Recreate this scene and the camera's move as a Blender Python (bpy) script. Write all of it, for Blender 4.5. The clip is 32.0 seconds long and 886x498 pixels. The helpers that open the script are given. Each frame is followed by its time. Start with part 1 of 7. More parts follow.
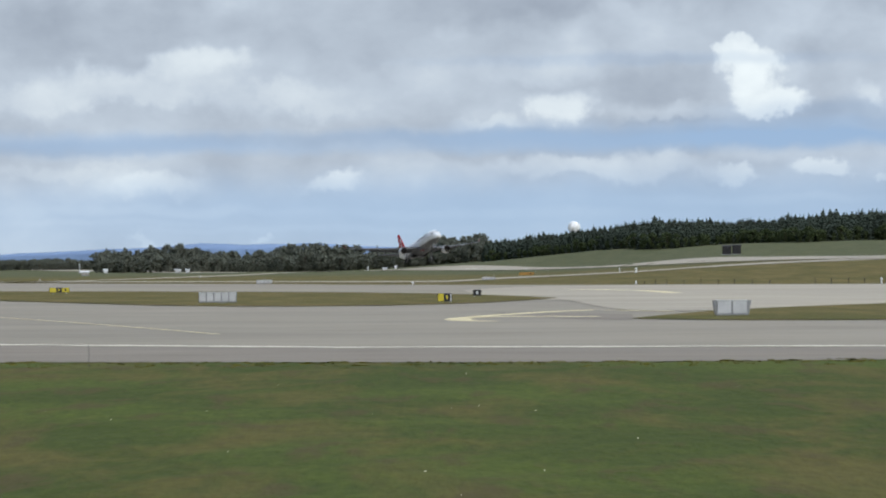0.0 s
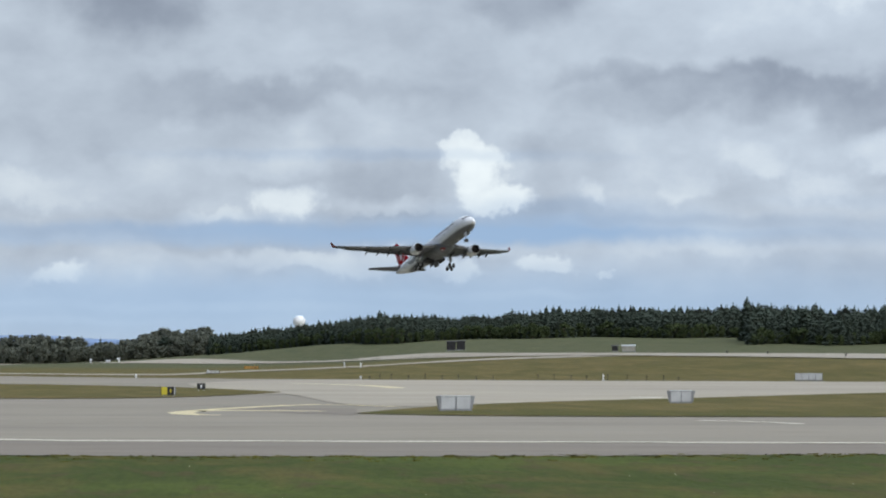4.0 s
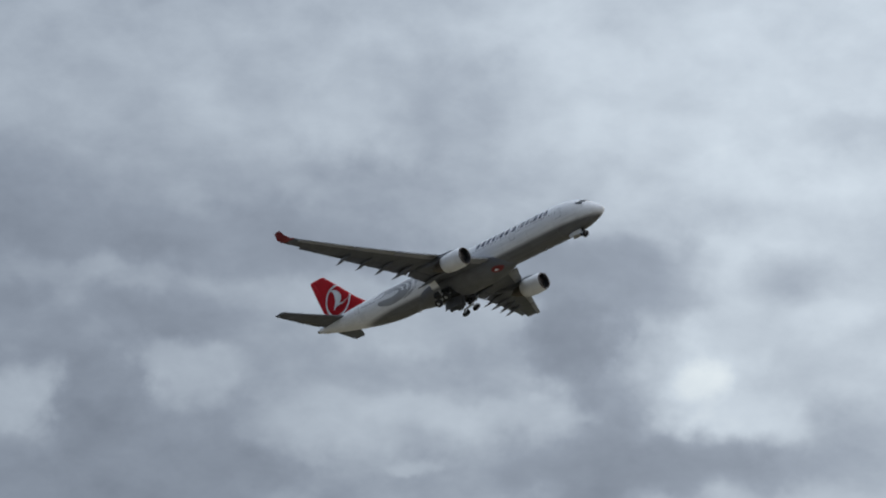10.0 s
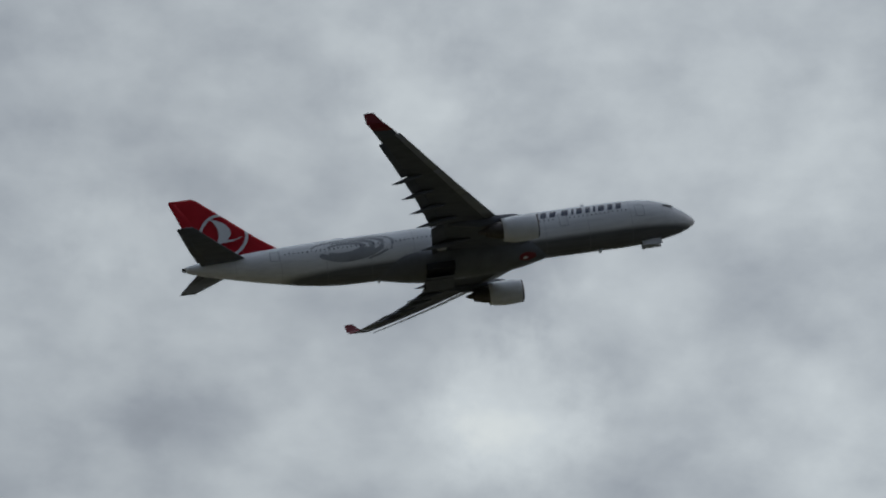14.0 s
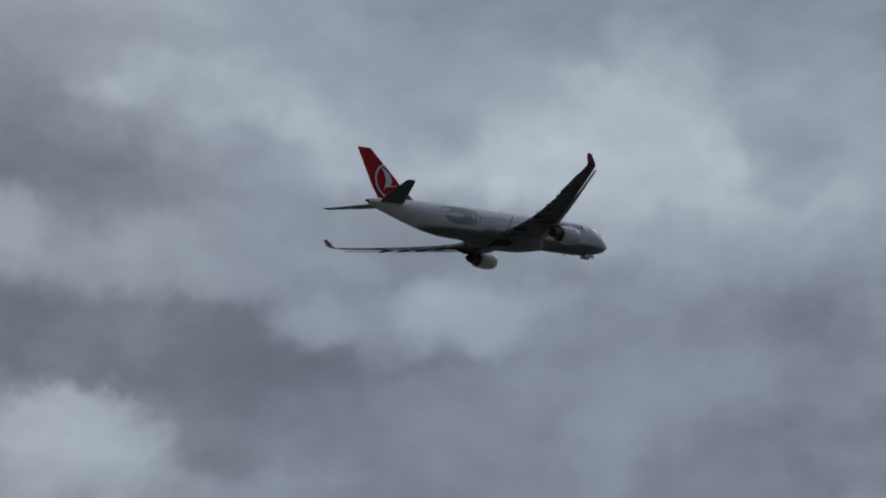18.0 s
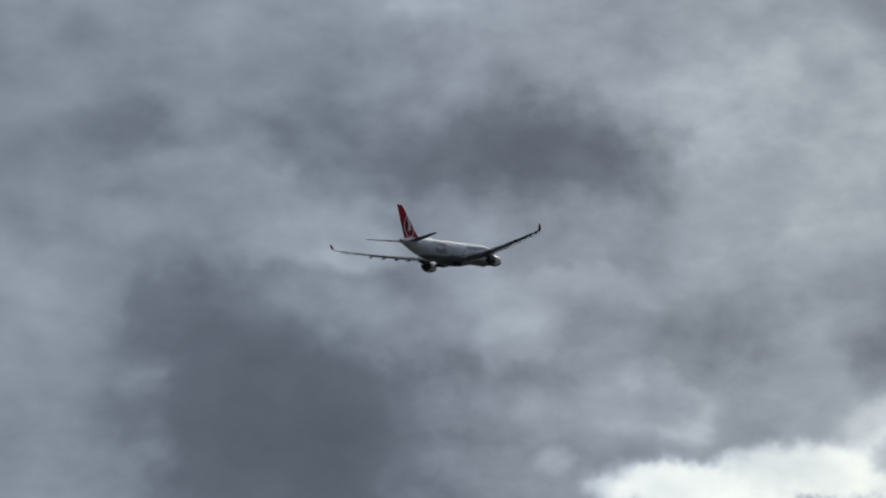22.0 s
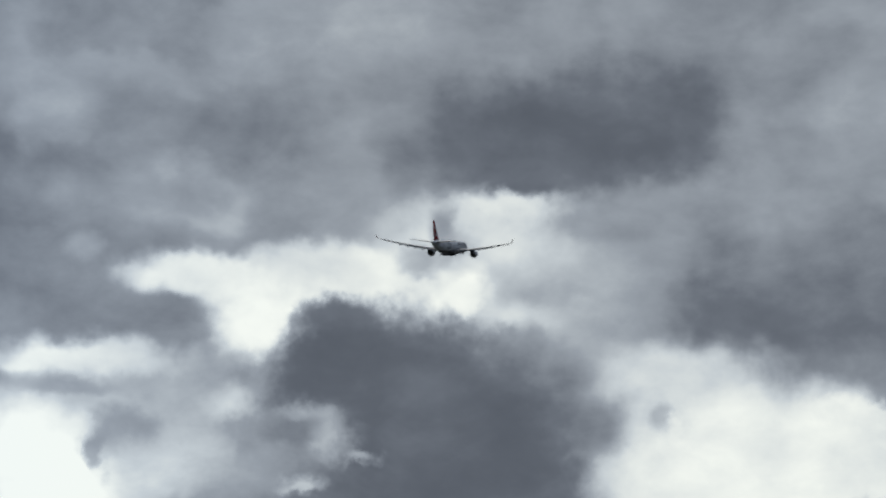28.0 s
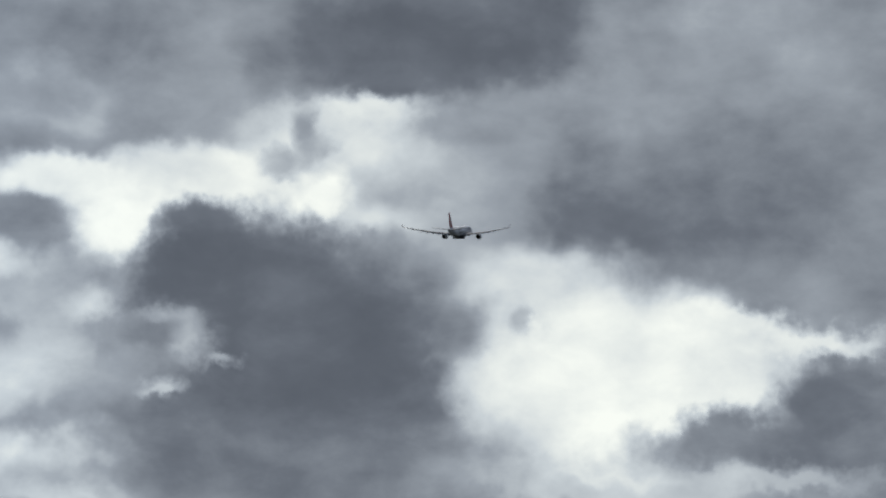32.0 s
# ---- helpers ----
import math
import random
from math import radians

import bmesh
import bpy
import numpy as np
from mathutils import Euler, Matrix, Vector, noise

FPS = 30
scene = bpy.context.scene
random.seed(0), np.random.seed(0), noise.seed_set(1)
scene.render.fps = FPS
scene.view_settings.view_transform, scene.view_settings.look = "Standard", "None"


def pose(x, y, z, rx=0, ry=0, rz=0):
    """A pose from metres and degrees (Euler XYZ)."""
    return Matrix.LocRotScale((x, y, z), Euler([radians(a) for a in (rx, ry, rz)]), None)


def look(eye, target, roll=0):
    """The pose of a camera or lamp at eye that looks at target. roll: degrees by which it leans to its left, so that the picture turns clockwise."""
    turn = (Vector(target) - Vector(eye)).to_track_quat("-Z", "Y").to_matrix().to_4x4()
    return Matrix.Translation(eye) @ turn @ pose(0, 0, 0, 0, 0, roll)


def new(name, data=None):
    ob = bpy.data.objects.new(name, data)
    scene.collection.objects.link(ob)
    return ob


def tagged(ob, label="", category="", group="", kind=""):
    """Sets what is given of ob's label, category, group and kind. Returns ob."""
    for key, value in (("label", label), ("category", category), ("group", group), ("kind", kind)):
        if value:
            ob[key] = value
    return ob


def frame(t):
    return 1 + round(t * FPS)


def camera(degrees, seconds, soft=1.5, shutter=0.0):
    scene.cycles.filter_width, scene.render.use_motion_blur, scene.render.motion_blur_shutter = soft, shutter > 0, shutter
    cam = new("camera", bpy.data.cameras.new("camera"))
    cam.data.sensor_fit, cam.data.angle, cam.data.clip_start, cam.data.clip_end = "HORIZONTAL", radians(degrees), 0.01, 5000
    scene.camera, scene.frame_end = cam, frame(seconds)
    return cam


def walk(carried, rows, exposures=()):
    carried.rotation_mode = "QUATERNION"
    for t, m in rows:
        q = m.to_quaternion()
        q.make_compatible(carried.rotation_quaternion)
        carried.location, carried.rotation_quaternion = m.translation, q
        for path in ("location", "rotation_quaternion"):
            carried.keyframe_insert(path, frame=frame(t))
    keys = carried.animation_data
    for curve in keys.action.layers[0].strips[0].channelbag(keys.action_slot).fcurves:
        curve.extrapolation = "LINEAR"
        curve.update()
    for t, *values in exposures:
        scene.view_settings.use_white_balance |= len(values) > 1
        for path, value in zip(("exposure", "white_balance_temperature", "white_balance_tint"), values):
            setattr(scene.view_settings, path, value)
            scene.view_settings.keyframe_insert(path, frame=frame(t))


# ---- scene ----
EYE = (0.0, 0.0, 4.5)


def aim(az, el, roll):
    """The camera's pose: azimuth clockwise from north (+Y), elevation and lean in degrees."""
    return pose(*EYE, 90 + el, 0, -az) @ pose(0, 0, 0, 0, 0, roll)


CAMERA_ROWS = [
    (0.0, 0.000, 0.202, -0.310), (0.5, 0.501, 0.508, 0.043), (1.0, 0.971, 0.680, 0.034), (1.5, 1.589, 0.782, 0.042),
    (2.0, 2.329, 0.839, 0.159), (2.5, 3.016, 1.148, 0.346), (3.0, 3.803, 1.464, 0.323), (3.5, 4.685, 1.793, 0.255),
    (4.0, 5.654, 2.142, 0.227), (4.5, 6.703, 2.514, 0.259), (5.0, 7.825, 2.918, 0.313), (5.5, 9.038, 3.671, 0.484),
    (6.0, 10.339, 4.469, 0.752), (6.5, 11.891, 5.459, 1.210), (7.0, 13.374, 6.373, 1.531), (7.5, 15.228, 7.311, 2.176),
    (8.0, 17.551, 8.397, 2.129), (8.5, 20.284, 9.874, 1.667), (9.0, 23.213, 11.232, 1.540), (9.5, 25.989, 12.283, 1.306),
    (10.0, 29.232, 13.539, 1.452), (10.5, 33.645, 14.996, 2.178), (11.0, 38.216, 16.385, 3.043), (11.5, 43.491, 17.886, 3.227),
    (12.0, 49.579, 19.224, 3.210), (12.5, 55.905, 20.978, 2.688), (13.0, 62.174, 22.199, 2.128), (13.5, 69.422, 23.177, 1.435),
    (14.0, 76.680, 23.772, 0.832), (14.5, 83.821, 24.039, 0.579), (15.0, 90.717, 24.033, 0.729), (15.5, 97.241, 23.808, 1.190),
    (16.0, 103.266, 23.418, 1.687), (16.5, 108.715, 22.725, 1.977), (17.0, 113.517, 22.120, 2.117), (17.5, 117.868, 21.186, 2.124),
    (18.0, 121.343, 20.389, 2.476), (18.5, 124.527, 19.923, 2.869), (19.0, 127.524, 19.100, 1.747), (19.5, 130.245, 18.166, 0.503),
    (20.0, 132.355, 17.695, 0.586), (20.5, 134.216, 17.176, 0.637), (21.0, 136.161, 16.615, 0.564), (21.5, 138.524, 16.022, 0.117),
    (22.0, 140.029, 15.169, -0.056), (22.5, 140.668, 14.697, 0.188), (23.0, 142.306, 14.001, 0.642), (23.5, 144.065, 13.547, 0.587),
    (24.0, 144.252, 13.164, 0.024), (24.5, 144.535, 12.969, 0.097), (25.0, 145.941, 12.291, 0.562), (25.5, 146.840, 11.787, 1.138),
    (26.0, 147.406, 11.491, 1.193), (26.5, 147.815, 11.332, 1.200), (27.0, 148.241, 11.238, 1.336), (27.5, 148.860, 11.137, 1.477),
    (28.0, 149.849, 10.960, 1.166), (28.5, 150.276, 10.812, 1.117), (29.0, 150.389, 10.556, 1.721), (29.5, 150.932, 10.032, 1.980),
    (30.0, 151.619, 9.647, 1.553), (30.5, 151.966, 9.433, 1.125), (31.0, 152.084, 9.210, 1.250), (31.5, 152.299, 8.922, 1.213),
    (32.0, 152.786, 9.009, 0.970),
]
cam = camera(18.107, 32.0, soft=2.1)

# the sky is brighter round the veiled sun, and the camera's exposure follows it
SUN_AZ, SUN_EL, GLARE, BASE_STOPS = 150.0, 30.0, 3.0, 0.0
SUN_DIR = (math.sin(radians(SUN_AZ)) * math.cos(radians(SUN_EL)), math.cos(radians(SUN_AZ)) * math.cos(radians(SUN_EL)), math.sin(radians(SUN_EL)))


def stops(az, el):
    """Exposure that the camera chooses for a view."""
    d = math.sin(radians(el)) * SUN_DIR[2] + math.cos(radians(el)) * math.cos(radians(SUN_EL)) * math.cos(radians(az - SUN_AZ))
    u = min(1, max(0, (d + 0.75) / 1.35))
    return BASE_STOPS - math.log2(1 + (GLARE - 1) * u * u * (3 - 2 * u))


# the camera's automatic exposure lags and hunts a little on the way
HUNT = {16: -0.20, 17: -0.20, 18: 0.03, 19: 0.08, 20: 0.12, 21: 0.08, 22: 0.12, 23: -0.04, 24: -0.06, 25: -0.03, 31: 0.06, 32: 0.05}
walk(cam, [(t, aim(az, el, roll)) for t, az, el, roll in CAMERA_ROWS], [(t, stops(az, el) + HUNT.get(t, 0.0)) for t, az, el, roll in CAMERA_ROWS[::2]])


# ---- world and sun ----
world = bpy.data.worlds.new("overcast_sky")
scene.world = world
world.use_nodes = True


class Nodes:
    """A small builder for node trees."""

    def __init__(self, tree):
        self.tree = tree
        tree.nodes.clear()

    def add(self, kind, **sets):
        node = self.tree.nodes.new(kind)
        for key, value in sets.items():
            if key == "operation":
                node.operation = value
            elif key == "blend":
                node.blend_type = value
            elif key == "interp":
                node.interpolation_type = value
        return node

    def plug(self, node, slot, value):
        socket = node.inputs[slot]
        if isinstance(value, bpy.types.NodeSocket):
            self.tree.links.new(value, socket)
        elif value is not None:
            socket.default_value = value

    def math(self, op, a, b=None, c=None, clamp=False):
        node = self.add("ShaderNodeMath", operation=op)
        node.use_clamp = clamp
        for k, value in enumerate((a, b, c)):
            self.plug(node, k, value)
        return node.outputs[0]

    def vec(self, op, a, b=None, c=None):
        node = self.add("ShaderNodeVectorMath", operation=op)
        self.plug(node, 0, a), self.plug(node, 1, b)
        if c is not None:
            self.plug(node, 2, c)
        return node.outputs["Value" if op in ("LENGTH", "DOT_PRODUCT") else "Vector"]

    def noise(self, vector, scale, detail=4.0, rough=0.55, distort=0.0, colour=False):
        node = self.add("ShaderNodeTexNoise")
        self.plug(node, "Vector", vector)
        for key, value in (("Scale", scale), ("Detail", detail), ("Roughness", rough), ("Distortion", distort)):
            node.inputs[key].default_value = value
        return node.outputs["Color" if colour else "Fac"]

    def span(self, value, a, b, c=0.0, d=1.0, smooth=False):
        node = self.add("ShaderNodeMapRange", interp="SMOOTHSTEP" if smooth else "LINEAR")
        for key, v in zip((0, 1, 2, 3, 4), (value, a, b, c, d)):
            self.plug(node, key, v)
        return node.outputs[0]

    def mix(self, fac, a, b, blend="MIX"):
        node = self.add("ShaderNodeMixRGB", blend=blend)
        for k, v in enumerate((fac, a, b)):
            self.plug(node, k, v)
        return node.outputs[0]

    def ramp(self, fac, stops):
        node = self.add("ShaderNodeValToRGB")
        self.plug(node, 0, fac)
        ramp = node.color_ramp
        while len(ramp.elements) < len(stops):
            ramp.elements.new(0.5)
        for el, (at, colour) in zip(ramp.elements, stops):
            el.position, el.color = at, (*colour, 1)
        return node.outputs[0]


def srgb(r, g, b):
    """Linear colour of 8-bit display values."""
    return tuple(((v / 255 + 0.055) / 1.055) ** 2.4 if v > 10 else v / 3294 for v in (r, g, b))


S = Nodes(world.node_tree)
toward = S.add("ShaderNodeTexCoord").outputs["Generated"]
parts = S.add("ShaderNodeSeparateXYZ")
S.plug(parts, 0, toward)
east, north, upward = parts.outputs
azimuth = S.math("MULTIPLY", S.math("ARCTAN2", east, north), 57.29578)
height = S.math("MULTIPLY", S.math("ARCSINE", upward), 57.29578)
grid = S.add("ShaderNodeCombineXYZ")
S.plug(grid, 0, azimuth), S.plug(grid, 1, height)

# ragged edges: bend the map of the sky with noise of two sizes
bend_big = S.vec("SUBTRACT", S.noise(toward, 14, 3, 0.55, colour=True), (0.5, 0.5, 0.5))
bend_small = S.vec("SUBTRACT", S.noise(toward, 62, 3, 0.5, colour=True), (0.5, 0.5, 0.5))
bend_fine = S.vec("SUBTRACT", S.noise(toward, 170, 5, 0.6, colour=True), (0.5, 0.5, 0.5))
bent_little = S.vec("MULTIPLY_ADD", bend_fine, (0.62, 0.52, 0), S.vec("MULTIPLY_ADD", bend_small, (1.5, 1.2, 0), grid.outputs[0]))
bent_soft = S.vec("MULTIPLY_ADD", bend_big, (2.4, 1.6, 0), S.vec("MULTIPLY_ADD", bend_small, (1.6, 1.1, 0), grid.outputs[0]))

# cloud tone: 0 the darkest slate, 1 sunlit white
flat = S.vec("MULTIPLY", toward, (1.0, 1.0, 1.7))
tone = S.math("MULTIPLY_ADD", S.noise(flat, 13, 3, 0.5), 0.24, S.math("MULTIPLY_ADD", S.noise(flat, 36, 4, 0.5), 0.14, 0.32))
billow = S.math("SUBTRACT", S.noise(S.vec("MULTIPLY", toward, (1, 1, 1.6)), 34, 6, 0.56, 0.12), 0.5)
gap = 0.0


def veil(at, value):
    """Set a level that changes softly with azimuth: pairs of azimuth and level."""
    value = S.math("ADD", value, at[0][1])
    for (a0, v0), (a1, v1) in zip(at, at[1:]):
        value = S.math("ADD", value, S.span(azimuth, a0, a1, 0.0, v1 - v0, True))
    return value


bent_streak = S.vec("MULTIPLY_ADD", bend_fine, (0.4, 0.10, 0), S.vec("MULTIPLY_ADD", bend_small, (1.2, 0.30, 0), grid.outputs[0]))
bent_gentle = S.vec("MULTIPLY_ADD", bend_fine, (0.26, 0.24, 0), S.vec("MULTIPLY_ADD", bend_small, (0.55, 0.5, 0), grid.outputs[0]))
maps = {0: bent_soft, 1: bent_little, 2: bent_streak, 3: bent_gentle}
layers = 0


def settle():
    """Let the layers in front lean a trace on those behind them, a group at a time."""
    global layers
    layers += 1
    if layers % 24 == 0:
        for k in maps:
            maps[k] = S.vec("MULTIPLY_ADD", S.math("ADD", tone, gap), (1e-4, 1e-4, 0), maps[k])


def layer_group(name, covers):
    """A node group for one cloud: it changes the tone by an amount, or covers it with a level."""
    tree = bpy.data.node_groups.new(name, "ShaderNodeTree")
    for label, kind in (("Map", "Vector"), ("Tone", "Float"), ("Centre", "Vector"), ("Size", "Vector"), ("Level", "Float"), ("Share", "Float"), ("Outer", "Float"), ("Inner", "Float")):
        tree.interface.new_socket(label, in_out="INPUT", socket_type="NodeSocket" + kind)
    tree.interface.new_socket("Tone", in_out="OUTPUT", socket_type="NodeSocketFloat")
    g = Nodes(tree)
    at, before, centre, size, level, share, outer, inner = g.add("NodeGroupInput").outputs[:8]
    near = g.vec("DIVIDE", g.vec("SUBTRACT", at, centre), size)
    near = g.vec("LENGTH", g.vec("MULTIPLY", near, (1, 1, 0)))
    cover = g.span(near, outer, inner, 0.0, share, True)
    after = g.math("MULTIPLY_ADD", cover, g.math("SUBTRACT", level, before) if covers else 1.0, before)
    tree.links.new(after, g.add("NodeGroupOutput").inputs[0])
    return tree


PUFF, BANK = layer_group("cloud_puff", False), layer_group("cloud_bank", True)


def layer(tree, before, ragged, az, el, w, h, level, share, outer, inner):
    node = S.tree.nodes.new("ShaderNodeGroup")
    node.node_tree = tree
    for k, value in enumerate((maps[ragged], before, (az, el, 0), (w, h, 1), level, share, outer, inner)):
        S.plug(node, k, value)
    return node.outputs[0]


def puff(az, el, w, h, amount, core=0.3, ragged=1, to="tone"):
    """One cloud or one gap between clouds: centre and half sizes in degrees, the change of tone, the share of it that is even."""
    global tone, gap
    settle()
    if to == "gap":
        gap = layer(PUFF, gap, ragged, az, el, w, h, 0.0, amount, 1.0, core)
    else:
        tone = layer(PUFF, tone, ragged, az, el, w, h, 0.0, amount, 1.0, core)


def bank(az, el, w, h, level, share=1.0, soft=0.4, crisp=0):
    """One layer of cloud over those behind it: centre and half sizes in degrees, its tone, how far it covers and how soft its edge is."""
    global tone
    settle()
    tone = layer(BANK, tone, crisp, az, el, w, h, level, share, 1 + soft, max(0.0, 1 - soft * 1.25))


tone = veil([(-180, -0.2), (-60, -0.2), (-25, 0.21), (12, 0.20), (22, -0.02), (27, 0.06), (34, 0.14), (60, 0.07), (90, 0.09), (108, -0.06), (120, -0.12), (140, -0.13), (160, -0.10), (180, -0.2)], tone)
# the climb
puff(16.41, 9.14, 4.95, 1.31, -0.060, 0.1, 1)
puff(19.16, 13.55, 6.83, 1.14, -0.052, 0.1, 1)
puff(26.93, 13.41, 5.93, 0.96, -0.060, 0.1, 1)
puff(23.48, 8.22, 5.65, 1.48, -0.048, 0.1, 1)
puff(29.68, 8.57, 5.65, 1.14, -0.060, 0.1, 1)
puff(14.75, 13.90, 3.06, 1.14, -0.040, 0.1, 1)
puff(21.69, 12.71, 2.51, 0.73, 0.117, 0.1, 1)
puff(28.72, 12.03, 4.64, 1.05, 0.108, 0.1, 1)
puff(15.92, 7.44, 2.99, 0.70, 0.144, 0.2, 1)
puff(20.71, 6.98, 1.06, 1.31, 0.108, 0.2, 1)
puff(21.43, 6.37, 0.56, 0.56, 0.180, 0.2, 1)
puff(28.09, 15.96, 7.63, 1.05, 0.090, 0.1, 1)
puff(34.57, 10.73, 1.96, 1.48, 0.162, 0.2, 1)
puff(34.10, 11.36, 1.51, 0.87, 0.090, 0.3, 1)
puff(33.64, 9.33, 4.96, 1.05, -0.064, 0.2, 1)
puff(22.11, 10.04, 1.69, 1.48, -0.064, 0.2, 1)
puff(22.35, 11.96, 4.82, 0.87, -0.064, 0.1, 1)
puff(20.93, 10.21, 0.89, 1.14, 0.135, 0.2, 1)
puff(25.98, 9.73, 2.66, 1.05, 0.072, 0.1, 1)
puff(37.89, 15.97, 1.64, 0.56, -0.052, 0.2, 1)
puff(29.34, 16.93, 9.13, 1.75, 0.090, 0.1, 1)
puff(43.31, 14.74, 3.07, 1.40, -0.200, 0.2, 1)
puff(40.25, 16.02, 2.00, 1.05, -0.080, 0.2, 1)
puff(50.21, 15.14, 2.08, 2.01, -0.070, 0.2, 1)
puff(35.59, 13.61, 2.16, 1.05, 0.072, 0.2, 1)
puff(54.50, 22.10, 2.26, 1.57, -0.170, 0.1, 1)
puff(50.36, 15.32, 3.62, 1.48, -0.130, 0.2, 1)
puff(50.20, 24.36, 5.37, 2.27, -0.100, 0.1, 1)
puff(56.04, 22.28, 1.13, 1.57, 0.045, 0.2, 1)
puff(69.70, 17.51, 2.20, 0.96, -0.100, 0.2, 1)
puff(69.78, 23.80, 3.25, 1.40, 0.081, 0.1, 1)
puff(64.83, 25.19, 5.40, 1.57, 0.045, 0.1, 1)
puff(78.32, 20.38, 2.61, 2.27, 0.153, 0.2, 1)
puff(76.02, 26.90, 2.55, 2.27, 0.117, 0.1, 1)
puff(78.43, 23.25, 1.71, 2.27, -0.100, 0.1, 1)
puff(70.94, 20.19, 2.79, 1.05, -0.050, 0.1, 1)
puff(85.30, 25.69, 7.75, 3.49, 0.045, 0.1, 1)
puff(85.30, 20.45, 5.59, 2.10, 0.072, 0.1, 1)
# grey deck
puff(111.87, 26.26, 1.75, 0.73, 0.072, 0.2, 1)
puff(109.08, 25.52, 2.32, 0.73, 0.054, 0.2, 1)
puff(110.56, 20.26, 3.35, 0.87, 0.072, 0.1, 1)
puff(112.66, 17.80, 9.54, 1.14, -0.054, 0.1, 1)
puff(113.65, 16.47, 2.37, 0.87, 0.090, 0.2, 1)
puff(117.60, 17.29, 5.85, 1.05, -0.048, 0.1, 1)
puff(125.06, 23.21, 3.23, 1.57, 0.144, 0.1, 1)
puff(120.61, 22.14, 3.21, 1.57, 0.090, 0.1, 1)
puff(127.01, 21.89, 2.64, 1.40, 0.081, 0.1, 1)
puff(121.45, 19.07, 2.03, 1.14, 0.072, 0.1, 1)
puff(125.41, 15.78, 1.27, 2.27, 0.054, 0.1, 1)
puff(135.13, 22.87, 3.22, 1.92, 0.063, 0.1, 1)
puff(119.92, 16.88, 4.02, 1.14, -0.041, 0.1, 1)
puff(129.02, 16.12, 6.00, 1.92, -0.068, 0.1, 1)
puff(139.42, 15.57, 1.99, 1.57, 0.045, 0.2, 1)
puff(137.47, 20.24, 3.72, 1.75, 0.045, 0.1, 1)
puff(30.93, 12.19, 2.86, 1.57, -0.130, 0.1, 1)
puff(36.47, 12.57, 2.68, 1.22, 0.054, 0.1, 1)
puff(15.72, 11.18, 3.92, 2.10, -0.040, 0.1, 1)
puff(22.10, 14.82, 5.42, 1.40, 0.045, 0.1, 1)
puff(41.94, 19.34, 7.40, 2.62, 0.045, 0.1, 1)
# low sky over the runway
bank(-6.75, 4.63, 2.80, 0.70, 0.57, 0.75, 0.5, 0)
bank(-6.87, 3.97, 1.40, 0.16, 0.55, 0.7, 0.5, 2)
bank(1.38, 5.08, 1.87, 0.29, 0.59, 0.6, 0.5, 0)
bank(4.62, 3.43, 1.87, 0.58, 0.60, 0.5, 0.6, 0)
bank(0.21, 4.63, 2.34, 0.47, 0.66, 0.4, 0.6, 0)
bank(-6.41, 3.48, 1.75, 0.37, 0.91, 0.75, 0.5, 1)
bank(-5.02, 3.97, 0.93, 0.26, 0.92, 0.6, 0.5, 1)
bank(-8.36, 3.19, 0.93, 0.41, 0.90, 0.6, 0.5, 1)
bank(-3.06, 3.19, 2.22, 0.33, 0.86, 0.6, 0.6, 1)
bank(-0.96, 3.59, 1.40, 0.47, 0.82, 0.5, 0.6, 1)
bank(2.30, 3.17, 0.47, 0.23, 0.95, 0.7, 0.5, 1)
bank(4.50, 3.09, 0.93, 0.14, 0.86, 0.5, 0.5, 2)
bank(0.90, 2.68, 0.70, 0.14, 0.86, 0.5, 0.5, 1)
bank(-2.19, 1.55, 0.56, 0.20, 0.95, 0.75, 0.45, 1)
bank(-5.96, 1.52, 0.87, 0.23, 0.91, 0.7, 0.5, 1)
bank(-7.68, 1.87, 1.40, 0.19, 0.83, 0.6, 0.5, 1)
bank(3.22, 1.96, 1.63, 0.26, 0.86, 0.65, 0.5, 1)
bank(5.82, 1.77, 0.42, 0.17, 0.92, 0.7, 0.45, 1)
bank(7.78, 1.88, 0.49, 0.15, 0.93, 0.75, 0.45, 1)
bank(6.34, 2.14, 1.28, 0.16, 0.84, 0.5, 0.5, 2)
bank(-3.88, 0.47, 0.23, 0.10, 0.92, 0.6, 0.5, 1)
bank(-6.25, 0.36, 0.35, 0.09, 0.86, 0.5, 0.5, 1)
bank(8.64, 3.73, 0.70, 0.70, 0.69, 0.6, 0.6, 0)
bank(-7.33, 2.31, 2.21, 0.14, 0.55, 0.6, 0.6, 2)
bank(-3.87, 2.44, 2.91, 0.12, 0.58, 0.5, 0.6, 2)
bank(0.78, 2.48, 3.03, 0.12, 0.58, 0.5, 0.6, 2)
bank(4.27, 2.82, 1.87, 0.14, 0.57, 0.5, 0.6, 2)
bank(8.07, 2.79, 1.52, 0.28, 0.55, 0.6, 0.6, 0)
bank(3.70, 4.05, 2.57, 0.10, 0.62, 0.5, 0.6, 2)
bank(-5.61, 1.00, 3.03, 0.10, 0.84, 0.6, 0.6, 2)
bank(1.35, 0.93, 3.49, 0.10, 0.84, 0.6, 0.6, 2)
bank(6.34, 1.20, 3.03, 0.10, 0.84, 0.6, 0.6, 2)
bank(-2.14, 0.63, 3.73, 0.07, 0.80, 0.5, 0.6, 2)
bank(-7.57, 0.77, 2.33, 0.07, 0.80, 0.5, 0.6, 2)
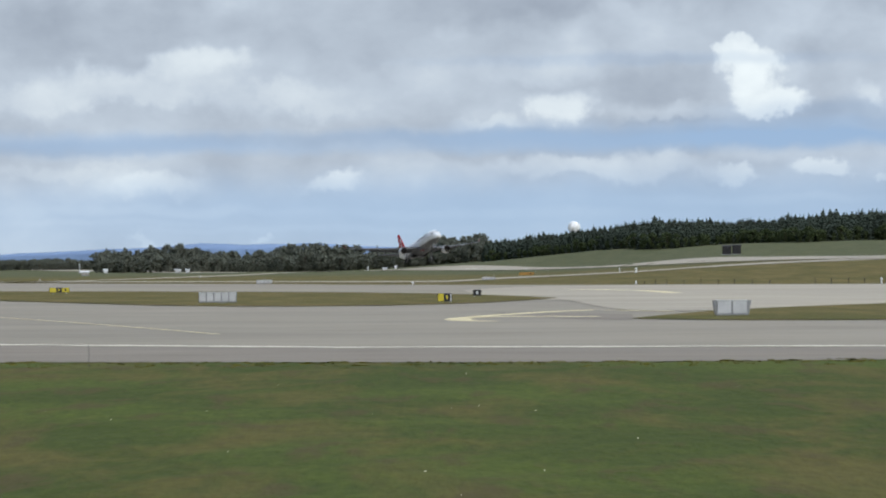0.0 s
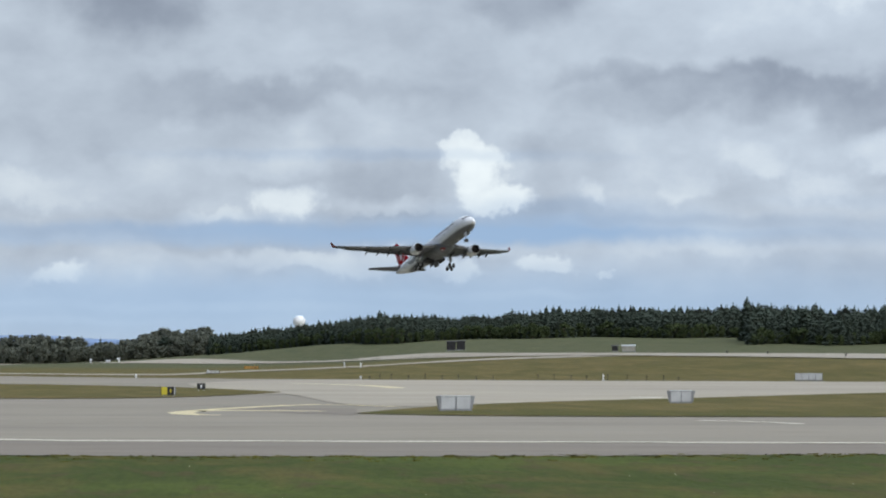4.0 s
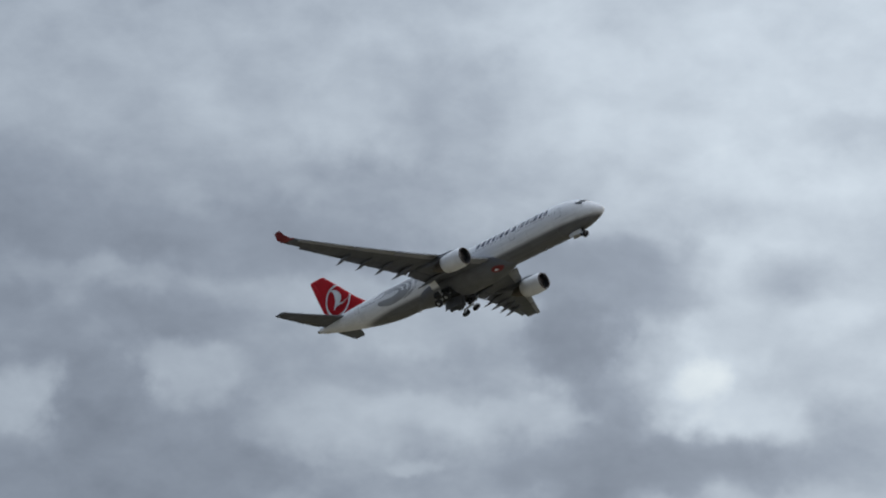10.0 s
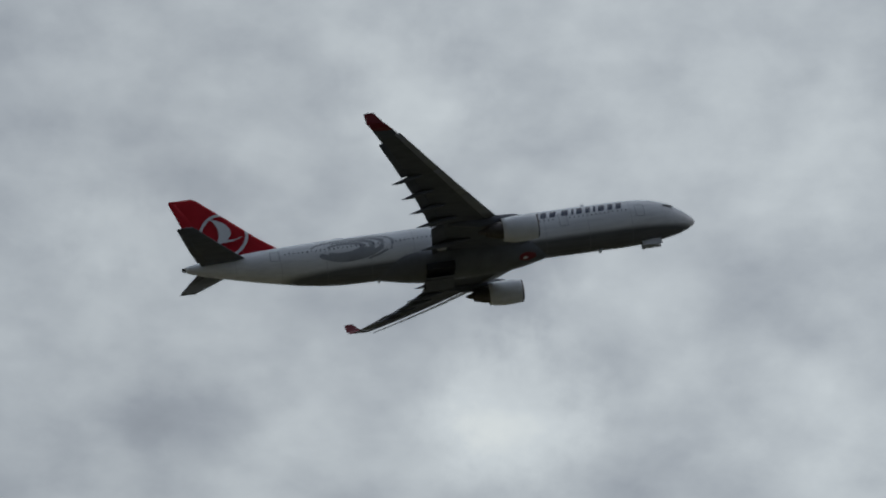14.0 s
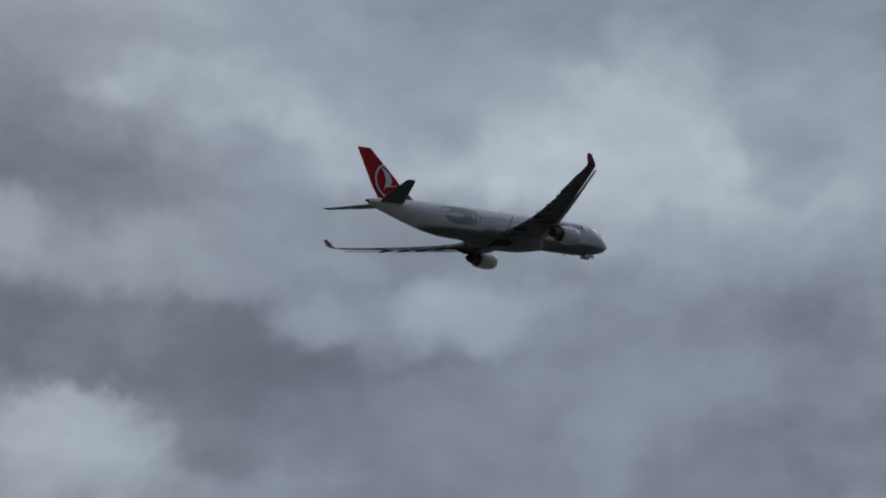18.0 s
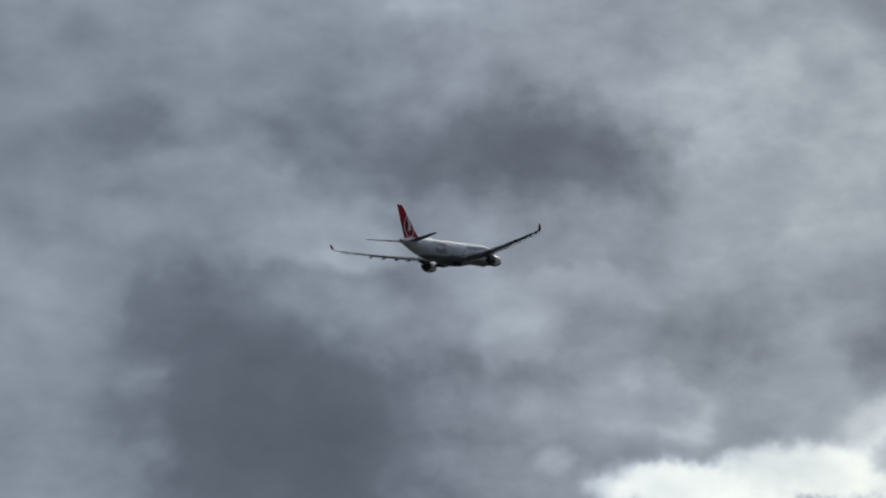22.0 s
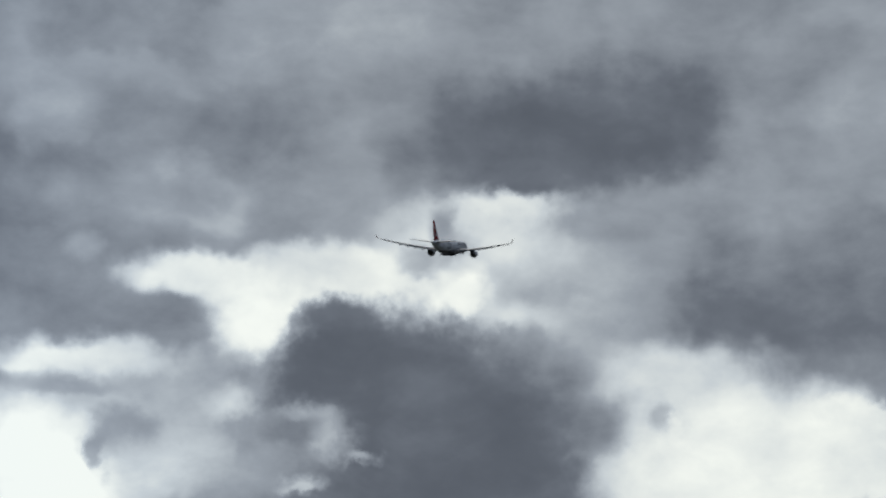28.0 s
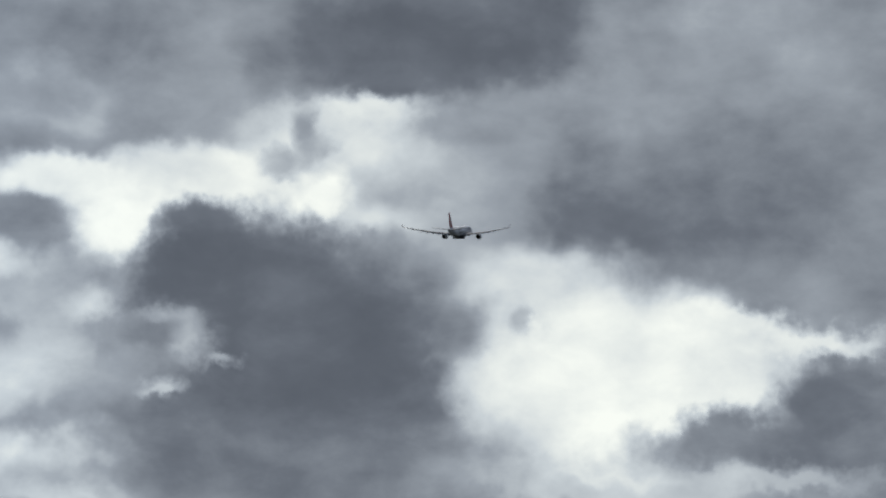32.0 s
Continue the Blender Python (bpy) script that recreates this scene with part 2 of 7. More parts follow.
# over the woods
bank(4.17, 2.52, 4.20, 0.15, 0.56, 0.6, 0.6, 2)
bank(11.71, 2.73, 2.56, 0.12, 0.60, 0.5, 0.6, 2)
bank(4.77, 1.38, 5.82, 0.09, 0.72, 0.5, 0.6, 2)
bank(14.05, 1.62, 5.82, 0.09, 0.72, 0.5, 0.6, 2)
bank(16.32, 8.70, 4.12, 0.87, 0.51, 0.8, 0.5, 0)
bank(8.24, 8.86, 2.24, 0.72, 0.49, 0.8, 0.45, 0)
bank(7.32, 7.46, 1.00, 0.82, 0.53, 0.7, 0.5, 0)
bank(2.38, 5.43, 2.81, 0.33, 0.57, 0.7, 0.5, 0)
bank(14.37, 5.34, 2.57, 0.52, 0.60, 0.6, 0.6, 0)
bank(19.10, 6.73, 0.70, 0.35, 0.56, 0.7, 0.5, 1)
bank(16.45, 6.64, 0.33, 0.16, 0.60, 0.6, 0.5, 1)
bank(8.87, 5.62, 0.94, 0.23, 0.60, 0.6, 0.5, 0)
bank(4.07, 7.15, 2.46, 1.16, 0.64, 0.4, 0.6, 0)
bank(18.07, 4.77, 1.87, 0.70, 0.62, 0.5, 0.6, 0)
bank(6.69, 3.73, 1.52, 1.05, 0.80, 0.5, 0.7, 0)
bank(4.73, 3.00, 1.05, 0.21, 0.82, 0.6, 0.5, 1)
bank(2.43, 3.12, 0.61, 0.31, 0.97, 0.8, 0.45, 1)
bank(1.96, 3.86, 1.40, 0.21, 0.84, 0.5, 0.5, 1)
bank(11.99, 3.98, 0.61, 0.37, 0.93, 0.7, 0.5, 1)
bank(15.19, 4.12, 1.17, 0.49, 0.91, 0.7, 0.5, 1)
bank(15.53, 4.41, 0.76, 0.23, 0.98, 0.6, 0.5, 1)
bank(13.45, 3.47, 0.70, 0.35, 0.85, 0.5, 0.5, 1)
bank(10.77, 3.44, 0.56, 0.31, 0.92, 0.7, 0.5, 1)
bank(8.68, 3.29, 0.37, 0.26, 0.89, 0.6, 0.5, 1)
bank(7.77, 1.89, 0.54, 0.19, 0.93, 0.75, 0.5, 1)
bank(5.91, 1.76, 0.40, 0.17, 0.91, 0.7, 0.5, 1)
bank(3.60, 1.93, 1.40, 0.28, 0.86, 0.7, 0.5, 1)
bank(8.93, 1.65, 0.16, 0.10, 0.90, 0.7, 0.5, 1)
bank(11.14, 2.16, 1.75, 0.19, 0.80, 0.6, 0.5, 1)
bank(16.70, 3.03, 0.70, 0.35, 0.90, 0.5, 0.5, 1)
bank(18.65, 2.95, 1.11, 0.35, 0.96, 0.7, 0.5, 1)
bank(11.31, 7.17, 0.76, 0.56, 0.91, 0.6, 0.6, 0)
bank(14.00, 7.54, 1.41, 0.29, 0.85, 0.5, 0.6, 1)
bank(16.36, 2.22, 3.03, 0.16, 0.80, 0.5, 0.6, 2)
bank(6.04, 4.33, 0.44, 0.20, 0.92, 0.95, 0.3, 1)
bank(6.22, 3.95, 0.54, 0.49, 0.97, 1, 0.3, 1)
bank(6.40, 3.43, 0.49, 0.44, 0.96, 0.95, 0.3, 1)
bank(6.93, 3.21, 0.72, 0.29, 0.98, 1, 0.3, 1)
bank(21.14, 16.57, 4.01, 2.33, 0.70, 0.6, 0.8, 0)
bank(21.56, 9.32, 3.07, 1.51, 0.59, 0.5, 0.8, 0)
bank(25.89, 12.05, 2.38, 0.82, 0.62, 0.5, 0.8, 0)
bank(32.92, 11.29, 1.19, 1.28, 0.41, 0.6, 0.7, 0)
bank(34.23, 8.99, 3.54, 0.70, 0.41, 0.6, 0.7, 0)
bank(22.11, 10.04, 1.06, 0.70, 0.45, 0.5, 0.6, 1)
bank(11.76, 10.36, 4.50, 0.82, 0.45, 0.6, 0.7, 0)
bank(19.37, 12.54, 5.73, 1.05, 0.49, 0.5, 0.7, 0)
bank(23.01, 9.04, 3.54, 2.33, 0.48, 0.5, 0.7, 0)
bank(24.23, 6.17, 4.45, 0.70, 0.40, 0.6, 0.6, 0)
bank(16.68, 5.46, 3.28, 0.47, 0.51, 0.5, 0.6, 0)
bank(11.24, 7.08, 1.88, 0.64, 0.76, 0.5, 0.6, 1)
bank(13.97, 8.49, 2.59, 0.47, 0.75, 0.5, 0.6, 0)
bank(12.32, 4.01, 0.58, 0.41, 0.81, 0.6, 0.6, 1)
bank(15.10, 4.13, 0.93, 0.47, 0.77, 0.6, 0.6, 1)
bank(10.31, 5.07, 2.10, 0.26, 0.52, 0.4, 0.6, 0)
bank(21.21, 6.43, 0.47, 0.41, 0.72, 0.5, 0.6, 1)
bank(43.68, 14.28, 1.68, 0.99, 0.34, 0.7, 0.6, 1)
bank(45.71, 13.53, 0.72, 0.64, 0.36, 0.6, 0.6, 1)
bank(43.76, 15.68, 0.73, 0.52, 0.40, 0.5, 0.6, 1)
# under the broken cloud
bank(108.55, 25.11, 4.24, 3.03, 0.39, 0.8, 0.7, 0)
bank(111.73, 21.58, 3.51, 2.91, 0.17, 0.85, 0.7, 0)
bank(103.61, 18.56, 9.83, 1.05, 0.28, 0.6, 0.7, 0)
bank(97.81, 19.36, 3.70, 0.93, 0.39, 0.7, 0.6, 0)
bank(96.01, 21.91, 2.76, 0.82, 0.49, 0.7, 0.6, 0)
bank(102.77, 25.28, 2.70, 0.93, 0.43, 0.7, 0.6, 0)
bank(107.28, 19.20, 4.32, 1.05, 0.29, 0.7, 0.6, 0)
bank(94.32, 23.97, 3.19, 2.33, 0.70, 0.7, 0.6, 0)
bank(98.78, 27.20, 2.49, 1.28, 0.90, 0.9, 0.6, 0)
bank(97.30, 26.17, 2.21, 1.28, 0.93, 0.9, 0.6, 0)
bank(96.11, 25.05, 2.83, 1.16, 0.89, 0.9, 0.6, 0)
bank(100.24, 26.81, 1.30, 0.58, 0.70, 0.6, 0.6, 0)
bank(101.11, 27.66, 0.59, 0.41, 0.56, 0.5, 0.6, 0)
bank(104.65, 27.41, 1.71, 0.70, 0.31, 0.7, 0.6, 0)
bank(109.19, 25.80, 1.81, 0.58, 0.52, 0.5, 0.6, 0)
bank(112.13, 25.95, 1.30, 0.93, 0.51, 0.6, 0.6, 0)
bank(100.13, 21.92, 2.01, 0.93, 0.87, 0.85, 0.6, 0)
bank(101.17, 20.97, 2.74, 1.05, 0.94, 0.95, 0.6, 0)
bank(102.58, 20.09, 1.86, 0.76, 0.70, 0.7, 0.6, 0)
bank(104.54, 21.01, 1.25, 0.70, 0.37, 0.7, 0.6, 0)
bank(105.55, 19.70, 1.11, 0.52, 0.34, 0.6, 0.6, 0)
bank(107.28, 21.05, 1.50, 0.58, 0.53, 0.5, 0.6, 0)
bank(94.42, 20.40, 1.74, 0.70, 0.83, 0.8, 0.6, 0)
bank(95.10, 18.32, 1.59, 0.52, 0.93, 0.9, 0.6, 1)
bank(97.88, 18.44, 1.47, 0.35, 0.70, 0.7, 0.6, 0)
bank(88.24, 22.00, 2.51, 2.33, 0.55, 0.5, 0.7, 0)
bank(123.79, 23.38, 6.09, 1.40, 0.57, 0.5, 0.7, 0)
bank(131.38, 23.13, 5.06, 1.75, 0.52, 0.4, 0.7, 0)
bank(125.04, 21.78, 4.76, 1.28, 0.71, 0.65, 0.7, 0)
bank(131.89, 21.77, 3.76, 1.75, 0.58, 0.5, 0.7, 0)
bank(140.56, 20.85, 2.24, 1.86, 0.65, 0.5, 0.7, 0)
bank(139.55, 15.80, 2.90, 1.05, 0.65, 0.6, 0.7, 0)
bank(140.65, 13.24, 2.39, 1.28, 0.60, 0.6, 0.7, 0)
bank(124.78, 15.18, 3.86, 1.75, 0.38, 0.6, 0.7, 0)
bank(134.98, 14.46, 3.13, 0.93, 0.44, 0.5, 0.7, 0)
bank(131.37, 15.37, 1.09, 0.82, 0.57, 0.4, 0.7, 0)
bank(134.15, 17.31, 4.63, 2.68, 0.22, 0.75, 0.88, 0)
bank(146.31, 17.52, 2.69, 2.45, 0.66, 0.65, 0.88, 0)
bank(146.16, 12.78, 2.75, 0.93, 0.59, 0.5, 0.88, 0)
bank(140.87, 12.89, 2.63, 1.51, 0.70, 0.6, 0.7, 0)
bank(124.42, 21.86, 3.76, 1.16, 0.73, 0.5, 0.7, 0)
bank(107.09, 26.19, 6.49, 1.40, 0.68, 0.6, 0.8, 0)
bank(115.50, 26.26, 4.15, 0.93, 0.64, 0.5, 0.8, 0)
bank(116.21, 23.25, 4.44, 1.28, 0.39, 0.5, 0.7, 0)
bank(105.34, 20.72, 2.74, 1.40, 0.70, 0.6, 0.7, 0)
bank(110.67, 20.61, 3.48, 1.05, 0.61, 0.6, 0.7, 0)
bank(116.27, 20.34, 2.73, 0.64, 0.57, 0.5, 0.7, 0)
bank(121.81, 20.82, 3.11, 1.86, 0.31, 0.6, 0.7, 0)
bank(115.09, 17.99, 8.33, 1.22, 0.22, 0.75, 0.6, 0)
bank(121.78, 18.75, 0.86, 0.52, 0.41, 0.5, 0.6, 1)
bank(120.62, 15.43, 4.83, 1.51, 0.34, 0.6, 0.7, 0)
bank(127.17, 17.24, 3.90, 1.16, 0.40, 0.4, 0.7, 0)
bank(123.20, 22.77, 5.30, 1.40, 0.66, 0.55, 0.7, 0)
bank(122.55, 19.13, 1.60, 0.70, 0.66, 0.5, 0.7, 1)
bank(135.64, 16.86, 2.43, 2.33, 0.55, 0.5, 0.7, 0)
bank(113.77, 23.87, 5.09, 1.63, 0.66, 0.65, 0.8, 0)
bank(113.27, 20.12, 3.22, 0.93, 0.60, 0.5, 0.8, 0)
bank(126.55, 16.59, 5.83, 1.51, 0.27, 0.6, 0.7, 0)
bank(113.92, 15.89, 2.06, 0.93, 0.63, 0.6, 0.7, 1)
# toward the sun: the deck
bank(134.21, 15.00, 4.82, 3.49, 0.38, 0.5, 0.88, 0)
bank(140.81, 16.52, 6.32, 2.45, 0.30, 0.75, 0.75, 0)
bank(148.08, 16.75, 4.26, 1.75, 0.61, 0.9, 0.88, 0)
bank(136.99, 15.50, 1.81, 0.82, 0.41, 0.5, 0.75, 0)
bank(139.99, 15.34, 0.72, 0.58, 0.26, 0.6, 0.62, 0)
bank(136.43, 10.75, 3.08, 3.26, 0.16, 0.9, 0.75, 0)
bank(142.65, 13.05, 4.18, 1.75, 0.37, 0.6, 0.88, 0)
bank(152.17, 13.17, 3.11, 1.28, 0.23, 0.9, 0.62, 0)
bank(146.23, 12.70, 2.03, 0.58, 0.47, 0.6, 0.75, 0)
bank(144.80, 11.78, 0.71, 0.82, 0.51, 0.6, 0.62, 0)
bank(142.31, 10.67, 3.55, 0.58, 0.30, 0.7, 0.62, 0)
bank(139.75, 8.73, 2.36, 0.82, 0.43, 0.5, 0.75, 0)
bank(154.76, 14.62, 3.97, 1.40, 0.33, 0.7, 0.75, 0)
bank(152.50, 13.11, 3.35, 1.28, 0.15, 0.9, 0.62, 0)
bank(148.76, 14.67, 3.61, 1.05, 0.43, 0.6, 0.88, 0)
bank(158.43, 14.36, 2.04, 1.40, 0.56, 0.7, 0.75, 0)
bank(142.83, 13.76, 3.12, 1.40, 0.43, 0.5, 0.88, 0)
bank(144.67, 11.98, 1.31, 0.70, 0.51, 0.6, 0.75, 0)
bank(147.62, 12.78, 2.15, 0.70, 0.48, 0.5, 0.75, 0)
bank(156.88, 9.53, 3.31, 1.51, 0.27, 0.9, 0.62, 0)
bank(155.36, 11.96, 2.98, 0.58, 0.57, 0.6, 0.75, 0)
bank(141.82, 10.24, 2.25, 0.70, 0.31, 0.7, 0.75, 0)
bank(158.85, 10.11, 3.55, 1.63, 0.29, 0.8, 0.75, 0)
bank(161.17, 8.37, 1.88, 0.70, 0.41, 0.5, 0.75, 0)
bank(138.20, 12.12, 2.86, 1.86, 0.12, 0.75, 0.88, 0)
bank(141.86, 16.29, 3.64, 1.05, 0.20, 0.5, 0.88, 0)
# light through the broken part
bank(148.29, 9.77, 3.90, 1.28, 0.78, 0.75, 0.75, 0)
bank(153.00, 10.67, 2.37, 1.16, 0.57, 0.6, 0.75, 0)
bank(150.63, 11.10, 1.66, 0.93, 0.83, 0.9, 0.62, 0)
bank(151.09, 11.83, 1.13, 0.30, 0.89, 0.9, 0.56, 1)
bank(144.97, 10.25, 1.66, 0.44, 0.98, 0.95, 0.62, 0)
bank(147.20, 10.62, 1.54, 0.49, 0.98, 0.95, 0.62, 0)
bank(146.18, 9.48, 1.48, 0.72, 1.06, 1, 0.62, 0)
bank(145.96, 8.84, 0.94, 0.52, 1.04, 0.9, 0.62, 0)
bank(148.40, 10.18, 1.30, 0.58, 0.90, 0.8, 0.62, 0)
bank(150.30, 9.93, 0.73, 0.52, 1.06, 1, 0.62, 0)
bank(151.48, 9.60, 1.30, 0.42, 0.83, 0.8, 0.62, 0)
bank(142.90, 9.50, 2.36, 0.56, 0.36, 0.85, 0.56, 0)
bank(142.60, 8.37, 2.35, 0.37, 0.85, 0.9, 0.62, 0)
bank(141.56, 8.36, 0.82, 0.16, 1.06, 0.7, 0.62, 0)
bank(143.82, 6.97, 3.64, 1.28, 0.71, 0.9, 0.62, 0)
bank(141.30, 6.54, 1.29, 1.05, 1.06, 0.95, 0.62, 0)
bank(142.02, 5.88, 1.52, 0.58, 1.04, 0.9, 0.62, 0)
bank(143.85, 6.22, 1.17, 0.70, 0.89, 0.8, 0.62, 1)
bank(145.45, 6.79, 1.41, 0.93, 0.61, 0.7, 0.62, 1)
bank(143.46, 7.21, 0.82, 0.42, 0.44, 0.8, 0.5, 1)
bank(142.85, 6.71, 0.33, 0.49, 0.38, 0.8, 0.5, 1)
bank(144.84, 7.64, 0.65, 0.35, 0.51, 0.6, 0.5, 1)
bank(144.39, 6.94, 1.29, 1.51, 0.71, 0.7, 0.62, 0)
bank(144.71, 4.54, 1.40, 0.58, 0.96, 0.9, 0.62, 0)
bank(145.43, 3.87, 1.28, 0.35, 0.98, 0.9, 0.62, 0)
bank(154.55, 8.25, 2.12, 0.82, 0.79, 0.85, 0.62, 0)
bank(156.53, 6.70, 3.17, 1.28, 0.92, 0.95, 0.5, 0)
bank(153.74, 6.50, 1.05, 0.82, 0.89, 0.9, 0.44, 1)
bank(158.83, 7.57, 1.06, 0.35, 0.95, 0.8, 0.5, 1)
bank(156.06, 6.62, 3.16, 1.40, 0.96, 0.95, 0.5, 0)
bank(154.79, 5.33, 2.11, 1.05, 0.98, 0.95, 0.5, 1)
bank(154.40, 8.46, 1.53, 0.54, 0.83, 0.8, 0.62, 0)
bank(160.35, 7.22, 1.76, 0.35, 0.90, 0.9, 0.62, 1)
bank(158.27, 6.18, 1.87, 0.93, 0.89, 0.9, 0.5, 1)
bank(155.38, 4.41, 3.04, 0.47, 0.88, 0.8, 0.62, 0)
bank(154.38, 7.49, 0.31, 0.51, 0.49, 0.5, 1.12, 1)
bank(161.15, 5.96, 1.52, 0.84, 0.24, 0.95, 0.31, 1)
bank(158.85, 5.14, 1.75, 0.49, 0.29, 0.9, 0.44, 1)
bank(160.92, 5.04, 1.64, 0.70, 0.27, 0.9, 0.5, 0)
bank(157.12, 4.32, 1.75, 0.19, 0.61, 0.7, 0.62, 0)
bank(160.00, 4.34, 1.75, 0.26, 0.69, 0.7, 0.62, 1)
# the dark cloud before it
bank(151.87, 7.17, 1.53, 1.51, 0.31, 0.75, 0.62, 0)
bank(148.96, 6.30, 3.05, 1.40, 0.22, 0.9, 0.62, 0)
bank(150.71, 4.80, 3.15, 1.75, 0.24, 0.9, 0.62, 0)
bank(147.60, 4.15, 2.92, 0.58, 0.26, 0.8, 0.62, 0)
bank(146.06, 5.32, 1.40, 0.56, 0.29, 0.8, 0.62, 0)
bank(149.03, 8.28, 2.82, 1.46, 0.26, 1, 0.35, 1)
bank(147.59, 9.38, 0.92, 0.56, 0.35, 0.95, 0.35, 1)
bank(146.80, 8.51, 1.18, 0.70, 0.33, 0.95, 0.35, 1)
bank(151.26, 8.67, 1.65, 0.70, 0.26, 0.8, 0.62, 0)
bank(149.76, 7.48, 2.70, 1.40, 0.19, 0.8, 0.75, 0)
bank(148.20, 8.61, 0.71, 0.47, 0.31, 0.6, 1, 0)
bank(150.44, 8.65, 1.41, 0.42, 0.30, 0.6, 1, 0)
bank(148.93, 7.58, 1.29, 0.70, 0.09, 0.6, 1.12, 0)
bank(146.34, 7.98, 0.71, 0.29, 0.36, 0.6, 1, 1)
bank(145.68, 6.29, 1.41, 0.82, 0.49, 0.6, 1, 1)
bank(150.21, 6.41, 0.70, 0.23, 0.29, 0.6, 1, 1)
bank(146.84, 7.12, 1.06, 0.58, 0.29, 0.7, 0.5, 1)
bank(146.62, 6.71, 0.70, 0.70, 0.57, 0.5, 0.62, 1)
bank(147.42, 7.37, 0.56, 0.17, 0.79, 0.5, 1.12, 1)
bank(147.69, 6.91, 0.38, 0.28, 0.79, 0.5, 1.12, 1)
bank(147.00, 7.47, 0.29, 0.23, 0.70, 0.5, 1.12, 1)
bank(148.37, 6.75, 0.26, 0.10, 0.75, 0.7, 1.12, 1)
bank(147.10, 6.03, 0.35, 0.16, 0.79, 0.7, 1.12, 1)
bank(152.43, 9.15, 1.42, 0.70, 0.55, 0.5, 1, 0)
bank(145.63, 8.30, 1.06, 0.47, 0.57, 0.5, 1, 1)
bank(157.69, 6.98, 1.41, 0.47, 0.75, 0.35, 1, 1)
bank(155.36, 6.03, 1.52, 0.58, 0.79, 0.35, 1, 1)
bank(153.60, 6.71, 0.70, 0.93, 0.65, 0.5, 1, 1)
bank(156.30, 7.33, 1.41, 0.35, 0.79, 0.35, 1, 1)
bank(157.68, 6.42, 1.29, 0.35, 0.79, 0.35, 1, 1)
bank(142.21, 6.80, 0.70, 0.35, 0.78, 0.5, 1, 1)
bank(144.23, 8.26, 1.41, 0.28, 0.60, 0.5, 1, 1)
bank(149.81, 11.58, 0.20, 0.28, 0.36, 0.6, 1, 1)
bank(150.21, 11.23, 0.24, 0.26, 0.41, 0.6, 1, 1)
bank(149.45, 10.75, 0.53, 0.33, 0.49, 0.7, 0.62, 1)
bank(148.90, 11.67, 0.48, 0.21, 0.49, 0.7, 0.62, 1)
# finer forms of the cloud deck
# layers above the climb
bank(7.96, 9.23, 2.71, 1.05, 0.5, 0.75, 0.6, 0)
bank(11.67, 10.75, 3.56, 0.70, 0.52, 0.75, 0.6, 0)
bank(7.22, 7.23, 1.06, 0.58, 0.53, 0.7, 0.6, 3)
bank(16.44, 8.67, 3.89, 0.70, 0.47, 0.75, 0.6, 0)
bank(18.76, 9.86, 2.36, 0.41, 0.68, 0.75, 0.6, 0)
bank(19.63, 6.63, 1.29, 0.41, 0.55, 0.7, 0.6, 3)
bank(15.70, 5.04, 1.52, 0.58, 0.61, 0.75, 0.6, 0)
bank(9.46, 6.38, 2.34, 0.70, 0.7, 0.5, 0.6, 0)
bank(11.20, 7.02, 0.82, 0.47, 0.78, 0.6, 0.6, 3)
# the grey band across the climb
bank(10.14, 8.07, 2.59, 0.70, 0.68, 0.6, 0.6, 0)
bank(11.35, 7.20, 1.41, 0.58, 0.75, 0.7, 0.6, 3)
bank(11.19, 10.21, 3.55, 0.70, 0.46, 0.75, 0.6, 0)
bank(17.14, 11.77, 5.95, 0.93, 0.53, 0.6, 0.6, 0)
bank(21.77, 11.67, 4.16, 0.47, 0.49, 0.75, 0.6, 0)
bank(14.88, 9.12, 2.59, 0.64, 0.48, 0.75, 0.6, 0)
bank(19.46, 9.87, 2.13, 0.29, 0.66, 0.8, 0.5, 0)
bank(23.90, 10.79, 1.42, 0.70, 0.71, 0.8, 0.5, 0)
bank(23.61, 8.12, 2.71, 1.51, 0.47, 0.8, 0.6, 0)
bank(23.65, 6.27, 2.58, 0.99, 0.4, 0.9, 0.35, 1)
bank(21.93, 5.64, 0.70, 0.47, 0.4, 0.8, 0.4, 3)
bank(26.20, 5.18, 0.94, 0.70, 0.37, 0.9, 0.4, 1)
bank(19.69, 6.15, 1.41, 0.47, 0.51, 0.8, 0.5, 3)
bank(21.44, 6.33, 0.45, 0.47, 0.76, 0.8, 0.4, 3)
bank(12.36, 5.52, 3.86, 0.33, 0.49, 0.8, 0.5, 0)
bank(16.12, 4.86, 1.40, 0.47, 0.49, 0.8, 0.5, 3)
bank(12.08, 4.23, 0.70, 0.44, 0.76, 0.8, 0.45, 3)
bank(15.22, 4.13, 0.93, 0.49, 0.8, 0.8, 0.45, 3)
bank(10.73, 3.59, 0.82, 0.35, 0.74, 0.8, 0.45, 3)
bank(22.55, 4.04, 4.09, 0.58, 0.68, 0.8, 0.5, 0)
bank(21.02, 4.80, 0.93, 0.47, 0.53, 0.7, 0.5, 3)
bank(23.45, 4.70, 0.82, 0.30, 0.53, 0.7, 0.5, 3)
